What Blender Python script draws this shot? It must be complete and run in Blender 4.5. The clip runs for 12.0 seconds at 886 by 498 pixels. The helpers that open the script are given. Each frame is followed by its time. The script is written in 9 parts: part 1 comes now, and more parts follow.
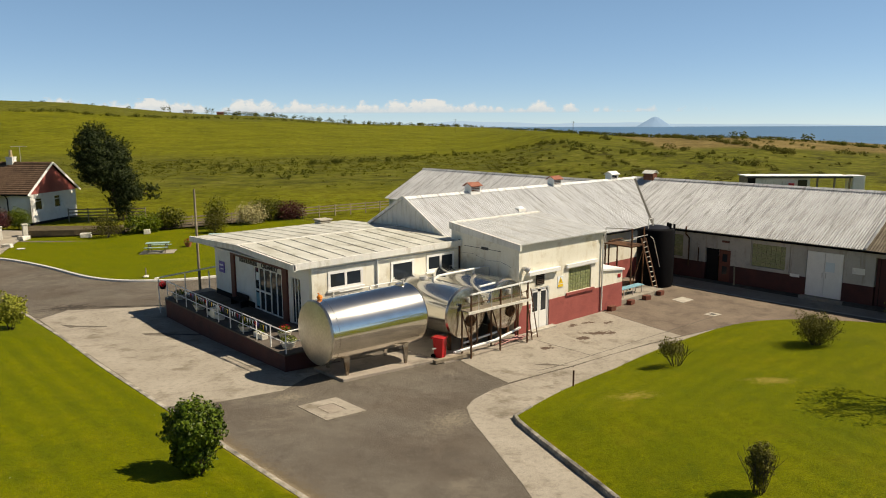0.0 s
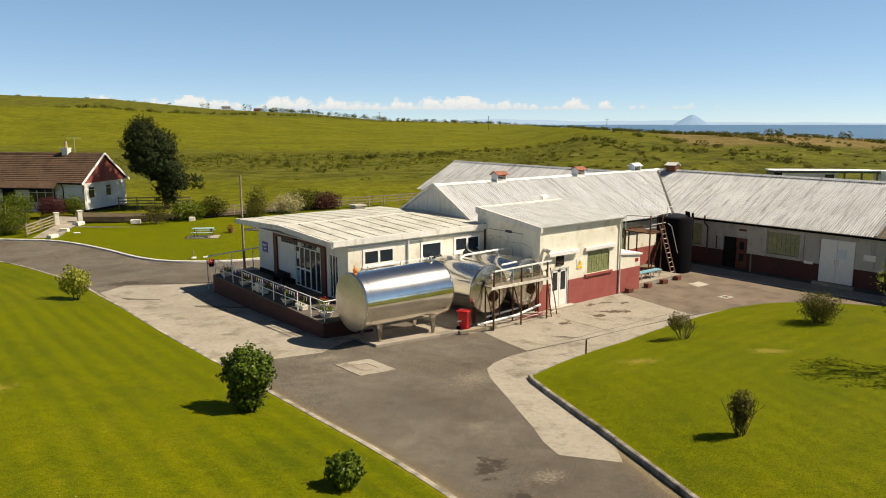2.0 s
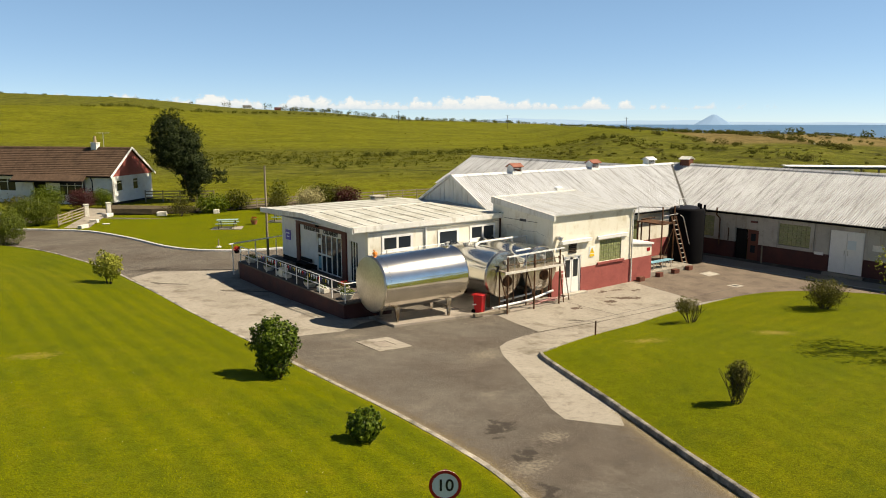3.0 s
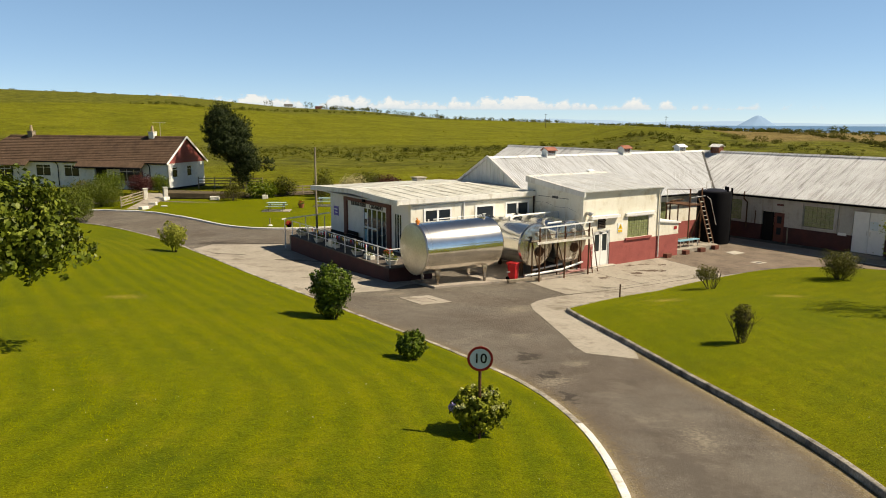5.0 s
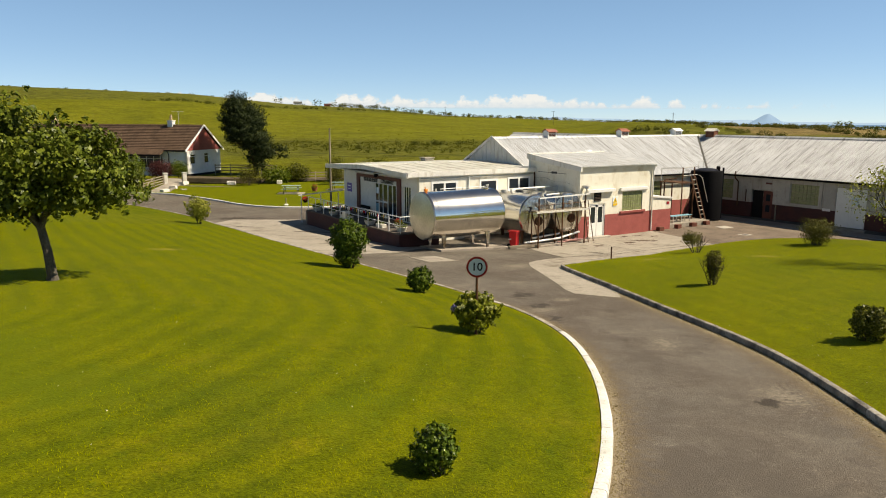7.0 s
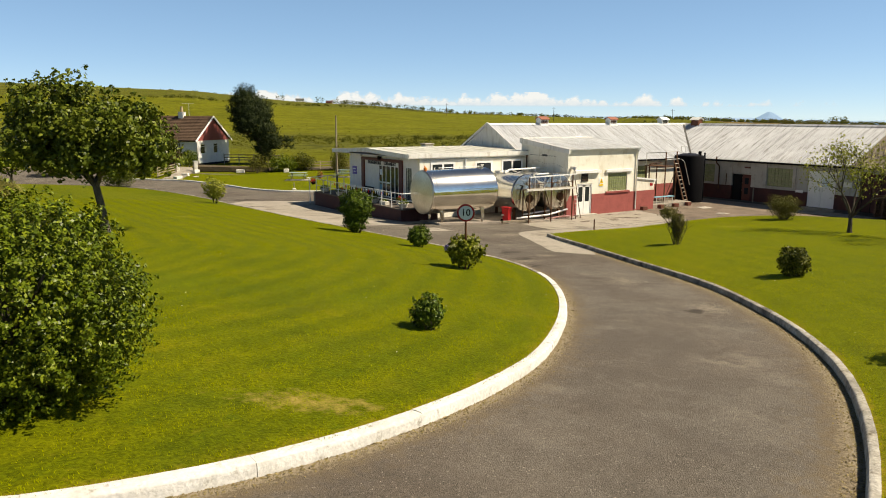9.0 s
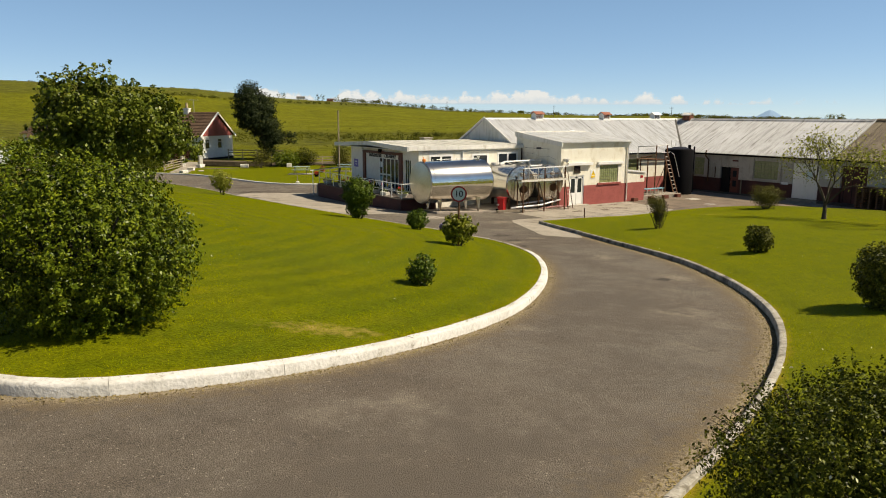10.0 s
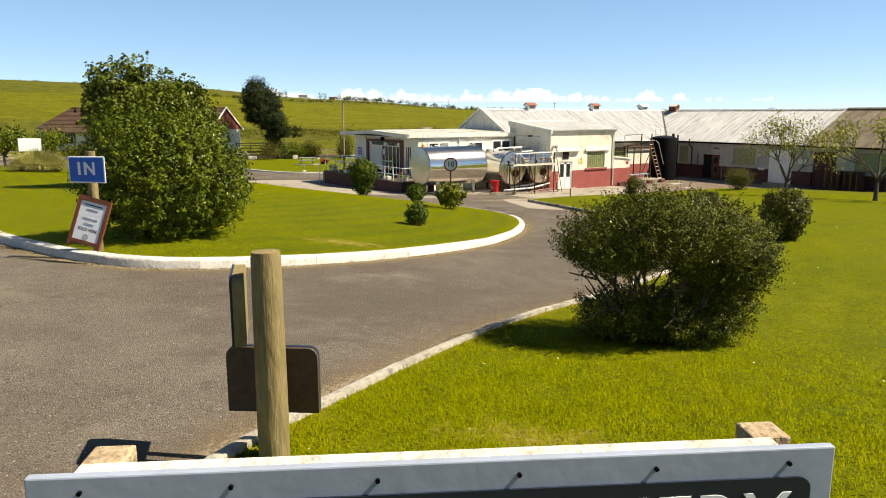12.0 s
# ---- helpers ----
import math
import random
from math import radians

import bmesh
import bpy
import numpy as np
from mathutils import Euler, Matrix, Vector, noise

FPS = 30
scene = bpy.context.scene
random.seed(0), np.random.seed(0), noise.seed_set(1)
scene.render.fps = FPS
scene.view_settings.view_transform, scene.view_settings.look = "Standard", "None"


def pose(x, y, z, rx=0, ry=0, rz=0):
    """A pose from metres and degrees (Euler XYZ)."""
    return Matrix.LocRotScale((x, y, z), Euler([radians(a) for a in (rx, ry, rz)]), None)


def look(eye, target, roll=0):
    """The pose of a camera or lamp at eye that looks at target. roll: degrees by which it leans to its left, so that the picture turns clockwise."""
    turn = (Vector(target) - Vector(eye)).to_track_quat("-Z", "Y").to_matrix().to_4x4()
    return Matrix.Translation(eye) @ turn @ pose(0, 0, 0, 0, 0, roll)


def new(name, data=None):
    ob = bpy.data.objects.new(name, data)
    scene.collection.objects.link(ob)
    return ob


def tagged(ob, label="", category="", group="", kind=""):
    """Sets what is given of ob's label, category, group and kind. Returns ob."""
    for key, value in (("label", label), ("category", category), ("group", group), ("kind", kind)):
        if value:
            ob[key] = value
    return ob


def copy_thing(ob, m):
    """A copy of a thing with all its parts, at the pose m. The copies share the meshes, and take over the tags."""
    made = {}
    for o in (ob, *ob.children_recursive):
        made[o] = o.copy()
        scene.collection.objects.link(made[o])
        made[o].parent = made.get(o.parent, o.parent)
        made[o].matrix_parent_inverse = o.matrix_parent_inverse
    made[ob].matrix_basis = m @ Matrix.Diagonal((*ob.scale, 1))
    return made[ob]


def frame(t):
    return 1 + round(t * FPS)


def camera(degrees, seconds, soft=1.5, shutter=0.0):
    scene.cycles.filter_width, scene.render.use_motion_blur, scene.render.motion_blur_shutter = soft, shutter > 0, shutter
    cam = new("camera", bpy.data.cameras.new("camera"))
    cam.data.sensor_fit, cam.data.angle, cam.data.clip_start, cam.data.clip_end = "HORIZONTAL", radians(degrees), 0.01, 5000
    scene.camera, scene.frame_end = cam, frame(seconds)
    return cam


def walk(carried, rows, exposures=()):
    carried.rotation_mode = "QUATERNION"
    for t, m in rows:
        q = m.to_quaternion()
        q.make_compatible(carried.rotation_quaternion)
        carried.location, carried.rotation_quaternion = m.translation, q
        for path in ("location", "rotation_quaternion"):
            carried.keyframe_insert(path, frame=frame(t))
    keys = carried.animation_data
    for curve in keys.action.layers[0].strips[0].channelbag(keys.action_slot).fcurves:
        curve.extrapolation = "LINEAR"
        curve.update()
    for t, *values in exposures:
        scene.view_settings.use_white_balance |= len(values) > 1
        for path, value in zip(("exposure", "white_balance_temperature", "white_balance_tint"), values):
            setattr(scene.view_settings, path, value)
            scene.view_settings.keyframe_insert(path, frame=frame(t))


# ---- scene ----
cam = camera(63.2, 12.0, soft=1.0)
# seconds, eye x y z, turn x y z
PATH = [
    (0.0, -27.561, -23.409, 10.258, 80.166, 0.279, -41.106),
    (0.5, -27.941, -23.870, 10.193, 80.153, 0.170, -40.890),
    (1.0, -28.343, -24.465, 10.138, 80.073, 0.191, -40.093),
    (1.5, -28.801, -25.045, 10.041, 80.060, 0.140, -39.418),
    (2.0, -29.142, -25.737, 9.905, 79.973, 0.103, -38.451),
    (2.5, -29.574, -26.302, 9.684, 80.003, 0.038, -37.796),
    (3.0, -29.965, -26.977, 9.489, 79.941, 0.025, -36.946),
    (5.0, -31.916, -29.560, 8.474, 79.953, -0.183, -33.959),
    (5.5, -32.324, -30.235, 8.185, 79.920, -0.208, -33.478),
    (6.0, -32.826, -30.982, 7.860, 79.936, -0.222, -33.358),
    (6.5, -33.242, -31.672, 7.585, 79.880, -0.226, -33.305),
    (7.0, -33.704, -32.419, 7.317, 79.849, -0.218, -33.307),
    (9.0, -35.653, -35.750, 6.544, 79.678, -0.242, -33.189),
    (9.5, -36.142, -36.663, 6.421, 79.618, -0.183, -33.154),
    (10.0, -36.681, -37.660, 6.273, 79.540, -0.254, -33.133),
    (10.5, -37.188, -38.658, 6.149, 79.474, -0.269, -33.067),
    (11.0, -37.726, -39.671, 5.997, 79.457, -0.231, -33.017),
    (11.5, -38.167, -40.463, 5.832, 79.439, -0.155, -32.971),
    (12.0, -38.627, -41.184, 5.641, 79.426, -0.053, -32.998),
]
walk(cam, [(t, pose(x, y, z, rx, ry, rz)) for t, x, y, z, rx, ry, rz in PATH],
     [(t, e, 7480, 10) for t, e in ((0.0, 0.47), (1.5, 0.58), (3.0, 0.73), (5.0, 0.67), (7.0, 0.66), (9.0, 0.73), (9.5, 0.67), (10.5, 0.49), (11.0, 0.68), (12.0, 1.00))])

# ---- light ----
SUN_DIR = Vector((0.53, -0.385, 0.76)).normalized()
world = bpy.data.worlds.new("World")
scene.world = world
world.use_nodes = True
wn = world.node_tree
sky = wn.nodes.new("ShaderNodeTexSky")
sky.sky_type = "NISHITA"
sky.sun_disc = False
sky.sun_elevation = math.asin(SUN_DIR.z)
sky.sun_rotation = math.atan2(SUN_DIR.x, SUN_DIR.y)
sky.altitude = 1200
sky.air_density = 0.6
sky.dust_density = 0.0
sky.ozone_density = 2.0
wn.links.new(sky.outputs[0], wn.nodes["Background"].inputs[0])
wn.nodes["Background"].inputs[1].default_value = 0.050
# clear blue air that deepens towards the zenith
air = wn.nodes.new("ShaderNodeBackground")
air.inputs[0].default_value = (0.24, 0.525, 0.915, 1)
air_co = wn.nodes.new("ShaderNodeTexCoord")
air_up = wn.nodes.new("ShaderNodeSeparateXYZ")
air_fall = wn.nodes.new("ShaderNodeMapRange")
air_fall.interpolation_type = "SMOOTHSTEP"
air_fall.inputs[1].default_value, air_fall.inputs[2].default_value = 0.10, 0.55
air_fall.inputs[3].default_value, air_fall.inputs[4].default_value = 0.27, 0.010
wn.links.new(air_co.outputs["Generated"], air_up.inputs[0])
wn.links.new(air_up.outputs[2], air_fall.inputs[0])
wn.links.new(air_fall.outputs[0], air.inputs[1])
both = wn.nodes.new("ShaderNodeAddShader")
wn.links.new(wn.nodes["Background"].outputs[0], both.inputs[0])
wn.links.new(air.outputs[0], both.inputs[1])
wn.links.new(both.outputs[0], wn.nodes["World Output"].inputs[0])
sun_data = bpy.data.lights.new("sun", "SUN")
sun_data.energy, sun_data.angle, sun_data.color = 5.0, radians(0.53), (1.0, 0.945, 0.845)
sun_ob = new("sun", sun_data)
sun_ob.matrix_basis = look(SUN_DIR * 60, (0, 0, 0))

# ---- materials ----
def mat(name, col, rough=0.7, metal=0.0, col2=None, scale=1.5, fine=25.0, var=0.2, bump=0.15, stretch=(1, 1, 1), contrast=(0.35, 0.68), coat=0.0, spec=None):
    m = bpy.data.materials.new(name)
    m.use_nodes = True
    nt = m.node_tree
    p = nt.nodes["Principled BSDF"]
    tc = nt.nodes.new("ShaderNodeTexCoord")
    mp = nt.nodes.new("ShaderNodeMapping")
    mp.inputs["Scale"].default_value = stretch
    nt.links.new(tc.outputs["Object"], mp.inputs[0])
    n1 = nt.nodes.new("ShaderNodeTexNoise")
    n1.inputs["Scale"].default_value, n1.inputs["Detail"].default_value, n1.inputs["Roughness"].default_value = scale, 6, 0.62
    n2 = nt.nodes.new("ShaderNodeTexNoise")
    n2.inputs["Scale"].default_value, n2.inputs["Detail"].default_value = fine, 4
    nt.links.new(mp.outputs[0], n1.inputs["Vector"])
    nt.links.new(mp.outputs[0], n2.inputs["Vector"])
    r = nt.nodes.new("ShaderNodeValToRGB")
    c2 = col2 if col2 else tuple(c * (1 - var) for c in col)
    r.color_ramp.elements[0].position, r.color_ramp.elements[1].position = contrast
    r.color_ramp.elements[0].color, r.color_ramp.elements[1].color = (*col, 1), (*c2, 1)
    nt.links.new(n1.outputs[0], r.inputs[0])
    mx = nt.nodes.new("ShaderNodeMix")
    mx.data_type, mx.blend_type = "RGBA", "MULTIPLY"
    mx.inputs[0].default_value = 1.0
    mr = nt.nodes.new("ShaderNodeMapRange")
    mr.inputs[1].default_value, mr.inputs[2].default_value = 0.3, 0.7
    mr.inputs[3].default_value, mr.inputs[4].default_value = 1 - var, 1 + var * 0.5
    nt.links.new(n2.outputs[0], mr.inputs[0])
    nt.links.new(r.outputs[0], mx.inputs[6])
    nt.links.new(mr.outputs[0], mx.inputs[7])
    nt.links.new(mx.outputs[2], p.inputs["Base Color"])
    p.inputs["Roughness"].default_value, p.inputs["Metallic"].default_value = rough, metal
    p.inputs["Specular IOR Level"].default_value = (0.15 if rough >= 0.8 else 0.4) if spec is None else spec
    if coat:
        p.inputs["Coat Weight"].default_value = coat
    if bump:
        b = nt.nodes.new("ShaderNodeBump")
        b.inputs["Strength"].default_value, b.inputs["Distance"].default_value = min(1.0, bump * 3), 0.02
        nt.links.new(n2.outputs[0], b.inputs["Height"])
        nt.links.new(b.outputs[0], p.inputs["Normal"])
    return m


def overlay(m, build):
    """Multiplies the base colour of m by the output of the node that build(nodes, links, object coordinates) returns."""
    nt = m.node_tree
    p = nt.nodes["Principled BSDF"]
    old = p.inputs["Base Color"].links[0].from_socket
    tc = nt.nodes.new("ShaderNodeTexCoord")
    out = build(nt.nodes, nt.links, tc.outputs["Object"])
    mx = nt.nodes.new("ShaderNodeMix")
    mx.data_type, mx.blend_type = "RGBA", "MULTIPLY"
    mx.inputs[0].default_value = 1.0
    nt.links.new(old, mx.inputs[6])
    nt.links.new(out, mx.inputs[7])
    nt.links.new(mx.outputs[2], p.inputs["Base Color"])
    return m


def ramp(nodes, links, source, stops):
    r = nodes.new("ShaderNodeValToRGB")
    while len(r.color_ramp.elements) < len(stops):
        r.color_ramp.elements.new(0.5)
    for e, (pos, c) in zip(r.color_ramp.elements, stops):
        e.position, e.color = pos, (*c, 1)
    links.new(source, r.inputs[0])
    return r.outputs[0]


def noise_tex(nodes, links, coord, scale, stretch=(1, 1, 1), detail=5, rough=0.6):
    mp = nodes.new("ShaderNodeMapping")
    mp.inputs["Scale"].default_value = stretch
    links.new(coord, mp.inputs[0])
    n = nodes.new("ShaderNodeTexNoise")
    n.inputs["Scale"].default_value, n.inputs["Detail"].default_value, n.inputs["Roughness"].default_value = scale, detail, rough
    links.new(mp.outputs[0], n.inputs["Vector"])
    return n.outputs[0]


def streaks(m, stretch, lo=0.45, lo_at=0.36, hi_at=0.56, scale=1.0, tint=(1, 0.97, 0.9)):
    """Weather streaks along one axis."""
    def build(nodes, links, co):
        return ramp(nodes, links, noise_tex(nodes, links, co, scale, stretch, 8, 0.7), [(lo_at, (lo * tint[0], lo * tint[1], lo * tint[2])), (hi_at, (1, 1, 1))])
    return overlay(m, build)


def patches(m, scale, lo, a, b, tint=(1, 1, 1)):
    def build(nodes, links, co):
        return ramp(nodes, links, noise_tex(nodes, links, co, scale, detail=7, rough=0.65), [(a, tuple(lo * t for t in tint)), (b, (1, 1, 1))])
    return overlay(m, build)


def leafy(name, dark, mid, light, rough=0.45, trans=0.18, spec=0.12, flat=False):
    m = bpy.data.materials.new(name)
    m.use_nodes = True
    nt = m.node_tree
    p = nt.nodes["Principled BSDF"]
    g = nt.nodes.new("ShaderNodeNewGeometry")
    tc = nt.nodes.new("ShaderNodeTexCoord")
    mixed = nt.nodes.new("ShaderNodeMix")
    mixed.inputs[0].default_value = 0.55
    nt.links.new(g.outputs["Random Per Island"], mixed.inputs[2])
    nt.links.new(noise_tex(nt.nodes, nt.links, tc.outputs["Object"], 2.4, detail=3), mixed.inputs[3])
    c = ramp(nt.nodes, nt.links, mixed.outputs[0], [(0.08, dark), (0.5, mid), (0.92, light)])
    nt.links.new(c, p.inputs["Base Color"])
    p.inputs["Roughness"].default_value = rough
    p.inputs["Specular IOR Level"].default_value = spec
    t = nt.nodes.new("ShaderNodeBsdfTranslucent")
    if flat:
        up = nt.nodes.new("ShaderNodeCombineXYZ")
        up.inputs[2].default_value = 1.0
        nt.links.new(up.outputs[0], p.inputs["Normal"])
    nt.links.new(c, t.inputs[0])
    mix = nt.nodes.new("ShaderNodeMixShader")
    mix.inputs[0].default_value = trans
    nt.links.new(p.outputs[0], mix.inputs[1])
    nt.links.new(t.outputs[0], mix.inputs[2])
    nt.links.new(mix.outputs[0], nt.nodes["Material Output"].inputs[0])
    return m


def glass(name, tint=(0.02, 0.025, 0.03), rough=0.05):
    m = bpy.data.materials.new(name)
    m.use_nodes = True
    p = m.node_tree.nodes["Principled BSDF"]
    p.inputs["Base Color"].default_value = (*tint, 1)
    p.inputs["Roughness"].default_value, p.inputs["IOR"].default_value = rough, 1.5
    p.inputs["Specular IOR Level"].default_value = 0.6
    return m


def hazy(name, col, glow):
    """A far thing seen through miles of air, which scatters its own light in."""
    m = bpy.data.materials.new(name)
    m.use_nodes = True
    p = m.node_tree.nodes["Principled BSDF"]
    p.inputs["Base Color"].default_value = (*col, 1)
    p.inputs["Roughness"].default_value = 1.0
    p.inputs["Emission Color"].default_value = (*glow, 1)
    p.inputs["Emission Strength"].default_value = 1.0
    return m


def blend(m, build, col):
    """Mixes a colour over the base colour of m by the factor that build(nodes, links, object coordinates) returns."""
    nt = m.node_tree
    p = nt.nodes["Principled BSDF"]
    old = p.inputs["Base Color"].links[0].from_socket
    tc = nt.nodes.new("ShaderNodeTexCoord")
    f = build(nt.nodes, nt.links, tc.outputs["Object"])
    mx = nt.nodes.new("ShaderNodeMix")
    mx.data_type = "RGBA"
    nt.links.new(f, mx.inputs[0])
    nt.links.new(old, mx.inputs[6])
    mx.inputs[7].default_value = (*col, 1)
    nt.links.new(mx.outputs[2], p.inputs["Base Color"])
    return m


def worn(m, col, scale, lo, hi, name="fade"):
    """Wear where a mesh's fade is high, broken up by noise."""
    def build(nodes, links, co):
        at = nodes.new("ShaderNodeAttribute")
        at.attribute_name = name
        n = noise_tex(nodes, links, co, scale, detail=7, rough=0.7)
        ad = nodes.new("ShaderNodeMath")
        ad.operation = "ADD"
        links.new(at.outputs["Fac"], ad.inputs[0])
        links.new(n, ad.inputs[1])
        mr = nodes.new("ShaderNodeMapRange")
        mr.inputs[1].default_value, mr.inputs[2].default_value = lo, hi
        links.new(ad.outputs[0], mr.inputs[0])
        return mr.outputs[0]
    return blend(m, build, col)


def blots(m, col, ellipses, scale, lo, hi):
    """Stains or worn patches, each an ellipse (x, y, half lengths, turn) on the ground, with edges broken up by noise."""
    def build(nodes, links, co):
        flat = nodes.new("ShaderNodeVectorMath")
        flat.operation = "MULTIPLY"
        flat.inputs[1].default_value = (1, 1, 0)
        links.new(co, flat.inputs[0])
        best = None
        for x, y, rx, ry, turn in ellipses:
            mp = nodes.new("ShaderNodeMapping")
            mp.vector_type = "TEXTURE"
            mp.inputs["Location"].default_value, mp.inputs["Rotation"].default_value, mp.inputs["Scale"].default_value = (x, y, 0), (0, 0, radians(turn)), (rx, ry, 1)
            links.new(flat.outputs[0], mp.inputs[0])
            ln = nodes.new("ShaderNodeVectorMath")
            ln.operation = "LENGTH"
            links.new(mp.outputs[0], ln.inputs[0])
            out = ln.outputs["Value"]
            if best is not None:
                mn = nodes.new("ShaderNodeMath")
                mn.operation = "MINIMUM"
                links.new(best, mn.inputs[0])
                links.new(out, mn.inputs[1])
                out = mn.outputs[0]
            best = out
        sb = nodes.new("ShaderNodeMath")
        sb.operation = "SUBTRACT"
        wide = nodes.new("ShaderNodeMapRange")
        wide.clamp = False
        wide.inputs[1].default_value, wide.inputs[2].default_value, wide.inputs[3].default_value, wide.inputs[4].default_value = 0.3, 0.7, -0.1, 1.0
        links.new(noise_tex(nodes, links, co, scale, detail=7, rough=0.7), wide.inputs[0])
        links.new(wide.outputs[0], sb.inputs[0])
        links.new(best, sb.inputs[1])
        mr = nodes.new("ShaderNodeMapRange")
        mr.inputs[1].default_value, mr.inputs[2].default_value = lo, hi
        links.new(sb.outputs[0], mr.inputs[0])
        return mr.outputs[0]
    return blend(m, build, col)


def spots(m, col, scale, a, b):
    """Patches of another colour by noise alone."""
    return blend(m, lambda nodes, links, co: ramp(nodes, links, noise_tex(nodes, links, co, scale, detail=6, rough=0.65), [(a, (0, 0, 0)), (b, (1, 1, 1))]), col)


SWATH = 0.92


def lawn_mat(name, striped):
    k = 0.92
    m = mat(name, (0.150 * k, 0.147 * k, 0.0022), 0.9, col2=(0.104 * k, 0.116 * k, 0.0016), scale=0.55, fine=26, var=0.42, bump=0.3, contrast=(0.3, 0.7), spec=0.05)
    spots(m, (0.155, 0.128, 0.006), 0.7, 0.54, 0.80)
    spots(m, (0.066, 0.092, 0.004), 2.2, 0.58, 0.76)
    spots(m, (0.150, 0.122, 0.008), 5.5, 0.60, 0.78)
    spots(m, (0.050, 0.066, 0.004), 0.28 if striped else 0.5, 0.52, 0.80)

    def build(nodes, links, co):
        at = nodes.new("ShaderNodeAttribute")
        at.attribute_name = "mow"
        ad = nodes.new("ShaderNodeMath")
        ad.operation = "MULTIPLY_ADD"
        ad.inputs[1].default_value = 0.12
        links.new(noise_tex(nodes, links, co, 0.35, detail=3), ad.inputs[0])
        links.new(at.outputs["Fac"], ad.inputs[2])
        sc = nodes.new("ShaderNodeMath")
        sc.operation = "MULTIPLY"
        sc.inputs[1].default_value = 2 * math.pi / SWATH
        links.new(ad.outputs[0], sc.inputs[0])
        sn = nodes.new("ShaderNodeMath")
        sn.operation = "SINE"
        links.new(sc.outputs[0], sn.inputs[0])
        k = nodes.new("ShaderNodeMath")
        k.operation = "MULTIPLY_ADD"
        k.inputs[1].default_value, k.inputs[2].default_value = 0.5, 0.5
        links.new(sn.outputs[0], k.inputs[0])
        worn_out = nodes.new("ShaderNodeMix")
        worn_out.inputs[3].default_value = 0.5
        links.new(ramp(nodes, links, noise_tex(nodes, links, co, 0.22, detail=4), [(0.42, (0, 0, 0)), (0.62, (0.9, 0.9, 0.9))]), worn_out.inputs[0])
        links.new(k.outputs[0], worn_out.inputs[2])
        lo, hi = ((0.80, 0.86, 0.82), (1.13, 1.09, 1.08)) if striped else ((0.87, 0.90, 0.88), (1.07, 1.05, 1.06))
        return ramp(nodes, links, worn_out.outputs[0], [(0.15, lo), (0.85, hi)])
    overlay(m, build)
    patches(m, 0.16, 1.0, 0.40, 0.62, (0.82, 0.90, 0.9))
    patches(m, 4.0, 0.70, 0.34, 0.58, (0.95, 1, 0.9))
    patches(m, 18.0, 0.56, 0.36, 0.56, (0.95, 1, 0.9))
    p = m.node_tree.nodes["Principled BSDF"]
    p.inputs["Sheen Weight"].default_value, p.inputs["Sheen Roughness"].default_value, p.inputs["Sheen Tint"].default_value = 0.26, 0.5, (0.60, 0.64, 0.02, 1)
    return worn(m, (0.190, 0.125, 0.016), 2.0, 1.0, 1.55)


M = {}
M["lawn"] = lawn_mat("mown_grass", True)
M["lawn_plain"] = lawn_mat("lawn_grass", False)
M["tarmac"] = patches(patches(patches(mat("tarmac", (0.136, 0.117, 0.094), 0.9, col2=(0.178, 0.154, 0.123), scale=0.30, fine=70, var=0.5, bump=0.4), 1.3, 0.82, 0.36, 0.55), 0.22, 0.78, 0.38, 0.56, (1.0, 0.95, 0.92)), 26.0, 0.72, 0.36, 0.50)
spots(M["tarmac"], (0.200, 0.170, 0.132), 0.55, 0.58, 0.82)
spots(M["tarmac"], (0.085, 0.072, 0.060), 1.8, 0.60, 0.72)
spots(M["tarmac"], (0.035, 0.030, 0.025), 30.0, 0.60, 0.68)
spots(M["tarmac"], (0.36, 0.31, 0.25), 34.0, 0.61, 0.68)
spots(M["tarmac"], (0.40, 0.35, 0.28), 11.0, 0.70, 0.74)
M["concrete"] = patches(patches(mat("yard_concrete", (0.340, 0.302, 0.246), 0.9, col2=(0.262, 0.230, 0.184), scale=0.5, fine=30, var=0.2, bump=0.15), 0.7, 0.62, 0.33, 0.46, (1, 0.96, 0.9)), 5, 0.8, 0.36, 0.5)
M["concrete_dark"] = patches(mat("worn_concrete", (0.33, 0.285, 0.23), 0.85, col2=(0.26, 0.22, 0.18), scale=0.6, fine=30, var=0.25, bump=0.2), 0.9, 0.6, 0.33, 0.46)
M["yard_brown"] = patches(patches(mat("brown_yard_tarmac", (0.205, 0.160, 0.120), 0.9, col2=(0.150, 0.116, 0.088), scale=0.5, fine=50, var=0.3, bump=0.25), 0.9, 0.72, 0.33, 0.5), 12.0, 0.8, 0.36, 0.5)
M["slab"] = mat("pale_slab", (0.46, 0.42, 0.35), 0.85, var=0.25, scale=3)
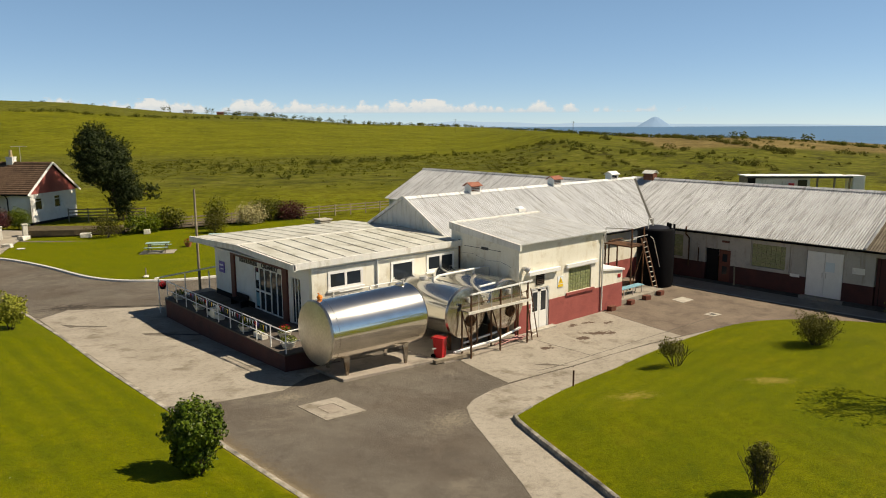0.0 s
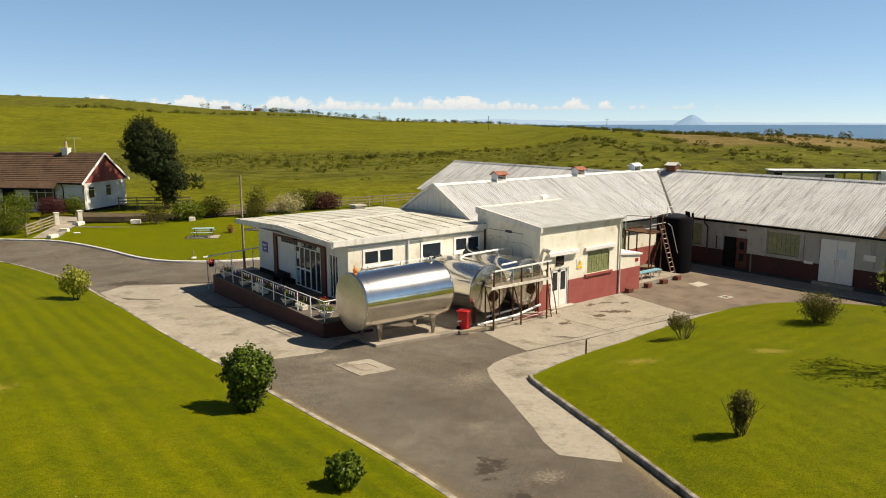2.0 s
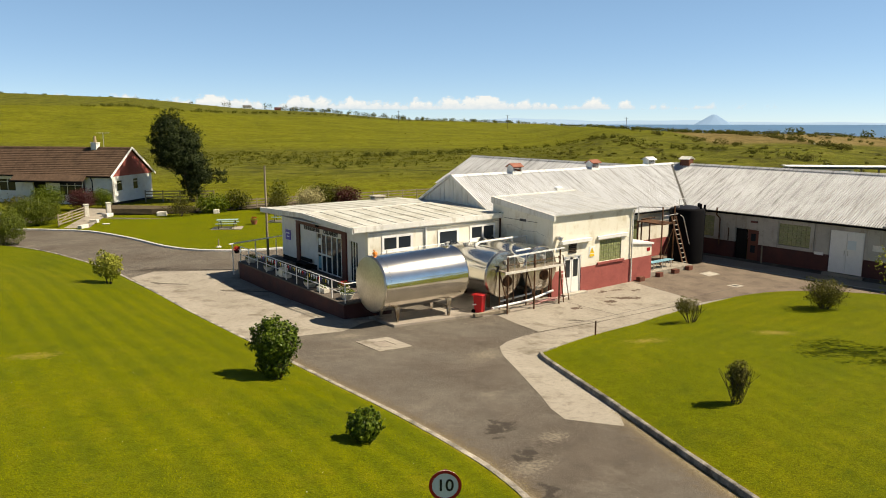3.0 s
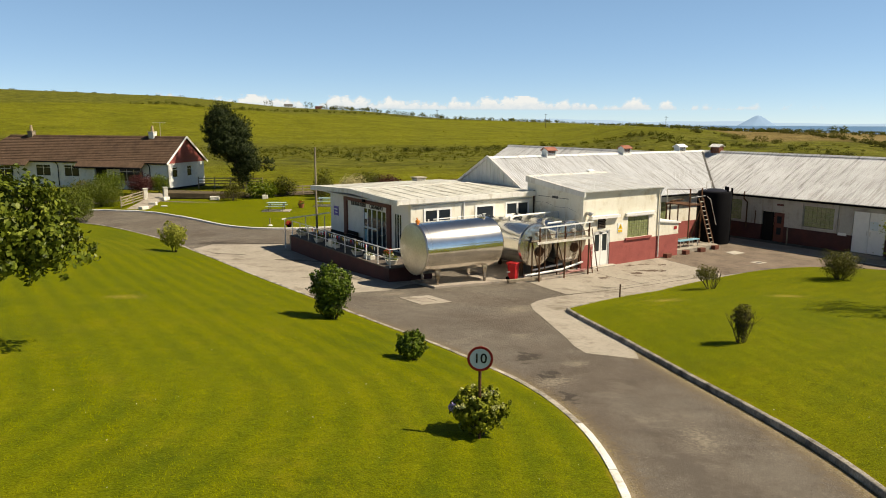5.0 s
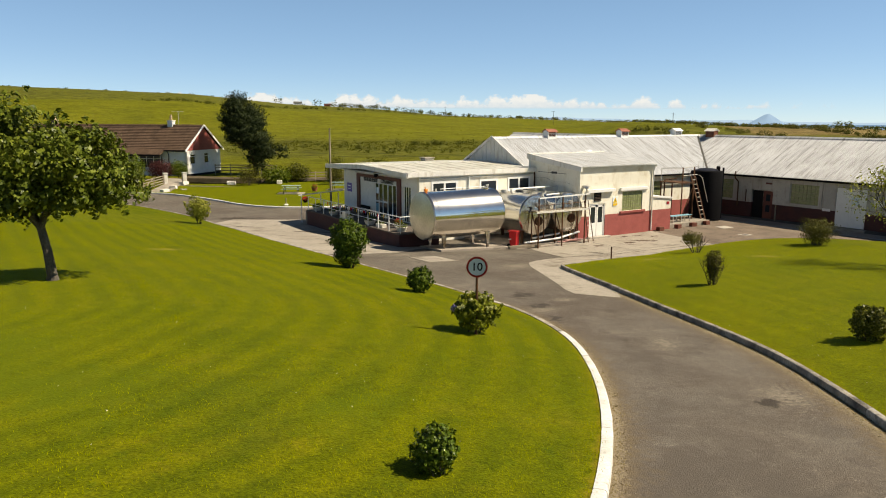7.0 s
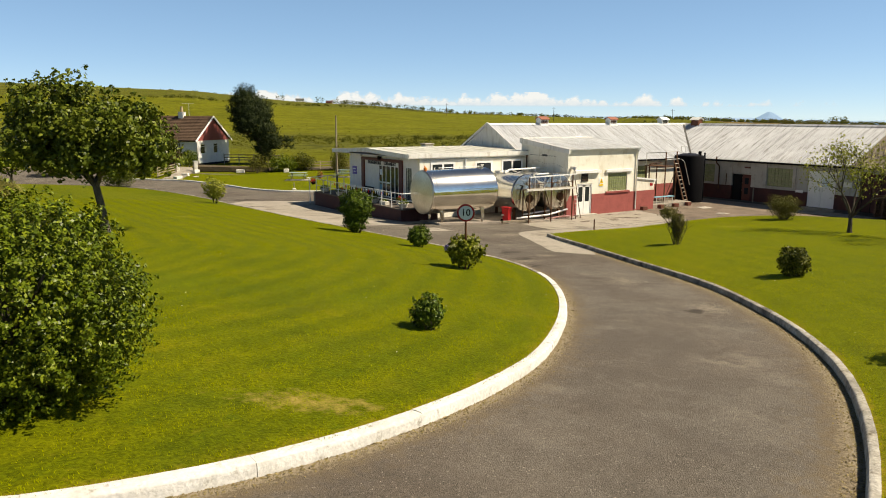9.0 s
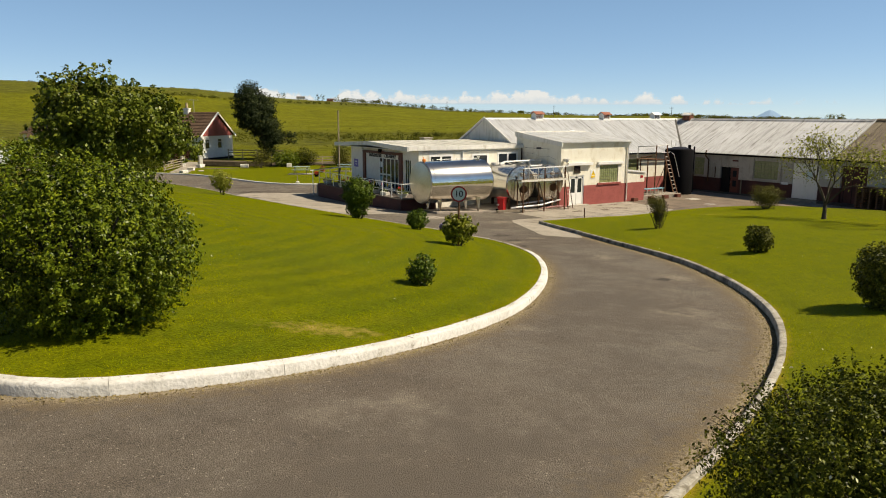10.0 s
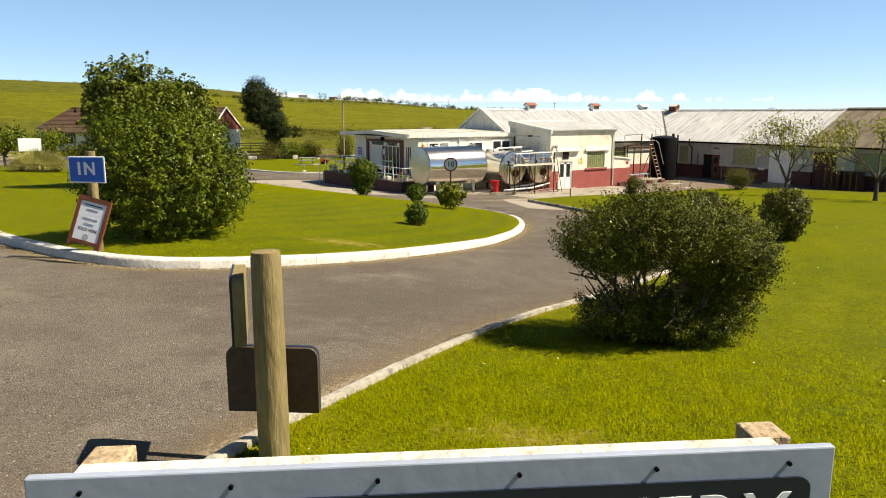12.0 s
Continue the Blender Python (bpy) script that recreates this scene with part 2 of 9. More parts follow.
# dirt along the kerbs, worn places, stains and dry patches
blots(M["tarmac"], (0.094, 0.079, 0.063), [(-25.5, -27.0, 8.5, 3.6, 44), (-33.5, -32.5, 7.0, 3.5, 15), (-20.5, -21.5, 3.5, 2.0, 60)], 1.6, -0.05, 0.40)
spots(M["tarmac"], (0.030, 0.026, 0.023), 42.0, 0.60, 0.70)
worn(worn(M["tarmac"], (0.132, 0.101, 0.063), 6.0, 0.68, 1.02), (0.24, 0.195, 0.13), 20.0, 0.98, 1.16)
blots(M["tarmac"], (0.235, 0.200, 0.150), [(-20.2, -24.6, 2.0, 1.2, 40), (-18.7, -20.3, 1.8, 0.9, 50), (-18.6, -15.3, 2.0, 1.0, 10), (-16.6, -14.2, 1.2, 0.8, 0), (-12.5, -6.5, 3.0, 1.6, 20), (-15.5, -1.0, 1.8, 1.2, 0)], 11.0, -0.05, 0.75)
blots(M["tarmac"], (0.050, 0.041, 0.032), [(-17.3, 20.9, 3.2, 1.5, -20), (-18.1, -14.7, 1.3, 0.8, 30), (-17.4, -12.8, 1.6, 0.9, 40), (-20.85, -24.7, 0.6, 0.45, 20), (-19.2, -16.6, 1.2, 0.5, 60), (-33.5, -35.3, 1.2, 0.35, -25)], 3.0, 0.0, 0.22)
blots(M["concrete"], (0.085, 0.058, 0.042), [(0.95, -0.75, 0.7, 0.4, 20), (2.0, -0.95, 0.8, 0.4, -10), (0.9, -2.45, 1.6, 0.8, -30), (-0.5, -2.5, 1.0, 0.6, 10), (2.9, -1.6, 0.6, 0.35, 0), (-2.9, -2.4, 0.9, 0.6, 15)], 2.2, 0.02, 0.14)
for k_ in ("lawn", "lawn_plain"):
    blots(M[k_], (0.26, 0.185, 0.050), [(-1.7, -12.2, 1.5, 0.9, -45), (-6.7, -9.6, 1.5, 0.9, -30), (-27.05, -0.55, 1.2, 0.8, 0), (-32.4, -27.7, 1.5, 0.5, -30), (-35.6, -37.6, 1.1, 0.5, -40)], 5.0, -0.2, 0.75)
blots(M["lawn"], (0.050, 0.072, 0.003), [(-32.5, -20.5, 5.5, 3.5, 45), (-29.0, -22.5, 3.0, 1.6, 45), (-33.8, -17.5, 7.5, 3.2, 90)], 0.5, -0.1, 0.9)
M["kerb_white"] = patches(mat("painted_kerb", (0.60, 0.585, 0.55), 0.7, col2=(0.46, 0.445, 0.40), scale=2.0, fine=18, var=0.16, bump=0.2), 6.0, 0.55, 0.3, 0.42, (1, 0.95, 0.85))
M["kerb_grey"] = mat("stained_kerb", (0.42, 0.38, 0.31), 0.8, col2=(0.10, 0.09, 0.075), scale=1.6, fine=20, var=0.3, bump=0.3)
M["kerb_worn"] = patches(patches(mat("worn_painted_kerb", (0.46, 0.43, 0.37), 0.8, col2=(0.33, 0.30, 0.24), scale=2.4, fine=18, var=0.22, bump=0.3), 6.0, 0.5, 0.33, 0.46, (1, 0.95, 0.85)), 1.3, 0.6, 0.36, 0.5)
M["deck"] = patches(mat("dark_deck_paving", (0.135, 0.112, 0.092), 0.85, col2=(0.095, 0.080, 0.066), scale=0.9, fine=30, var=0.25, bump=0.2), 1.4, 0.65, 0.34, 0.48)
M["field"] = bpy.data.materials.new("field")
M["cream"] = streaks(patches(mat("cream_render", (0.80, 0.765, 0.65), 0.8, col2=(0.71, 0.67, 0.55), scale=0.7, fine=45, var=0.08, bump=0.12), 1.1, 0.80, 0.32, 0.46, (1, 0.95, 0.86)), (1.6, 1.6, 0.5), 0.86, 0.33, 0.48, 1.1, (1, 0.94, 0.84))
# stained cream render, darkened: the shade of west faces is in the colour
M["cream_shade"] = streaks(patches(mat("shade_darkened_render", (0.47, 0.445, 0.40), 0.85, col2=(0.38, 0.355, 0.31), scale=0.9, fine=45, var=0.12, bump=0.15), 1.6, 0.8, 0.33, 0.46), (2.2, 2.2, 0.28), 0.75, 0.33, 0.46, 1.3, (1, 0.93, 0.84))
M["white_wall"] = patches(mat("white_render", (0.80, 0.785, 0.74), 0.8, col2=(0.72, 0.69, 0.63), scale=0.9, fine=60, var=0.07, bump=0.15), 1.7, 0.85, 0.33, 0.45)
M["red_wall"] = patches(mat("dark_red_paint", (0.335, 0.085, 0.070), 0.7, col2=(0.27, 0.065, 0.055), scale=1.2, fine=50, var=0.14, bump=0.15), 1.5, 0.8, 0.32, 0.44)
# a darker copy of red_wall, with the shade of west faces painted in
M["red_dark"] = mat("darkened_red_paint", (0.085, 0.025, 0.020), 0.75, col2=(0.055, 0.018, 0.016), scale=1.2, fine=30, var=0.2, bump=0.25)
M["brown_trim"] = mat("brown_red_trim", (0.13, 0.035, 0.022), 0.55, var=0.2)
M["white_paint"] = patches(mat("white_paint", (0.80, 0.79, 0.75), 0.45, var=0.08, scale=3, bump=0.05), 3.0, 0.85, 0.3, 0.4)
M["fascia"] = streaks(mat("fascia_white", (0.74, 0.72, 0.66), 0.6, var=0.1, scale=2), (1.5, 1.5, 0.4), 0.78, 0.36, 0.5, 2.0)
M["roof_y"] = streaks(streaks(mat("fibre_cement_roof_a", (0.685, 0.69, 0.69), 0.75, col2=(0.585, 0.588, 0.588), scale=0.5, fine=30, var=0.12, bump=0.2), (3.2, 0.20, 0.20), 0.50, 0.32, 0.47, 1.0, (1, 0.985, 0.965)), (11.0, 0.6, 0.6), 0.66, 0.36, 0.5, 1.0)
M["roof_x"] = streaks(streaks(mat("fibre_cement_roof_b", (0.47, 0.478, 0.487), 0.75, col2=(0.365, 0.37, 0.376), scale=0.5, fine=30, var=0.12, bump=0.2), (0.20, 3.2, 0.20), 0.50, 0.33, 0.48, 1.0, (1, 0.985, 0.965)), (0.6, 11.0, 0.6), 0.64, 0.37, 0.5, 1.0)
M["roof_old"] = streaks(mat("old_brown_roof", (0.22, 0.185, 0.135), 0.85, col2=(0.13, 0.105, 0.08), scale=0.7, fine=20, var=0.25, bump=0.3), (0.3, 4, 0.3), 0.5, 0.34, 0.55)
M["roof_annex"] = streaks(mat("pale_annex_roof", (0.80, 0.795, 0.765), 0.7, var=0.14, scale=1), (5.0, 0.3, 1), 0.82, 0.36, 0.52)
M["flat_panel"] = streaks(mat("white_roof_panel", (0.52, 0.51, 0.45), 0.7, col2=(0.42, 0.41, 0.35), scale=0.8, fine=20, var=0.12, bump=0.1), (1.0, 0.35, 1.0), 0.72, 0.36, 0.5)
spots(M["flat_panel"], (0.16, 0.145, 0.105), 1.6, 0.58, 0.78)
for k_ in ("roof_x", "roof_y"):
    spots(M[k_], (0.20, 0.195, 0.185), 2.6, 0.64, 0.84)
    spots(M[k_], (0.14, 0.135, 0.125), 0.8, 0.66, 0.90)
M["seam"] = mat("dark_seam", (0.10, 0.095, 0.085), 0.8)
M["gable_clad"] = streaks(mat("white_cladding", (0.70, 0.68, 0.62), 0.6, var=0.1), (2, 3, 0.4), 0.75, 0.36, 0.5)
M["steel"] = mat("brushed_stainless", (0.80, 0.78, 0.73), 0.07, 1.0, col2=(0.70, 0.67, 0.61), scale=0.8, fine=1.7, var=0.06, bump=0.035)


def soft_lobe(m, rough, share):
    """Brushing: a second, softer reflection mixed in."""
    nt = m.node_tree
    a = nt.nodes["Principled BSDF"]
    b = nt.nodes.new("ShaderNodeBsdfPrincipled")
    b.inputs["Metallic"].default_value, b.inputs["Roughness"].default_value = 1.0, rough
    nt.links.new(a.inputs["Base Color"].links[0].from_socket, b.inputs["Base Color"])
    mix = nt.nodes.new("ShaderNodeMixShader")
    mix.inputs[0].default_value = share
    nt.links.new(a.outputs[0], mix.inputs[1])
    nt.links.new(b.outputs[0], mix.inputs[2])
    nt.links.new(mix.outputs[0], nt.nodes["Material Output"].inputs[0])


soft_lobe(M["steel"], 0.24, 0.42)
M["steel_old"] = patches(mat("dull_stainless", (0.70, 0.66, 0.60), 0.26, 1.0, col2=(0.55, 0.50, 0.44), scale=1.2, fine=14, var=0.12, bump=0.02), 1.6, 0.45, 0.34, 0.52, (1, 0.8, 0.6))
M["galv"] = mat("galvanised_steel", (0.62, 0.60, 0.56), 0.45, 0.6, var=0.15, scale=5)
M["rust"] = mat("rusted_steel", (0.16, 0.075, 0.035), 0.85, 0.2, col2=(0.07, 0.045, 0.03), scale=6, fine=40, var=0.35, bump=0.3)
M["rust_dark"] = mat("rust_brown_louvre", (0.22, 0.085, 0.045), 0.8, col2=(0.13, 0.06, 0.04), scale=7, var=0.3)
M["rust_top"] = mat("rusty_red_sheet", (0.24, 0.075, 0.045), 0.8, col2=(0.33, 0.16, 0.11), scale=5, var=0.2)
M["black"] = mat("black_plastic", (0.004, 0.004, 0.005), 0.7, var=0.3, scale=2, bump=0.02, spec=0.06)
M["blueblack"] = mat("dark_blue_plastic", (0.011, 0.012, 0.020), 0.6, var=0.3, scale=2, bump=0.02, spec=0.2)
M["steel_end"] = mat("brushed_end_plate", (0.66, 0.63, 0.57), 0.36, 1.0, col2=(0.52, 0.49, 0.43), scale=0.9, fine=10, var=0.12, bump=0.0)
M["dark"] = mat("dark_gap", (0.012, 0.011, 0.010), 0.8)
M["glass"] = glass("window_glass")
M["curtain"] = mat("net_curtain", (0.55, 0.55, 0.54), 0.9, stretch=(6, 6, 0.3), var=0.3)
M["block"] = mat("glass_block", (0.20, 0.23, 0.10), 0.25, col2=(0.28, 0.30, 0.15), scale=4, fine=12, var=0.3, bump=0.3)
M["mortar"] = mat("mortar", (0.30, 0.29, 0.20), 0.9)
M["red_plastic"] = mat("red_plastic", (0.52, 0.010, 0.016), 0.4, var=0.15, scale=2, bump=0.02)
M["orange"] = mat("orange_plastic", (0.75, 0.22, 0.02), 0.35, var=0.1)
M["blue_paint"] = mat("pale_blue_paint", (0.20, 0.40, 0.48), 0.6, var=0.2, scale=4)
M["bench_green"] = mat("weathered_turquoise_paint", (0.33, 0.47, 0.42), 0.65, var=0.2, scale=4)
M["wood_grey"] = mat("weathered_wood", (0.30, 0.25, 0.18), 0.85, col2=(0.19, 0.155, 0.11), scale=3, fine=30, var=0.25, bump=0.3, stretch=(1, 1, 0.15))
M["post_wood"] = spots(streaks(mat("treated_post", (0.270, 0.215, 0.100), 0.8, col2=(0.165, 0.125, 0.058), scale=4, fine=26, var=0.2, bump=0.16, stretch=(1.6, 1.6, 0.35)), (14, 14, 0.9), 0.72, 0.33, 0.5), (0.07, 0.05, 0.025), 9.0, 0.68, 0.74)
M["post_head"] = mat("cut_timber_end", (0.46, 0.35, 0.22), 0.85, var=0.3, scale=8, fine=40, bump=0.3)
M["brown_board"] = mat("brown_board", (0.075, 0.050, 0.032), 0.6, col2=(0.05, 0.034, 0.022), scale=3, fine=20, var=0.25, bump=0.1)
M["brown_frame"] = mat("red_brown_frame", (0.17, 0.055, 0.025), 0.55, var=0.2, scale=5)
M["sign_blue"] = mat("sign_blue", (0.010, 0.115, 0.50), 0.35, var=0.05, bump=0.0)
M["sign_red"] = mat("sign_red", (0.33, 0.012, 0.015), 0.4, var=0.1, bump=0.0)
M["sign_white"] = mat("sign_white", (0.74, 0.78, 0.80), 0.4, var=0.04, bump=0.0)
# white board; the blue-grey of its shaded face is put into the colour
M["sign_frame"] = mat("shade_toned_white_board", (0.31, 0.355, 0.45), 0.5, col2=(0.27, 0.31, 0.39), scale=4, var=0.06, bump=0.02)
M["sign_cyan"] = mat("pale_sign_face", (0.60, 0.68, 0.70), 0.4, var=0.05, bump=0.0)
M["sign_black"] = mat("sign_black", (0.010, 0.012, 0.018), 0.4, var=0.1, bump=0.0)
M["sign_navy"] = mat("sign_navy", (0.012, 0.018, 0.035), 0.35, var=0.1, bump=0.0)
M["sign_yellow"] = mat("sign_yellow", (0.80, 0.52, 0.03), 0.45, var=0.08, bump=0.0)
M["purple"] = mat("purple_plaque", (0.14, 0.10, 0.42), 0.4, var=0.1, bump=0.0)
M["tile_roof"] = patches(mat("brown_concrete_tile", (0.095, 0.058, 0.037), 0.85, col2=(0.140, 0.090, 0.058), scale=3.0, fine=14, var=0.35, bump=0.35), 0.6, 0.75, 0.36, 0.52)
M["terracotta"] = mat("terracotta", (0.40, 0.16, 0.08), 0.8, var=0.2, scale=4)
M["stone_white"] = mat("whitewashed_stone", (0.72, 0.69, 0.61), 0.85, col2=(0.5, 0.46, 0.38), scale=4, var=0.2, bump=0.3)
M["brick_red"] = mat("red_brick", (0.16, 0.062, 0.042), 0.85, var=0.25, scale=5, bump=0.25)
M["bark"] = mat("bark", (0.10, 0.082, 0.060), 0.9, col2=(0.055, 0.045, 0.035), scale=6, fine=30, var=0.35, bump=0.5, stretch=(1, 1, 0.3))
M["bark_pale"] = mat("lichened_bark", (0.13, 0.112, 0.085), 0.9, col2=(0.07, 0.06, 0.05), scale=5, fine=30, var=0.35, bump=0.5, stretch=(1, 1, 0.5))
M["soil"] = mat("dark_soil", (0.075, 0.058, 0.036), 0.95, col2=(0.11, 0.085, 0.05), scale=2, var=0.3, bump=0.4)
M["pallet"] = mat("pallet_wood", (0.18, 0.10, 0.06), 0.85, col2=(0.11, 0.06, 0.04), scale=4, var=0.3)
M["pipe_pink"] = mat("pinkish_hose", (0.45, 0.20, 0.17), 0.6, var=0.25, scale=5)
M["leaf_box"] = leafy("glossy_green_leaf", (0.020, 0.038, 0.004), (0.062, 0.098, 0.008), (0.170, 0.215, 0.026), 0.35, 0.08)
M["leaf_dark"] = leafy("dark_small_leaf", (0.010, 0.013, 0.002), (0.060, 0.067, 0.006), (0.260, 0.250, 0.036), 0.42, 0.06, 0.10)
M["leaf_olive"] = leafy("olive_small_leaf", (0.008, 0.011, 0.001), (0.055, 0.066, 0.004), (0.260, 0.270, 0.030), 0.42, 0.05, 0.10)
M["leaf_hydrangea"] = leafy("yellow_green_hydrangea_leaf", (0.040, 0.050, 0.004), (0.140, 0.158, 0.010), (0.320, 0.325, 0.036), 0.45, 0.1)
M["leaf_mid"] = leafy("mid_green_leaf", (0.014, 0.026, 0.002), (0.070, 0.100, 0.005), (0.235, 0.265, 0.018), 0.38, 0.04)
M["leaf_tree"] = leafy("tree_leaf", (0.016, 0.026, 0.003), (0.080, 0.105, 0.010), (0.240, 0.260, 0.036), 0.35, 0.14)
M["leaf_twig"] = leafy("olive_twig_leaf", (0.050, 0.045, 0.010), (0.105, 0.100, 0.018), (0.200, 0.190, 0.040), 0.6, 0.2)
M["leaf_yellow"] = leafy("yellow_green_leaf", (0.090, 0.105, 0.010), (0.250, 0.262, 0.030), (0.440, 0.430, 0.080), 0.5)
M["leaf_pale"] = leafy("cream_plume", (0.30, 0.25, 0.11), (0.42, 0.37, 0.18), (0.55, 0.50, 0.28), 0.7)
M["dry_grass"] = leafy("arching_dry_grass", (0.20, 0.19, 0.05), (0.36, 0.34, 0.10), (0.55, 0.50, 0.20), 0.7, 0.5)
M["leaf_maroon"] = leafy("maroon_leaf", (0.030, 0.010, 0.010), (0.075, 0.022, 0.022), (0.12, 0.045, 0.035), 0.5)
M["needle"] = leafy("conifer_needle", (0.005, 0.009, 0.003), (0.018, 0.028, 0.007), (0.075, 0.092, 0.024), 0.6, 0.06, 0.12)
M["hedge_far"] = leafy("far_hedge", (0.045, 0.052, 0.009), (0.088, 0.096, 0.016), (0.145, 0.142, 0.030), 0.9, 0.4, 0.05)
M["rush"] = leafy("pasture_rush", (0.060, 0.062, 0.010), (0.105, 0.108, 0.013), (0.165, 0.158, 0.028), 0.9, 0.3, 0.05)
M["gorse_far"] = leafy("far_scrub", (0.055, 0.055, 0.012), (0.100, 0.098, 0.020), (0.150, 0.138, 0.036), 0.9, 0.4, 0.05)
M["blade"] = leafy("grass_blade", (0.095, 0.120, 0.002), (0.215, 0.238, 0.003), (0.340, 0.338, 0.008), 0.9, 0.3, 0.02, flat=True)
M["flower_red"] = leafy("red_petal", (0.30, 0.01, 0.015), (0.50, 0.02, 0.03), (0.65, 0.06, 0.08), 0.6)
M["flower_cream"] = leafy("cream_petal", (0.55, 0.55, 0.30), (0.68, 0.68, 0.42), (0.8, 0.8, 0.6), 0.6)
M["flower_green"] = leafy("greenish_cream_petal", (0.36, 0.37, 0.12), (0.48, 0.48, 0.20), (0.60, 0.58, 0.32), 0.6)
M["flower_lilac"] = leafy("lilac_petal", (0.30, 0.22, 0.45), (0.42, 0.33, 0.58), (0.55, 0.45, 0.68), 0.6)


# ---- mesh tools ----
class G:
    """Collects vertices and faces of one mesh."""

    def __init__(self):
        self.v, self.f = [], []

    def add(self, verts, faces):
        n = len(self.v)
        self.v += [tuple(p) for p in verts]
        self.f += [tuple(n + i for i in f) for f in faces]
        return self

    def box(self, x0, x1, y0, y1, z0, z1, m=None):
        vs = [Vector((x, y, z)) for z in (z0, z1) for x, y in ((x0, y0), (x1, y0), (x1, y1), (x0, y1))]
        if m:
            vs = [m @ p for p in vs]
        return self.add(vs, [(3, 2, 1, 0), (4, 5, 6, 7), (0, 1, 5, 4), (1, 2, 6, 5), (2, 3, 7, 6), (3, 0, 4, 7)])

    def bar(self, a, b, w, h, up=(0, 0, 1)):
        """A square bar from a to b."""
        a, b = Vector(a), Vector(b)
        d = (b - a).normalized()
        s = d.cross(Vector(up))
        if s.length < 1e-4:
            s = d.cross(Vector((1, 0, 0)))
        s = s.normalized() * w / 2
        u = s.cross(d).normalized() * h / 2
        vs = [p + q for p in (a, b) for q in (-s - u, s - u, s + u, -s + u)]
        return self.add(vs, [(0, 1, 2, 3), (7, 6, 5, 4), (0, 4, 5, 1), (1, 5, 6, 2), (2, 6, 7, 3), (3, 7, 4, 0)])

    def cyl(self, a, b, r0, r1=None, n=12, cap=True):
        a, b = Vector(a), Vector(b)
        r1 = r0 if r1 is None else r1
        d = (b - a).normalized()
        s = d.orthogonal().normalized()
        u = d.cross(s)
        vs = [p + (s * math.cos(k) + u * math.sin(k)) * r for p, r in ((a, r0), (b, r1)) for k in [2 * math.pi * i / n for i in range(n)]]
        fs = [(i, (i + 1) % n, n + (i + 1) % n, n + i) for i in range(n)]
        if cap:
            fs += [tuple(range(n - 1, -1, -1)), tuple(range(n, 2 * n))]
        return self.add(vs, fs)

    def tube(self, pts, r, n=8):
        for a, b in zip(pts, pts[1:]):
            self.cyl(a, b, r, r, n)
        return self

    def lathe(self, c, prof, n=24, axis="z"):
        """Turns a profile of (radius, height) round an axis through c."""
        vs, k = [], len(prof)
        for i in range(n):
            a = 2 * math.pi * i / n
            for r, h in prof:
                p = (r * math.cos(a), r * math.sin(a), h)
                p = p if axis == "z" else ((h, p[0], p[1]) if axis == "x" else (p[1], h, p[0]))
                vs.append((c[0] + p[0], c[1] + p[1], c[2] + p[2]))
        fs = [(i * k + j, ((i + 1) % n) * k + j, ((i + 1) % n) * k + j + 1, i * k + j + 1) for i in range(n) for j in range(k - 1)]
        return self.add(vs, fs)

    def prism(self, poly, d0, d1, axis="x"):
        """Extrudes a polygon of two coordinates along an axis."""
        put = {"x": lambda p, d: (d, p[0], p[1]), "y": lambda p, d: (p[0], d, p[1]), "z": lambda p, d: (p[0], p[1], d)}[axis]
        n = len(poly)
        vs = [put(p, d) for d in (d0, d1) for p in poly]
        fs = [(i, (i + 1) % n, n + (i + 1) % n, n + i) for i in range(n)] + [tuple(range(n - 1, -1, -1)), tuple(range(n, 2 * n))]
        return self.add(vs, fs)

    def sheet(self, fn, nu, nv):
        vs = [fn(i / nu, j / nv) for i in range(nu + 1) for j in range(nv + 1)]
        fs = [(i * (nv + 1) + j, (i + 1) * (nv + 1) + j, (i + 1) * (nv + 1) + j + 1, i * (nv + 1) + j + 1) for i in range(nu) for j in range(nv)]
        return self.add(vs, fs)

    def ball(self, c, r, n=10, m=6):
        r = r if isinstance(r, tuple) else (r, r, r)
        vs = [(c[0] + r[0] * math.cos(a) * math.cos(b), c[1] + r[1] * math.sin(a) * math.cos(b), c[2] + r[2] * math.sin(b))
              for b in [-math.pi / 2 + math.pi * j / m for j in range(m + 1)] for a in [2 * math.pi * i / n for i in range(n)]]
        fs = [(j * n + i, j * n + (i + 1) % n, (j + 1) * n + (i + 1) % n, (j + 1) * n + i) for j in range(m) for i in range(n)]
        return self.add(vs, fs)

    def mesh(self, name, material, smooth=False):
        me = bpy.data.meshes.new(name)
        me.from_pydata(self.v, [], self.f)
        b = bmesh.new()
        b.from_mesh(me)
        if len(b.verts) < 60000:
            bmesh.ops.remove_doubles(b, verts=b.verts, dist=1e-5)
            bmesh.ops.recalc_face_normals(b, faces=b.faces)
        b.to_mesh(me)
        b.free()
        me.materials.append(material)
        if smooth:
            me.polygons.foreach_set("use_smooth", [True] * len(me.polygons))
            me.set_sharp_from_angle(angle=radians(40))
        return me


def thing(name, label, category, loc=(0, 0, 0), group="", kind=""):
    e = new(name)
    e.empty_display_size = 0.2
    e.location = loc
    return tagged(e, label, category, group, kind)


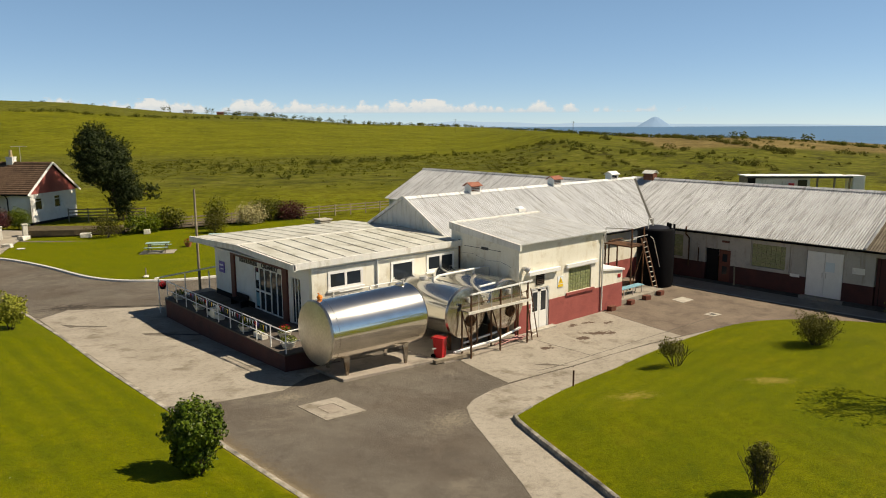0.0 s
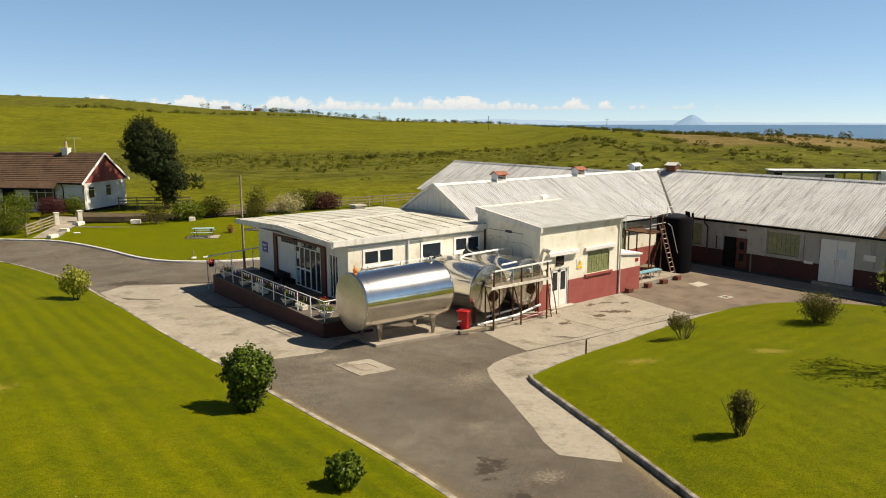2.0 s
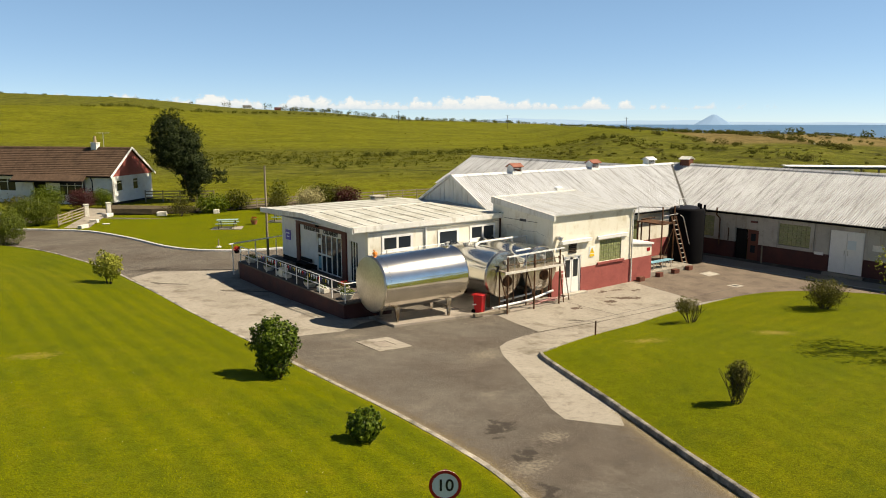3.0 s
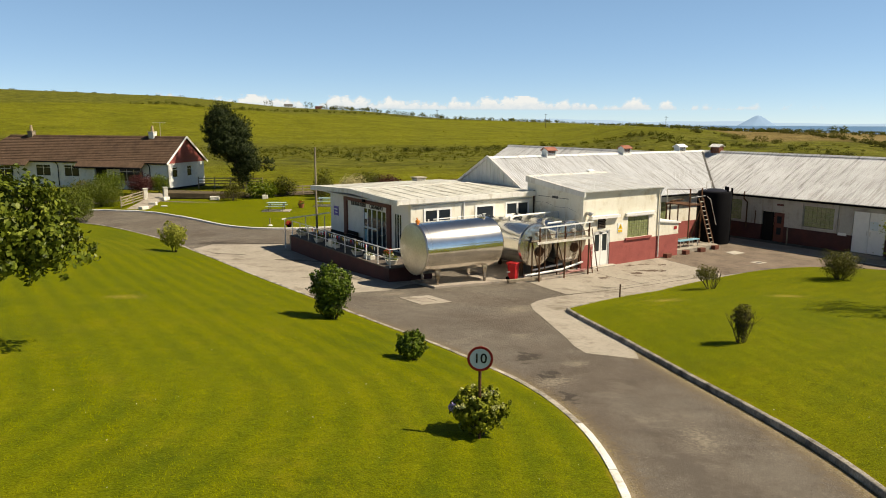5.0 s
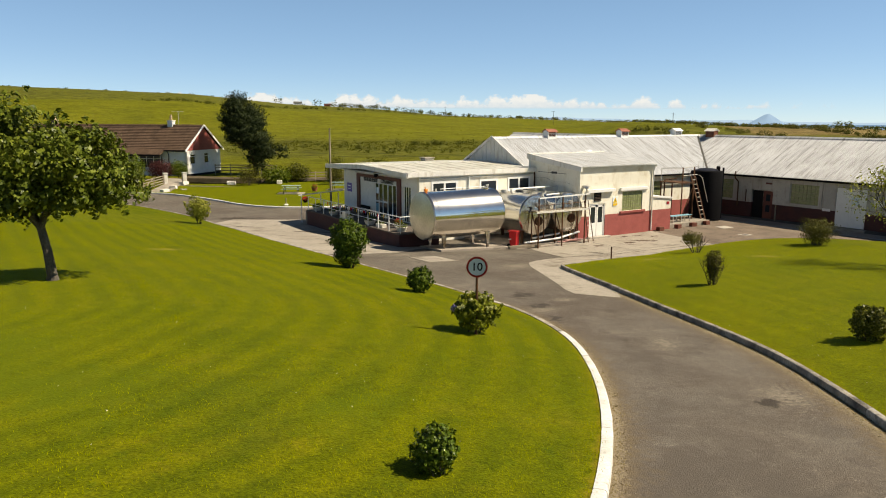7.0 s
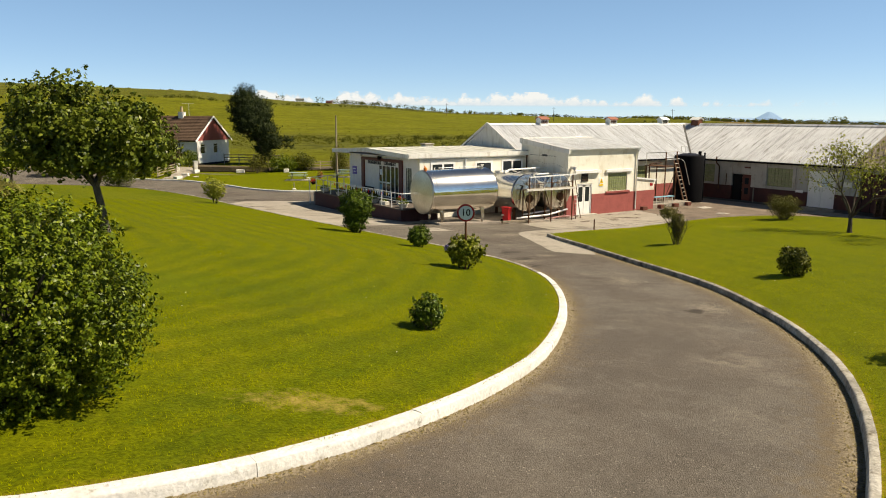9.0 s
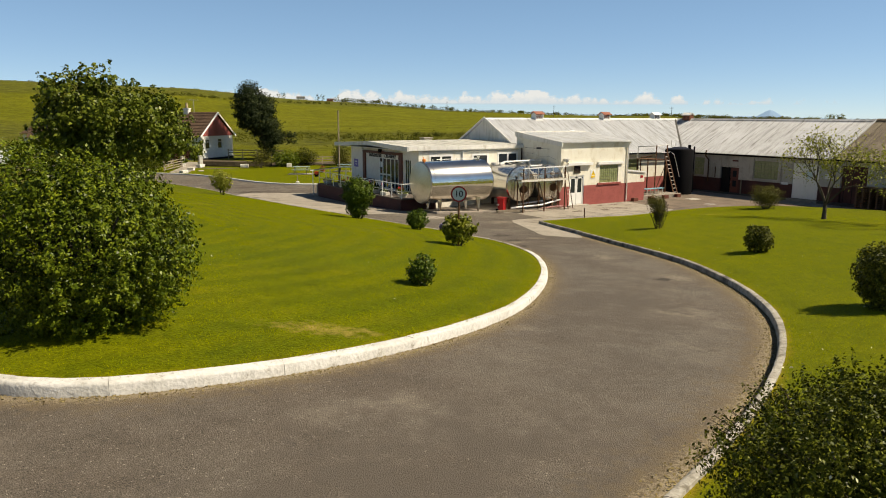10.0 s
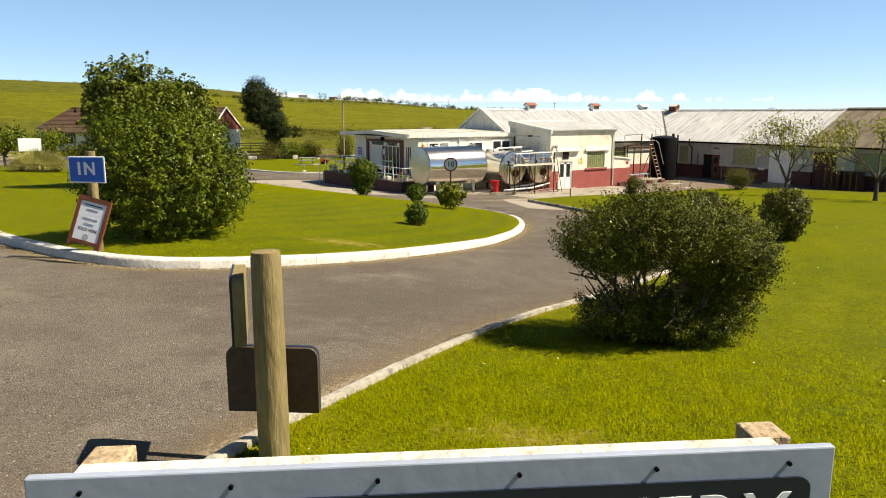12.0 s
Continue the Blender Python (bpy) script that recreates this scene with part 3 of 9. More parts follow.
def part(name, g, material, parent, label="", bevel=0.0, smooth=False):
    me = g.mesh(name, material, smooth) if isinstance(g, G) else g
    ob = new(name, me)
    ob.parent = parent
    if parent.type == "EMPTY":
        ob.matrix_parent_inverse = Matrix.Translation(parent.location).inverted()
    if bevel:
        b = ob.modifiers.new("bevel", "BEVEL")
        b.width, b.segments, b.limit_method, b.angle_limit = bevel, 2, "ANGLE", radians(50)
    return tagged(ob, label)


def solid(name, g, material, label, category, kind="", group="", bevel=0.0, smooth=False):
    """A thing of one mesh."""
    ob = new(name, g.mesh(name, material, smooth) if isinstance(g, G) else g)
    if bevel:
        b = ob.modifiers.new("bevel", "BEVEL")
        b.width, b.segments, b.limit_method, b.angle_limit = bevel, 2, "ANGLE", radians(50)
    return tagged(ob, label, category, group, kind)


def raw_mesh(name, verts, faces, material):
    """A mesh from arrays of vertices and quads or triangles."""
    me = bpy.data.meshes.new(name)
    k = faces.shape[1]
    me.vertices.add(len(verts))
    me.vertices.foreach_set("co", np.ascontiguousarray(verts, dtype=np.float32).ravel())
    me.loops.add(faces.size)
    me.loops.foreach_set("vertex_index", np.ascontiguousarray(faces, dtype=np.int32).ravel())
    me.polygons.add(len(faces))
    me.polygons.foreach_set("loop_start", np.arange(0, faces.size, k, dtype=np.int32))
    me.update(calc_edges=True)
    me.validate()
    me.materials.append(material)
    return me


def unit(a):
    return a / np.maximum(np.linalg.norm(a, axis=1, keepdims=True), 1e-9)


def leaves_at(pts, out, size, rng, tilt=0.9, aspect=0.55):
    """Leaf blades (rhombs folded at the midrib) at points, facing outwards more or less."""
    n = len(pts)
    nor = unit(out + rng.normal(0, tilt, (n, 3)))
    t = unit(np.cross(nor, rng.normal(0, 1, (n, 3))))
    b = np.cross(nor, t)
    s = (size * rng.uniform(0.6, 1.35, n))[:, None]
    v = np.stack([pts - t * s * 0.5, pts + b * s * aspect * 0.5 + nor * s * 0.08, pts + t * s * 0.5, pts - b * s * aspect * 0.5 + nor * s * 0.08], 1).reshape(-1, 3)
    return v, np.arange(4 * n).reshape(-1, 4)


def clump_points(clumps, n, rng, shell=0.45, lump=0.35, freq=1.6):
    """Points in and near the skins of ellipsoids, thinned by a lumpy noise that leaves gaps."""
    vol = np.array([(r[0] * r[1] * r[2]) ** (2 / 3) for c, r in clumps])
    pick = rng.choice(len(clumps), n, p=vol / vol.sum())
    c = np.array([c for c, r in clumps])[pick]
    r = np.array([r for c, r in clumps])[pick]
    d = unit(rng.normal(0, 1, (n, 3)))
    ph = rng.uniform(0, 6.28, 6)
    k = 1 + lump * 0.5 * (np.sin(d[:, 0] * 3 * freq + ph[0] + c[:, 0]) * np.sin(d[:, 1] * 3.4 * freq + ph[1] + c[:, 1]) + 0.6 * np.sin(d[:, 2] * 5.3 * freq + ph[2] + d[:, 0] * 4))
    rad = (1 - shell * rng.random(n) ** 1.6) * k
    return c + d * r * rad[:, None], d


def foliage(name, clumps, n, size, material, parent, seed, shell=0.45, lump=0.35, tilt=0.9, aspect=0.55, floor=None, label="", freq=1.6):
    rng = np.random.default_rng(seed)
    p, d = clump_points(clumps, n, rng, shell, lump, freq)
    if floor is not None:
        keep = p[:, 2] > floor
        p, d = p[keep], d[keep]
    ob = part(name, raw_mesh(name, *leaves_at(p, d, size, rng, tilt, aspect), material), material, parent, label)
    return tagged(ob, label, kind="stuff") if name in ("flowers", "plant") else ob


def sprays(name, clumps, n, size, material, parent, seed, length=0.3, width=0.10, per=26, core=0.4, shell=0.25, lump=0.3, freq=1.6, tilt=0.45, aspect=0.55, up=0.5, floor=None, label="", fill=0.62):
    """Foliage as many shoots on the outside of ellipsoids, each set with leaves, over a sparser inner fill."""
    rng = np.random.default_rng(seed)
    ns = max(4, n // per)
    p, d = clump_points(clumps, ns * 3, rng, shell, lump, freq)
    free = np.ones(len(p), bool)
    for c, r in clumps:
        free &= np.linalg.norm((p - np.array(c)) / np.array(r), axis=1) > fill
    p, d = p[free][:ns], d[free][:ns]
    ns = len(p)
    ax = unit(d + np.array([0, 0, up]) + rng.normal(0, 0.35, (ns, 3)))
    ln = length * rng.uniform(0.5, 1.4, ns)
    k = np.repeat(np.arange(ns), per)
    u = rng.random(len(k))
    side = unit(np.cross(ax[k], rng.normal(0, 1, (len(k), 3))))
    q = p[k] + ax[k] * ((u - 0.35) * ln[k])[:, None] + side * (width * (1.15 - u) * rng.uniform(0.3, 1.3, len(k)))[:, None]
    out = unit(side * 0.5 + d[k] * 0.9 + np.array([0, 0, 0.25]) + ax[k] * 0.2)
    nc = int(n * core)
    pc, dc = clump_points(clumps, nc, rng, 0.6, lump, freq)
    pc = pc - dc * (length * 0.35)
    q, out = np.concatenate([q, pc]), np.concatenate([out, dc])
    if floor is not None:
        keep = q[:, 2] > floor
        q, out = q[keep], out[keep]
    return part(name, raw_mesh(name, *leaves_at(q, out, size, rng, tilt, aspect), material), material, parent, label)


def branches(g, p, d, length, r, depth, rng, spread=0.6, kids=3, tips=None, up=0.15):
    """Tapered limbs that fork."""
    q = p
    for k in range(3):
        d2 = (d + Vector(rng.normal(0, 0.12, 3)) + Vector((0, 0, up * 0.3))).normalized()
        e = q + d2 * length / 3
        g.cyl(q, e, r * (1 - 0.15 * k), r * (1 - 0.15 * (k + 1)), 7 if r > 0.04 else 5, cap=False)
        q, d = e, d2
    if tips is not None:
        tips.append(tuple(q))
    if depth:
        for i in range(kids):
            a = 2 * math.pi * (i + rng.random() * 0.6) / kids
            s = d.orthogonal().normalized()
            u = d.cross(s)
            nd = (d + (s * math.cos(a) + u * math.sin(a)) * spread * rng.uniform(0.7, 1.3) + Vector((0, 0, up))).normalized()
            branches(g, q, nd, length * rng.uniform(0.6, 0.85), r * 0.55, depth - 1, rng, spread, kids, tips, up)


def smooth01(a, b, x):
    t = min(1, max(0, (x - a) / (b - a)))
    return t * t * (3 - 2 * t)


def textmesh(name, words, size, m, material, parent, label="", extrude=0.004, align="CENTER", bold=0.0, space=1.0):
    cu = bpy.data.curves.new(name, "FONT")
    cu.body, cu.size, cu.extrude, cu.align_x, cu.align_y, cu.offset = words, size, extrude, align, "CENTER", bold
    cu.space_character = space
    ob = bpy.data.objects.new(name, cu)
    scene.collection.objects.link(ob)
    dg = bpy.context.evaluated_depsgraph_get()
    me = bpy.data.meshes.new_from_object(ob.evaluated_get(dg))
    bpy.data.objects.remove(ob)
    bpy.data.curves.remove(cu)
    me.transform(m)
    me.materials.clear()
    me.materials.append(material)
    return part(name, me, material, parent, label)


# ---- ground ----
CREST = [(-180, 30), (-60, 30), (-20, 33), (0, 34), (6, 33), (13, 30.5), (21, 21), (28, 18), (34, 11.5), (40, 9), (47, 6), (56, 0), (62, -4.5), (69, -9), (80, -11), (120, -11), (180, 30)]


def crest(az):
    for (a, h), (b, k) in zip(CREST, CREST[1:]):
        if a <= az <= b:
            return h + (k - h) * (az - a) / (b - a)
    return 30


def base_h(x, y):
    """The lie of the land: level by the yard, rising to the entrance, then the far hill and the slope to the sea."""
    d = max(0.0, -26 - y)
    s = -0.83 * x - 0.56 * (max(y, -26) - (d - d * d / 16 if d < 4 else 0.5 * d + 1)) - 6
    z = 0.0
    if s > 0:
        s = min(s, 75)
        z = 0.066 * s + 0.0003 * s * s
    z += 0.75 * smooth01(47, 57, y)
    r = math.hypot(x + 10, y - 10)
    if r > 120:
        az = math.degrees(math.atan2(x + 10, y - 10))
        # the skyline comes nearer towards the sea, its dip below the eye given by bearing
        sea = smooth01(42, 56, az) * (1 - smooth01(100, 130, az))
        top, dist = crest(az), 700.0
        if sea > 0:
            dist = 700 * (225 / 700) ** sea
            low = smooth01(48, 56, az)
            dip = (9.0 - crest(az)) / 700 * (1 - low) + (0.0051 + 0.0104 * smooth01(47, 64, az) + 0.0160 * smooth01(68, 84, az)) * low
            top = 9.0 - dip * dist
        k = smooth01(150 - 60 * sea, dist, r)
        z = z * (1 - k) + top * k + 0.5 * math.sin(x * 0.021) * math.sin(y * 0.017) * smooth01(120, 300, r)
        z += (-26 - top) * smooth01(dist * 1.03, dist * 1.03 + 540, r)
    return z


def poly_dist(x, y, poly):
    best = 1e9
    for (ax, ay), (bx, by) in zip(poly, poly[1:]):
        dx, dy = bx - ax, by - ay
        t = max(0, min(1, ((x - ax) * dx + (y - ay) * dy) / (dx * dx + dy * dy)))
        best = min(best, math.hypot(x - ax - t * dx, y - ay - t * dy))
    return best


def inside(x, y, poly):
    odd = False
    for (ax, ay), (bx, by) in zip(poly, poly[1:] + poly[:1]):
        if (ay > y) != (by > y) and x < ax + (y - ay) / (by - ay) * (bx - ax):
            odd = not odd
    return odd


def curve_through(pts, step):
    """A smooth line through points, in even steps."""
    out = []
    n = len(pts)
    for i in range(n - 1):
        p0, p1, p2, p3 = pts[max(i - 1, 0)], pts[i], pts[i + 1], pts[min(i + 2, n - 1)]
        k = max(1, round(math.dist(p1, p2) / step))
        for j in range(k):
            t = j / k
            out.append(tuple(0.5 * (2 * b + (c - a) * t + (2 * a - 5 * b + 4 * c - d) * t * t + (3 * b - a - 3 * c + d) * t ** 3) for a, b, c, d in zip(p0, p1, p2, p3)))
    return out + [pts[-1]]


def fill(name, poly, height, step, material, extra=()):
    """A sheet that fills an outline, over a grid of that step."""
    from mathutils import geometry
    xs, ys = [p[0] for p in poly], [p[1] for p in poly]
    pts = [Vector(p) for p in poly]
    n = len(pts)
    x = min(xs) + step / 2
    while x < max(xs):
        y = min(ys) + step / 2
        while y < max(ys):
            if inside(x, y, poly) and poly_dist(x, y, poly + poly[:1]) > step * 0.3:
                pts.append(Vector((x, y)))
            y += step
        x += step
    pts += [Vector(p) for p in extra if inside(p[0], p[1], poly)]
    co, _, faces, *_ = geometry.delaunay_2d_cdt(pts, [(i, (i + 1) % n) for i in range(n)], [tuple(range(n))], 1, 1e-4)
    me = bpy.data.meshes.new(name)
    me.from_pydata([(p.x, p.y, height(p.x, p.y)) for p in co], [], [tuple(f) for f in faces])
    me.polygons.foreach_set("use_smooth", [True] * len(me.polygons))
    me.update()
    if me.polygons and me.polygons[0].normal.z < 0:
        me.flip_normals()
    me.materials.append(material)
    return me


def field_material():
    m = M["field"]
    m.use_nodes = True
    nt = m.node_tree
    nodes, links = nt.nodes, nt.links
    p = nodes["Principled BSDF"]
    tc = nodes.new("ShaderNodeTexCoord")
    co = tc.outputs["Object"]
    grass = ramp(nodes, links, noise_tex(nodes, links, co, 0.05, detail=10, rough=0.72), [(0.36, (0.100, 0.108, 0.005)), (0.52, (0.148, 0.152, 0.007)), (0.68, (0.186, 0.178, 0.012))])
    rough = ramp(nodes, links, noise_tex(nodes, links, co, 0.14, detail=10, rough=0.75), [(0.36, (0.056, 0.052, 0.012)), (0.52, (0.120, 0.128, 0.012)), (0.68, (0.172, 0.155, 0.036))])
    stub = ramp(nodes, links, noise_tex(nodes, links, co, 0.05, detail=8), [(0.35, (0.16, 0.12, 0.04)), (0.65, (0.24, 0.18, 0.075))])
    sep = nodes.new("ShaderNodeSeparateXYZ")
    links.new(co, sep.inputs[0])

    def calc(op, a, b):
        n = nodes.new("ShaderNodeMath")
        n.operation = op
        for i, v in enumerate((a, b)):
            if isinstance(v, (int, float)):
                n.inputs[i].default_value = v
            else:
                links.new(v, n.inputs[i])
        return n.outputs[0]
    x, y = sep.outputs[0], sep.outputs[1]
    # distance ahead along (0.61, 0.79) and across it
    far = calc("ADD", calc("MULTIPLY", x, 0.61), calc("MULTIPLY", y, 0.79))
    side = calc("SUBTRACT", calc("MULTIPLY", x, 0.79), calc("MULTIPLY", y, 0.61))
    wob = calc("MULTIPLY", noise_tex(nodes, links, co, 0.012, detail=4), 120.0)
    farw = calc("ADD", far, calc("SUBTRACT", wob, 60.0))

    def band(v, a, b):
        mr = nodes.new("ShaderNodeMapRange")
        mr.interpolation_type = "SMOOTHSTEP"
        mr.inputs[1].default_value, mr.inputs[2].default_value = a, b
        links.new(v, mr.inputs[0])
        return mr.outputs[0]

    def mix(f, a, b):
        n = nodes.new("ShaderNodeMix")
        n.data_type = "RGBA"
        links.new(f, n.inputs[0])
        links.new(a, n.inputs[6])
        links.new(b, n.inputs[7])
        return n.outputs[2]
    near = calc("ADD", far, calc("MULTIPLY", calc("SUBTRACT", wob, 60.0), 0.5))
    rough_f = calc("MULTIPLY", band(near, 62, 90), band(near, 205, 165))
    right_f = calc("MULTIPLY", calc("MULTIPLY", band(side, 45, 70), band(near, 150, 175)), 0.6)
    c = mix(calc("MAXIMUM", rough_f, right_f), grass, rough)
    edge = calc("ADD", calc("SUBTRACT", side, calc("MULTIPLY", far, 0.14)), calc("MULTIPLY", calc("SUBTRACT", wob, 60.0), 0.08))
    stub_f = calc("MULTIPLY", calc("MULTIPLY", band(edge, 37, 42), band(far, 143, 155)), band(farw, 900, 860))
    c = mix(stub_f, c, stub)
    crest_f = calc("MULTIPLY", band(calc("SUBTRACT", far, calc("MULTIPLY", side, 0.9)), 590, 606), band(side, 10, -20))
    c = mix(crest_f, c, rough)
    links.new(c, p.inputs["Base Color"])
    p.inputs["Roughness"].default_value = 0.95
    p.inputs["Specular IOR Level"].default_value = 0.05
    b = nodes.new("ShaderNodeBump")
    b.inputs["Strength"].default_value, b.inputs["Distance"].default_value = 0.8, 0.5
    links.new(noise_tex(nodes, links, co, 0.6, detail=8, rough=0.75), b.inputs["Height"])
    links.new(b.outputs[0], p.inputs["Normal"])


field_material()
patches(M["field"], 0.35, 0.66, 0.36, 0.58, (1.0, 0.97, 0.85))
patches(M["field"], 1.3, 0.60, 0.36, 0.60, (1.0, 0.98, 0.9))


def build_ground():
    rings = [0.5]
    while rings[-1] < 1300:
        r = rings[-1]
        rings.append(r + (2.5 if r < 80 else 4 if r < 140 else r * 0.035))
    n = 300
    verts = [(-10, 10, base_h(-10, 10) - 0.2)]
    for r in rings:
        for i in range(n):
            a = 2 * math.pi * i / n
            x, y = -10 + r * math.sin(a), 10 + r * math.cos(a)
            verts.append((x, y, base_h(x, y) - 0.2 * (1 - smooth01(62, 78, r))))
    faces = [(0, 1 + (i + 1) % n, 1 + i) for i in range(n)]
    for k in range(len(rings) - 1):
        o = 1 + k * n
        faces += [(o + i, o + (i + 1) % n, o + n + (i + 1) % n, o + n + i) for i in range(n)]
    me = bpy.data.meshes.new("ground")
    me.from_pydata(verts, [], faces)
    b = bmesh.new()
    b.from_mesh(me)
    bmesh.ops.recalc_face_normals(b, faces=b.faces)
    b.to_mesh(me)
    b.free()
    if me.polygons[10].normal.z < 0:
        me.flip_normals()
    me.polygons.foreach_set("use_smooth", [True] * len(me.polygons))
    me.materials.append(M["field"])
    tagged(new("ground", me), "rough green pasture rising to a hill", "ground", kind="structure")


build_ground()

# road and yard
YARD = [(-75, -75), (15.9, -75), (15.9, 23), (-5, 23.5), (-5, 42), (-17, 51), (-75, 75)]

LEFT_EDGE = curve_through([(-60, 59), (-45, 52.5), (-33, 45.5), (-26.5, 40), (-22.9, 34.6), (-20.9, 28), (-19.7, 21), (-19.45, 14), (-19.5, 7), (-19.4, 0), (-19.35, -6), (-19.3, -11), (-19.6, -15.2), (-20.6, -18.4), (-22.3, -21.2), (-24.7, -24.0), (-27.5, -26.5), (-29.7, -27.8), (-31.7, -28.55), (-33.5, -28.9), (-35.0, -28.92), (-36.05, -28.72), (-36.8, -28.12), (-37.42, -26.95), (-37.75, -25.85), (-38.2, -24.2), (-39.4, -18), (-42, -8), (-52, 6), (-75, 20)], 0.6)
RIGHT_EDGE = curve_through([(14.5, -14.2), (12.6, -10.9), (10.9, -8.6), (9.2, -7.2), (7.0, -6.35), (3.5, -6.05), (-1.3, -6.15), (-6.4, -6.75), (-9.6, -7.45), (-10.75, -7.75), (-11.05, -8.2), (-11.9, -10.2), (-13.35, -13.7), (-14.8, -17.0), (-16.3, -20.5), (-17.8, -23.3), (-20.49, -26.79), (-23.05, -29.32), (-25.53, -31.06), (-28.15, -32.45), (-31.1, -33.68), (-32.6, -34.2), (-33.75, -34.7), (-34.7, -35.2), (-35.5, -35.65), (-36.4, -36.2), (-37.57, -36.98), (-39.4, -38.9), (-41.5, -42), (-43, -47)], 0.9)
BACK_EDGE = curve_through([(-24, 47.5), (-22.3, 46.4), (-20, 44.3), (-17.3, 41.0), (-15.5, 35.4), (-14.3, 29.3), (-13.0, 26.4), (-10.5, 24.2), (-8.0, 23.3), (-3, 22.7), (3, 22.5), (12, 22.4)], 0.9)


def left_lift(x, y):
    """The height of the kerb over the road, greater at the bend."""
    return 0.08 + 0.06 * smooth01(-23, -31, x) * smooth01(0, -20, y)


def left_h(x, y):
    return base_h(x, y) + left_lift(x, y) + 0.85 * (1 - math.exp(-poly_dist(x, y, LEFT_EDGE) / 7))


def right_h(x, y):
    return base_h(x, y) + 0.11 + 0.85 * (1 - 0.75 * smooth01(-24.5, -31, x)) * (1 - math.exp(-poly_dist(x, y, RIGHT_EDGE) / 5))


def back_h(x, y):
    return base_h(x, y) + 0.09


def beside(edge, dists):
    """Points at some distances to the left of a line."""
    out = []
    for i in range(1, len(edge) - 1):
        d = (Vector(edge[i + 1]) - Vector(edge[i - 1])).normalized()
        out += [(edge[i][0] - d.y * k, edge[i][1] + d.x * k) for k in dists]
    return out


def edge_wear(name, edge, reach, reach_2=None, edge_2=None):
    """Marks how near each point of a sheet lies to an edge."""
    me = bpy.data.meshes[name]
    at = me.attributes.new("fade", "FLOAT", "POINT")
    near = lambda x, y: max(math.exp(-poly_dist(x, y, edge) / reach), math.exp(-poly_dist(x, y, edge_2) / reach_2) if edge_2 else 0)
    at.data.foreach_set("value", [near(v.co.x, v.co.y) if v.co.y < 0 else 0.0 for v in me.vertices])


NEAR_L, NEAR_R = [p for p in LEFT_EDGE if p[1] < 0 and p[0] > -40], [p for p in RIGHT_EDGE if -11.5 > p[0] > -43]
solid("road", fill("road", YARD, base_h, 1.6, M["tarmac"], beside(NEAR_L, (0.03, 0.25, 0.55, 1.1)) + beside(NEAR_R, (-0.03, -0.3, -0.65, -1.3))), M["tarmac"], "grey worn tarmac drive and yard", "road", kind="structure")
solid("lawn_left", fill("lawn_left", LEFT_EDGE + [(-75, 66)], left_h, 1.0, M["lawn"], beside(NEAR_L, (-0.2, -0.5))), M["lawn"], "bright mown lawn in mower stripes", "lawn", kind="structure")
solid("lawn_right", fill("lawn_right", RIGHT_EDGE + [(-43, -75), (14.5, -75)], right_h, 1.0, M["lawn_plain"], beside(NEAR_R, (0.2, 0.5))), M["lawn_plain"], "bright mown lawn beside the yard", "lawn", kind="structure")
solid("lawn_back", fill("lawn_back", BACK_EDGE + [(12, 47.2), (4, 47.2), (-4, 47.4), (-10, 48.8), (-17, 51)], back_h, 1.5, M["lawn"]), M["lawn"], "small picnic lawn behind the kerb", "lawn", kind="structure")


edge_wear("road", NEAR_L, 0.42, 0.50, NEAR_R)
edge_wear("lawn_left", NEAR_L, 0.30)
edge_wear("lawn_right", NEAR_R, 0.22)


def mown(name, edge):
    """Stores the distance from an edge, which the mower followed."""
    me = bpy.data.meshes[name]
    at = me.attributes.new("mow", "FLOAT", "POINT")
    at.data.foreach_set("value", [poly_dist(v.co.x, v.co.y, edge) for v in me.vertices])


mown("lawn_left", [p for p in LEFT_EDGE if p[1] < 30 and p[0] > -36])
mown("lawn_right", [p for p in RIGHT_EDGE if p[0] < 9 and p[1] > -37])


def kerb(name, edge, height, w, label, side, mats, lo=-0.03, hi=0.03, gap=0.005):
    """A row of kerb stones along an edge; side 1: the road lies to the left of the line's way."""
    root = thing(name, label, "kerb", kind="structure")
    rng = random.Random(len(edge))
    edge = [p for k, p in enumerate(edge) if k == 0 or math.dist(p, edge[k - 1]) > 0.2]
    per = 4
    for i in range(0, len(edge) - 1, per):
        run_ = [Vector(p) for p in edge[i:i + per + 1]]
        vs, fs = [], []
        tilt = rng.uniform(-0.006, 0.006)
        for q, p in enumerate(run_):
            k = i + q
            d = (Vector(edge[min(k + 1, len(edge) - 1)]) - Vector(edge[max(k - 1, 0)])).normalized()
            n = Vector((-d.y, d.x)) * side
            if q == 0:
                p = p + d * gap / 2
            if q == len(run_) - 1:
                p = p - d * gap / 2
            z = base_h(p.x, p.y)
            t = height(p.x, p.y) + hi + tilt + rng.uniform(-0.004, 0.004)
            o = p + n * (w * 0.55 + rng.uniform(-0.006, 0.006))
            b = p - n * w * 0.45
            vs += [(o.x, o.y, z + lo - 0.05), (o.x - n.x * 0.012, o.y - n.y * 0.012, t - 0.045), (o.x - n.x * 0.025, o.y - n.y * 0.025, t - 0.015), (o.x - n.x * 0.055, o.y - n.y * 0.055, t), (b.x, b.y, t + 0.003), (b.x, b.y, z - 0.08)]
            if q:
                m0 = 6 * (q - 1)
                fs += [(m0 + r, m0 + r + 1, m0 + r + 7, m0 + r + 6) for r in range(5)]
        fs += [(5, 4, 3, 2, 1, 0), tuple(6 * (len(run_) - 1) + r for r in range(6))]
        part("kerb_stone", G().add(vs, fs), mats(run_[0].x, run_[0].y), root, smooth=True)
    return root


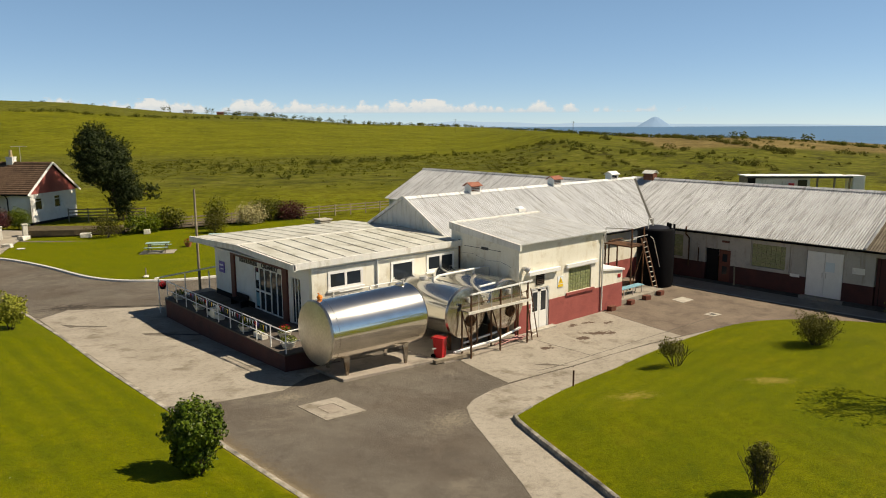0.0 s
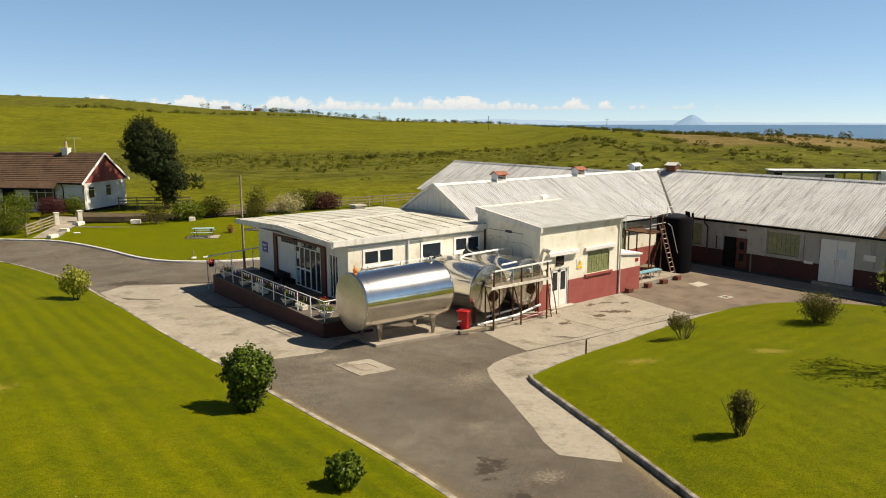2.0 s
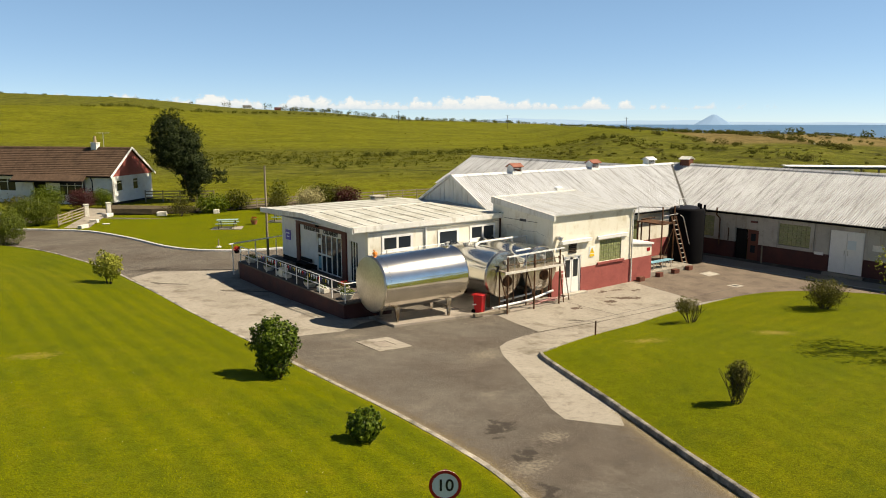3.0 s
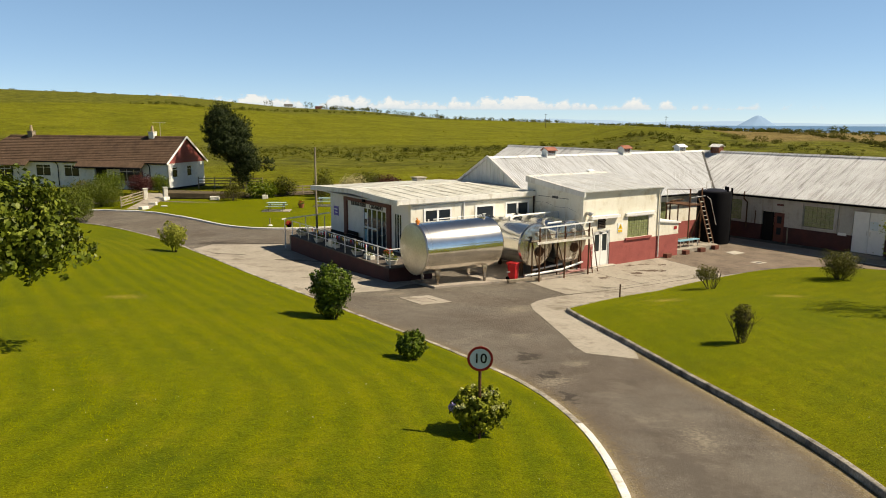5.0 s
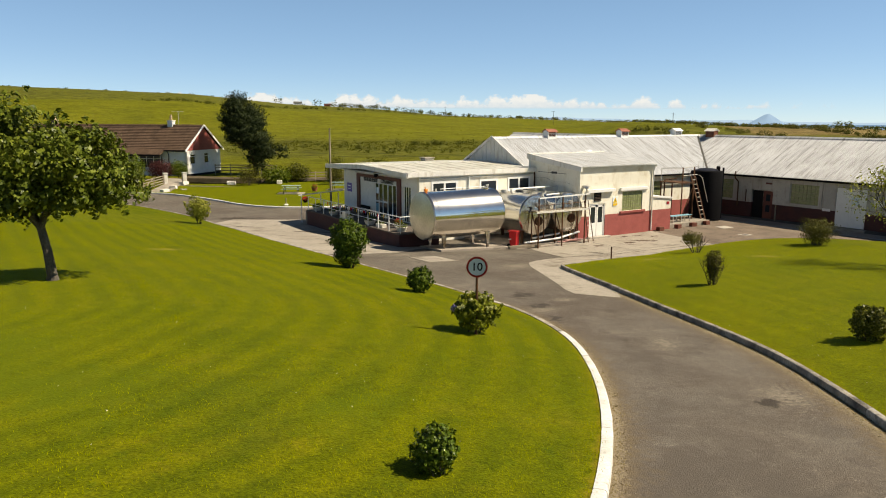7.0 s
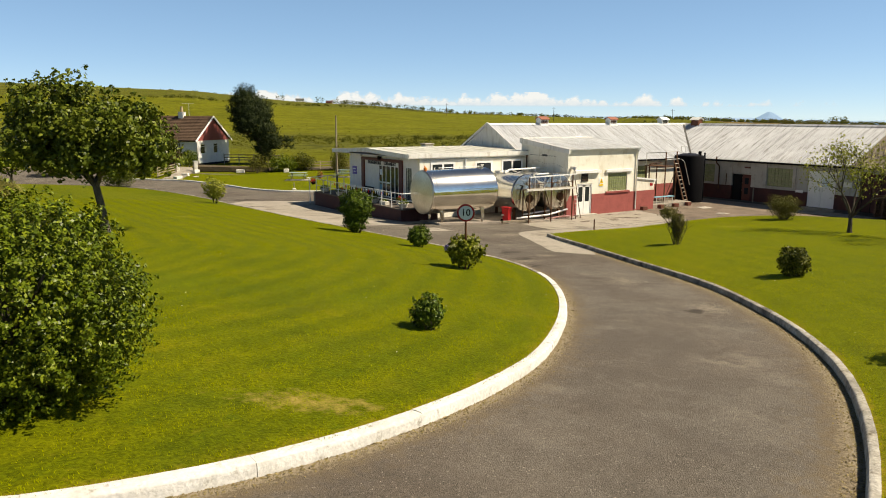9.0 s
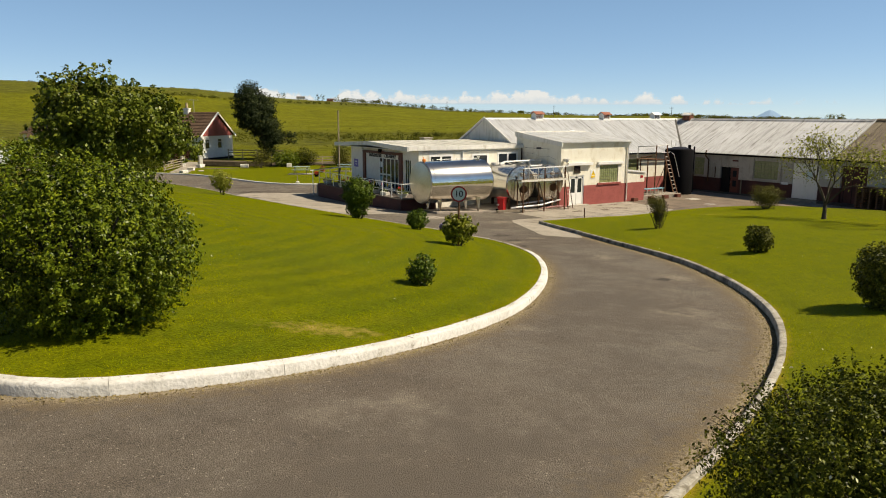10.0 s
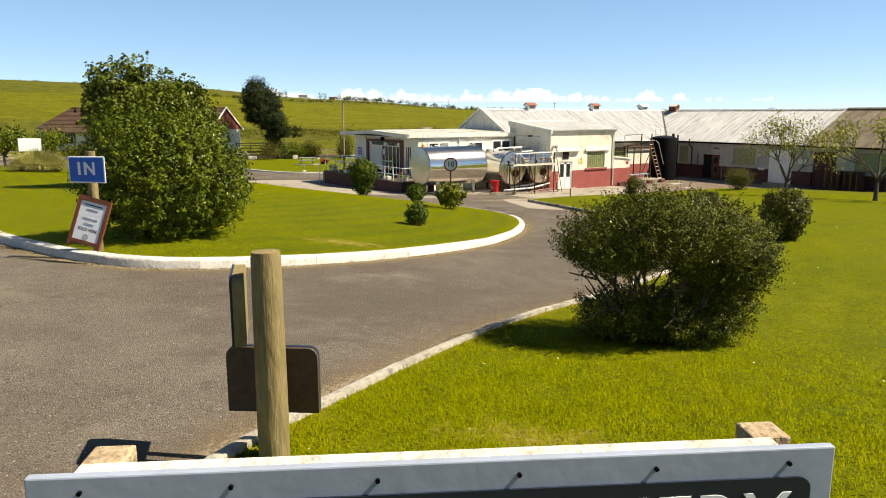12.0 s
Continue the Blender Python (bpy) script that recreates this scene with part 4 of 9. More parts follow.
def at_left(x, y):
    return M["kerb_white"] if y < -17 else M["kerb_grey"]


def at_right(x, y):
    return M["kerb_worn"] if y < -25 else M["kerb_grey"]


kerb("kerb_left", [p for p in LEFT_EDGE if p[1] < 36 and p[0] > -60 and not (p[0] < -40 and p[1] > -15)], lambda x, y: base_h(x, y) + left_lift(x, y), 0.20, "low kerb round the striped lawn, whitewashed at the bend", 1, at_left)
kerb("kerb_right", [p for p in RIGHT_EDGE if p[0] < -9 and p[1] > -46], lambda x, y: base_h(x, y) + 0.13, 0.14, "raised kerb of the yard lawn, stained dark, whitewashed towards the entrance", -1, at_right)
kerb("kerb_yard", [p for p in RIGHT_EDGE if p[0] > -9.5], lambda x, y: base_h(x, y) + 0.03, 0.10, "flush grey edging between lawn and yard", -1, lambda x, y: M["slab"])
kerb("kerb_back", [p for p in BACK_EDGE if p[0] < 9], lambda x, y: base_h(x, y) + 0.10, 0.22, "pale kerb of the picnic lawn", -1, lambda x, y: M["kerb_white"])


def flush(lift):
    return lambda x, y: base_h(x, y) + lift


def pavement(name, poly, material, label, lift=0.008, step=1.6):
    solid(name, fill(name, poly, flush(lift), step, material), material, label, "pavement", kind="structure")


pavement("pavement_terrace", [(-19.3, 19.2), (-17.6, 20.3), (-13.0, 17.4), (-11, 17.4), (-11, 1.5), (-13.6, 0.9), (-15.2, -0.1), (-17.7, 0.1), (-19.25, 0.7), (-19.3, 8)], M["concrete"], "pale concrete apron along the terrace")
pavement("pavement_strip", curve_through([(-14.35, -14.75), (-15.35, -13.4), (-14.35, -11.4), (-12.75, -8.4), (-11.9, -6.8), (-11.2, -5.85), (-9, -4.95), (-4, -4.8), (1.2, -5.2), (7.3, -6.2)], 1.2) + [(9.4, -7.3), (7.0, -6.3), (3.5, -6.0), (-1.3, -6.1), (-6.4, -6.7), (-9.6, -7.4), (-10.75, -7.7), (-11.05, -8.2), (-11.9, -10.2), (-13.3, -13.6)], M["concrete"], "pale concrete strip along the lawn")
pavement("pavement_yard", [(-7.0, -0.7), (-7.5, -2.6), (-7.9, -4.72), (-4, -4.7), (1.2, -5.1), (3.5, -5.45), (4.45, 0.0), (4.45, 4.2), (-7.0, 4.2)], M["concrete"], "stained pale concrete yard before the doors", 0.012)
pavement("pavement_rear_yard", [(4.45, 4.2), (4.45, 0.0), (3.5, -5.45), (7.3, -6.1), (9.6, -7.4), (11, -8.6), (12.7, -10.9), (13.9, -13), (13.3, -3.8), (13.3, 4.2)], M["yard_brown"], "brown worn tarmac of the rear yard", 0.010)
pavement("pavement_wall_foot", [(13.55, 4.2), (13.55, -3.8), (14.15, -13), (15.9, -16), (15.9, 4.2)], M["concrete_dark"], "dark concrete along the foot of the range", 0.014)
pavement("pavement_edge_strip", [(13.3, 4.2), (13.3, -3.8), (13.9, -13), (14.15, -13), (13.55, -3.8), (13.55, 4.2)], M["slab"], "narrow pale concrete edging", 0.018)
g = G()
for a, b in (((4.45, 0), (3.6, -4.7)), ((-2.3, -1.3), (-2.2, -4.6)), ((-5.8, -4.30), (8.4, -4.70))):
    n = 8
    for i in range(n):
        p = [Vector(a).lerp(Vector(b), k / n) for k in (i, i + 1)]
        g.bar((*p[0], base_h(*p[0]) + 0.006), (*p[1], base_h(*p[1]) + 0.006), 0.022, 0.02)
solid("trim_yard_joints", g, M["seam"], "dark joints between concrete bays", "joint", kind="structure")
def slab(name, poly, lift, thick, material, label, category):
    z = [base_h(*p) for p in poly]
    n = len(poly)
    g = G().add([(*p, h + lift - thick) for p, h in zip(poly, z)] + [(*p, h + lift) for p, h in zip(poly, z)], [tuple(range(n, 2 * n))] + [(i, (i + 1) % n, n + (i + 1) % n, n + i) for i in range(n)])
    return solid(name, g, material, label, category)


slab("cover_slab", [(9.7, -1.15), (10.75, -1.2), (10.55, -2.05), (9.45, -2.0)], 0.03, 0.1, M["slab"], "square pale cover slab set in the yard", "slab")
mh = thing("manhole", "square concrete manhole surround with a grey lid", "manhole", (-14.9, -3, base_h(-14.9, -3)))
g = G()
for x0, x1, y0, y1 in ((-15.75, -14.15, -3.95, -3.4), (-15.75, -14.15, -2.55, -2.05), (-15.75, -15.3, -3.4, -2.55), (-14.6, -14.15, -3.4, -2.55)):
    g.box(x0, x1, y0, y1, 0.38, 0.6)
b_ = base_h(-14.9, -3)
g.v = [(x, y, base_h(x, y) + (0.018 if z > 0.5 else -0.1)) for x, y, z in g.v]
part("surround", g, M["concrete"], mh)
g = G().box(-15.28, -14.62, -3.38, -2.57, 0.3, 0.6)
g.v = [(x, y, base_h(x, y) + (0.012 if z > 0.5 else -0.1)) for x, y, z in g.v]
part("lid", g, M["concrete_dark"], mh, "grey concrete-filled lid")
slab("drain_cover", [(8.0, -4.1), (8.7, -4.15), (8.75, -4.75), (8.05, -4.7)], 0.022, 0.1, M["slab"], "square drain surround in the rear yard", "drain")
slab("drain_grate", [(8.2, -4.28), (8.52, -4.3), (8.55, -4.6), (8.22, -4.58)], 0.028, 0.1, M["seam"], "dark iron drain grate", "drain")


# ---- buildings ----
def corrugated(fn, length, run, period, amp, thick=0.012, seg=6, fine=0):
    """A corrugated slope: fn(u, v, h) places u along the eave, v up the slope and h out of it, in metres."""
    n = max(2, round(length / period)) * seg
    g = G()
    rows = [0.0, run * 0.33, run * 0.331, run * 0.66, run * 0.661, run]
    lift = [0.02, 0.02, 0.01, 0.01, 0.0, 0.0]
    if fine:
        rows, lift = [run * i / fine for i in range(fine + 1)], [0.02 * (1 - i / fine) for i in range(fine + 1)]
    k = len(rows)
    vs = []
    for i in range(n + 1):
        u = length * i / n
        w = amp * math.sin(2 * math.pi * i / seg)
        for v, l in zip(rows, lift):
            vs.append(fn(u, v, w + l))
    fs = [(i * k + j, (i + 1) * k + j, (i + 1) * k + j + 1, i * k + j + 1) for i in range(n) for j in range(k - 1)]
    return g.add(vs, fs)


def slope(p0, along, up, length, run):
    a, u = Vector(along).normalized(), Vector(up).normalized()
    n = a.cross(u).normalized()
    n = n if n.z > 0 else -n
    o = Vector(p0)
    return lambda x, v, h: o + a * x + u * v + n * h


def wall_with_holes(x0, x1, z0, z1, t, holes, put):
    """A wall of thickness t with rectangular openings through it; put(u, d, z) places its points."""
    holes = [(max(a, x0), min(b, x1), max(c, z0), min(d, z1)) for a, b, c, d in holes if c < z1 and d > z0]
    us = sorted({x0, x1, *[h[0] for h in holes], *[h[1] for h in holes]})
    zs = sorted({z0, z1, *[h[2] for h in holes], *[h[3] for h in holes]})
    g = G()

    def solid_at(i, j):
        if not (0 <= i < len(us) - 1 and 0 <= j < len(zs) - 1):
            return False
        u, z = (us[i] + us[i + 1]) / 2, (zs[j] + zs[j + 1]) / 2
        return not any(h[0] < u < h[1] and h[2] < z < h[3] for h in holes)
    for i in range(len(us) - 1):
        for j in range(len(zs) - 1):
            if not solid_at(i, j):
                continue
            a, b, c, d = us[i], us[i + 1], zs[j], zs[j + 1]
            g.add([put(a, 0, c), put(b, 0, c), put(b, 0, d), put(a, 0, d)], [(0, 1, 2, 3)])
            g.add([put(a, t, c), put(b, t, c), put(b, t, d), put(a, t, d)], [(3, 2, 1, 0)])
            for di, dj, q in ((-1, 0, (a, c, a, d)), (1, 0, (b, c, b, d)), (0, -1, (a, c, b, c)), (0, 1, (a, d, b, d))):
                if not solid_at(i + di, j + dj):
                    g.add([put(q[0], 0, q[1]), put(q[2], 0, q[3]), put(q[2], t, q[3]), put(q[0], t, q[1])], [(0, 1, 2, 3)])
    return g


FRONT = lambda y: (lambda u, d, z: (u, y + d, z))      # faces -y
WEST = lambda x: (lambda u, d, z: (x + d, u, z))       # faces -x


def window_unit(parent, put, u0, u1, z0, z1, mullions=1, transom=0.0, depth=0.06, frame=0.06, open_pane=-1):
    """A white framed window in an opening."""
    fr = 0.05
    g = G()

    def rect(a, b, c, d):
        vs = [put(u, w, z) for w in (depth, depth + fr) for u, z in ((a, c), (b, c), (b, d), (a, d))]
        g.add(vs, [(0, 1, 2, 3), (7, 6, 5, 4), (0, 4, 5, 1), (1, 5, 6, 2), (2, 6, 7, 3), (3, 7, 4, 0)])
    rect(u0, u1, z0, z0 + frame)
    rect(u0, u1, z1 - frame, z1)
    rect(u0, u0 + frame, z0 + frame, z1 - frame)
    rect(u1 - frame, u1, z0 + frame, z1 - frame)
    w = (u1 - u0) / (mullions + 1)
    for i in range(1, mullions + 1):
        rect(u0 + w * i - frame * 0.5, u0 + w * i + frame * 0.5, z0 + frame, z1 - frame)
    if transom:
        rect(u0 + frame, u1 - frame, transom - frame * 0.4, transom + frame * 0.4)
    win = part("window", g, M["white_paint"], parent, "white framed window")
    for i in range(mullions + 1):
        a, b = u0 + w * i + frame * 0.4, u0 + w * (i + 1) - frame * 0.4
        vs = [put(a, depth + 0.02, z0 + 0.04), put(b, depth + 0.02, z0 + 0.04), put(b, depth + 0.02, z1 - 0.04), put(a, depth + 0.02, z1 - 0.04)]
        vs += [put(a, depth + 0.03, z0 + 0.04), put(b, depth + 0.03, z0 + 0.04), put(b, depth + 0.03, z1 - 0.04), put(a, depth + 0.03, z1 - 0.04)]
        part("pane", G().add(vs, [(0, 1, 2, 3), (7, 6, 5, 4), (0, 4, 5, 1), (1, 5, 6, 2), (2, 6, 7, 3), (3, 7, 4, 0)]), M["glass"], win)
    return win


def block_window(parent, put, u0, u1, z0, z1, nu, nz, depth=0.05):
    """A window of glass blocks in mortar."""
    def bx(g, a, b, c, d, w0, w1):
        vs = [put(u, w, z) for w in (w0, w1) for u, z in ((a, c), (b, c), (b, d), (a, d))]
        g.add(vs, [(0, 1, 2, 3), (7, 6, 5, 4), (0, 4, 5, 1), (1, 5, 6, 2), (2, 6, 7, 3), (3, 7, 4, 0)])
    g = G()
    bx(g, u0, u1, z0, z1, depth + 0.02, depth + 0.08)
    win = part("window", g, M["mortar"], parent, "window of greenish glass blocks")
    g = G()
    for i in range(nu):
        for j in range(nz):
            a, c = u0 + (u1 - u0) * i / nu, z0 + (z1 - z0) * j / nz
            bx(g, a + 0.012, a + (u1 - u0) / nu - 0.012, c + 0.012, c + (z1 - z0) / nz - 0.012, depth, depth + 0.05)
    part("glass_block_panel", g, M["block"], win, "greenish glass blocks")
    return win


def pbox(put, a, b, c, d, w0, w1, g=None):
    g = g or G()
    vs = [put(u, w, z) for w in (w0, w1) for u, z in ((a, c), (b, c), (b, d), (a, d))]
    return g.add(vs, [(0, 1, 2, 3), (7, 6, 5, 4), (0, 4, 5, 1), (1, 5, 6, 2), (2, 6, 7, 3), (3, 7, 4, 0)])


# main range and the long cross range behind it
dairy = thing("dairy_building", "long white dairy range with corrugated roofs and dark red plinth", "building", (8, 8, 0))
EAVE, RIDGE = 3.32, 6.08
# roofs
run = math.hypot(5.2, RIDGE - EAVE)
roof = part("roof", corrugated(slope((-2.15, 4.05, EAVE), (1, 0, 0), (0, 5.2, RIDGE - EAVE), 23.2, run), 23.2, run, 0.146, 0.026, fine=40), M["roof_y"], dairy, "streaked pale corrugated roof", smooth=True)
# cut the sheet at the valley by lowering it under the cross range
for v in roof.data.vertices:
    lim = 15.42 + (v.co.y - 4.05)
    if v.co.x > lim:
        v.co.x = lim
        v.co.z = EAVE + (v.co.y - 4.05) / 5.2 * (RIDGE - EAVE) - 0.03
part("roof", corrugated(slope((-2.15, 14.45, EAVE), (1, 0, 0), (0, -5.2, RIDGE - EAVE), 17, run), 17, run, 0.146, 0.022), M["roof_y"], dairy, "streaked pale corrugated roof", smooth=True)
run = math.hypot(5.5, RIDGE - EAVE)
wing_roof = part("roof", corrugated(slope((15.5, 9.6, EAVE), (0, -1, 0), (5.5, 0, RIDGE - EAVE), 18.9, run), 18.9, run, 0.146, 0.028, fine=40), M["roof_x"], dairy, "streaked pale corrugated roof", smooth=True)
for v in wing_roof.data.vertices:
    lim = 3.97 + (v.co.x - 15.5) * 1.0
    if v.co.y > lim:
        v.co.y = lim
        v.co.z = EAVE + (v.co.x - 15.5) / 5.5 * (RIDGE - EAVE) - 0.03
part("roof", corrugated(slope((26.5, -9.3, EAVE), (0, 1, 0), (-5.5, 0, RIDGE - EAVE), 18.5, run), 18.5, run, 0.146, 0.024), M["roof_x"], dairy, smooth=True)
part("roof", corrugated(slope((15.5, -9.32, EAVE - 0.02), (0, -1, 0), (5.5, 0, RIDGE - EAVE + 0.06), 16, run), 16, run, 0.146, 0.026), M["roof_old"], dairy, "old brown corrugated roof", smooth=True)
part("roof", corrugated(slope((26.5, -25.3, EAVE), (0, 1, 0), (-5.5, 0, RIDGE - EAVE + 0.06), 16, run), 16, run, 0.146, 0.026), M["roof_old"], dairy, smooth=True)
run = math.hypot(4.9, 2.6)
part("roof", corrugated(slope((13.1, 31.7, 3.35), (0, -1, 0), (4.9, 0, 2.6), 22.6, run), 22.6, run, 0.146, 0.022), M["roof_x"], dairy, "streaked pale corrugated roof", smooth=True)
part("roof", corrugated(slope((22.9, 31.7, 3.35), (0, -1, 0), (-4.9, 0, 2.6), 22.6, run), 22.6, run, 0.146, 0.022), M["roof_x"], dairy, smooth=True)
# ridge caps, valley, verges
part("ridge_cap", G().prism([(9.05, RIDGE - 0.06), (9.25, RIDGE + 0.08), (9.45, RIDGE - 0.06)], -2.2, 20.9, "x"), M["roof_y"], dairy)
part("ridge_cap", G().prism([(20.8, RIDGE - 0.05), (21, RIDGE + 0.08), (21.2, RIDGE - 0.05)], -9.3, 9.6, "y"), M["roof_x"], dairy)
part("ridge_cap", G().prism([(20.8, RIDGE + 0.02), (21, RIDGE + 0.15), (21.2, RIDGE + 0.02)], -25.3, -9.34, "y"), M["roof_old"], dairy, "dark old ridge")
part("ridge_cap", G().prism([(17.8, 5.88), (18, 6.02), (18.2, 5.88)], 9.2, 31.8, "y"), M["roof_x"], dairy)
part("valley", G().bar((15.5, 4.05, EAVE + 0.05), (20.7, 9.25, RIDGE + 0.02), 0.16, 0.05), M["seam"], dairy, "dark lead valley")
part("barge_board", G().bar((15.45, -9.3, EAVE + 0.07), (21, -9.3, RIDGE + 0.09), 0.10, 0.08), M["roof_x"], dairy)
# gable wall with vertical cladding
g = G()
n = 44
for i in range(n):
    y0, y1 = 4.1 + 10.3 * i / n, 4.1 + 10.3 * (i + 1) / n
    ym = (y0 + y1) / 2
    top = lambda y: EAVE - 0.03 + (RIDGE - EAVE) * (1 - abs(y - 9.25) / 5.2)
    d = 0.03 if i % 2 else 0.0
    g.add([(-2.05 - d, y0, 3.2), (-2.05 - d, y1, 3.2), (-2.05 - d, y1, top(y1)), (-2.05 - d, y0, top(y0)), (-1.95, y0, 3.2), (-1.95, y1, 3.2), (-1.95, y1, top(y1)), (-1.95, y0, top(y0))],
          [(0, 1, 2, 3), (7, 6, 5, 4), (0, 4, 5, 1), (1, 5, 6, 2), (2, 6, 7, 3), (3, 7, 4, 0)])
part("gable", g, M["gable_clad"], dairy, "white ribbed metal gable")
part("barge_board", G().bar((-2.17, 4.0, EAVE + 0.02), (-2.17, 9.25, RIDGE + 0.07), 0.05, 0.16).bar((-2.17, 14.5, EAVE + 0.02), (-2.17, 9.25, RIDGE + 0.07), 0.05, 0.16), M["fascia"], dairy)
# walls
HOLES_M = [(5.2, 6.6, 1.3, 2.75), (8.3, 10.6, 1.2, 2.8)]
part("wall", wall_with_holes(-2.0, 15.9, 1.25, 3.42, 0.25, HOLES_M, FRONT(4.45)), M["cream"], dairy, "cream rendered wall")
part("plinth", wall_with_holes(-2.0, 15.87, -0.3, 1.25, 0.26, [(5.2, 6.6, 1.2, 1.25)], FRONT(4.44)), M["red_wall"], dairy, "dark red painted plinth")
block_window(dairy, FRONT(4.45), 5.2, 6.6, 1.3, 2.75, 6, 6)
block_window(dairy, FRONT(4.45), 8.3, 10.6, 1.25, 2.8, 9, 6)
W = WEST(15.9)
HOLES_W = [(1.95, 2.95, 1.42, 2.88), (-1.42, 0.30, -0.3, 2.24), (-4.85, -2.78, 1.48, 2.88), (-8.12, -6.08, -0.3, 2.86), (-11.6, -9.75, -0.3, 2.92), (-15.2, -13.0, 1.5, 2.9), (-19.5, -17.3, 1.5, 2.9)]
# west side: its shade is put into the darker cream and red
part("wall", wall_with_holes(-25.2, 4.45, 1.26, 3.42, 0.25, [h for h in HOLES_W], W), M["cream_shade"], dairy, "stained cream rendered wall, darkened as the shaded side")
part("plinth", wall_with_holes(-25.2, 4.45, -0.3, 1.26, 0.26, [h for h in HOLES_W if h[2] < 1], WEST(15.88)), M["red_dark"], dairy, "dark red painted plinth, darkened as the shaded side")
for u0, u1, z0, z1 in [HOLES_W[i] for i in (0, 2, 5, 6)]:
    block_window(dairy, W, u0, u1, z0, z1, 7, 5, 0.06)
    part("sill", pbox(W, u0 - 0.12, u1 + 0.12, z0 - 0.09, z0, -0.05, 0.1), M["cream_shade"], dairy)
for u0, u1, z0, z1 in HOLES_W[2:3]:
    part("pilaster", pbox(W, u1 + 0.04, u1 + 0.28, 1.3, 3.3, -0.06, 0.0), M["cream_shade"], dairy)
    part("pilaster", pbox(W, u0 - 0.28, u0 - 0.04, 1.3, 3.3, -0.06, 0.0), M["cream_shade"], dairy)
# far wall and ends
part("wall", G().box(-1.95, 26, 14.1, 14.35, -0.3, 3.35).box(26, 26.2, -25.2, 14.3, -0.5, 3.35), M["cream"], dairy)
part("wall", G().box(13.5, 22.4, 31.2, 31.5, -0.5, 3.4).prism([(13.4, 3.38), (22.6, 3.38), (18, 5.8)], 31.25, 31.45, "y").box(13.5, 13.75, 14.3, 31.3, -0.5, 3.4), M["white_wall"], dairy)
part("gable", G().prism([(15.9, 3.4), (26.1, 3.4), (21, 6.0)], -25.2, -25.0, "y"), M["cream"], dairy)
# doors
door = part("door", pbox(W, -0.55, 0.26, 0.05, 2.2, 0.10, 0.15), M["dark"], dairy, "dark open doorway")
leaf = part("door", pbox(W, -1.40, -0.62, 0.05, 2.2, 0.07, 0.12), M["brown_trim"], dairy, "maroon door with two small panes")
part("pane", pbox(W, -1.18, -0.85, 1.45, 1.95, 0.055, 0.075), M["glass"], leaf)
part("pane", pbox(W, -1.18, -0.85, 0.65, 1.15, 0.055, 0.075), M["glass"], leaf)
wd = part("door", pbox(W, -7.09, -6.11, 0.22, 2.84, 0.02, 0.08), M["white_paint"], dairy, "tall white door leaf")
part("handle", pbox(W, -7.02, -6.98, 1.35, 1.65, -0.02, 0.02), M["galv"], wd)
wd2 = part("door", pbox(W, -8.09, -7.11, 0.22, 2.84, 0.02, 0.08), M["white_paint"], dairy, "tall white door leaf with a pale blue notice")
part("notice", pbox(W, -7.65, -7.15, 1.75, 2.30, 0.010, 0.022), M["sign_cyan"], wd2, "pale blue notice")
part("handle", pbox(W, -7.22, -7.18, 1.35, 1.65, -0.02, 0.02), M["galv"], wd2)
part("step", pbox(W, -8.3, -5.9, -0.2, 0.2, -0.35, 0.05), M["concrete_dark"], dairy)
rd = part("door", pbox(W, -11.55, -9.8, 0.15, 2.88, 0.08, 0.14), M["red_dark"], dairy, "maroon sliding door")
for i in range(6):
    part("plank_joint", pbox(W, -11.5 + i * 0.3, -11.47 + i * 0.3, 0.2, 2.85, 0.070, 0.082), M["dark"], rd) if i in (1, 3, 5) else None
# gutters and pipes
part("gutter", G().cyl((4.5, 3.98, 3.30), (15.4, 3.98, 3.26), 0.065, n=8), M["black"], dairy, "black gutter")
part("gutter", G().cyl((15.42, 4.0, 3.24), (15.42, -25, 3.28), 0.065, n=8), M["black"], dairy, "black gutter")
part("downpipe", G().tube([(15.42, 1.5, 3.55), (15.42, 1.5, 3.05), (15.8, 1.46, 2.75), (15.8, 1.44, 0.9)], 0.05), M["rust"], dairy, "rusty red downpipe")
part("downpipe", G().tube([(15.8, 0.75, 2.2), (15.8, 0.75, 1.3)], 0.04), M["rust"], dairy)
part("wall_lamp", pbox(W, -1.3, -0.85, 2.72, 2.84, -0.12, 0.0), M["brown_trim"], dairy)
part("wall_sign", pbox(W, -5.75, -5.2, 1.18, 1.36, -0.05, 0.0), M["white_paint"], dairy)
part("leaning_board", G().bar((15.6, -1.9, 0.1), (15.82, -1.75, 1.25), 0.10, 0.03), M["wood_grey"], dairy)
part("wall_sign", pbox(W, -9.25, -8.6, 1.85, 2.2, -0.03, 0.0), M["white_wall"], dairy)


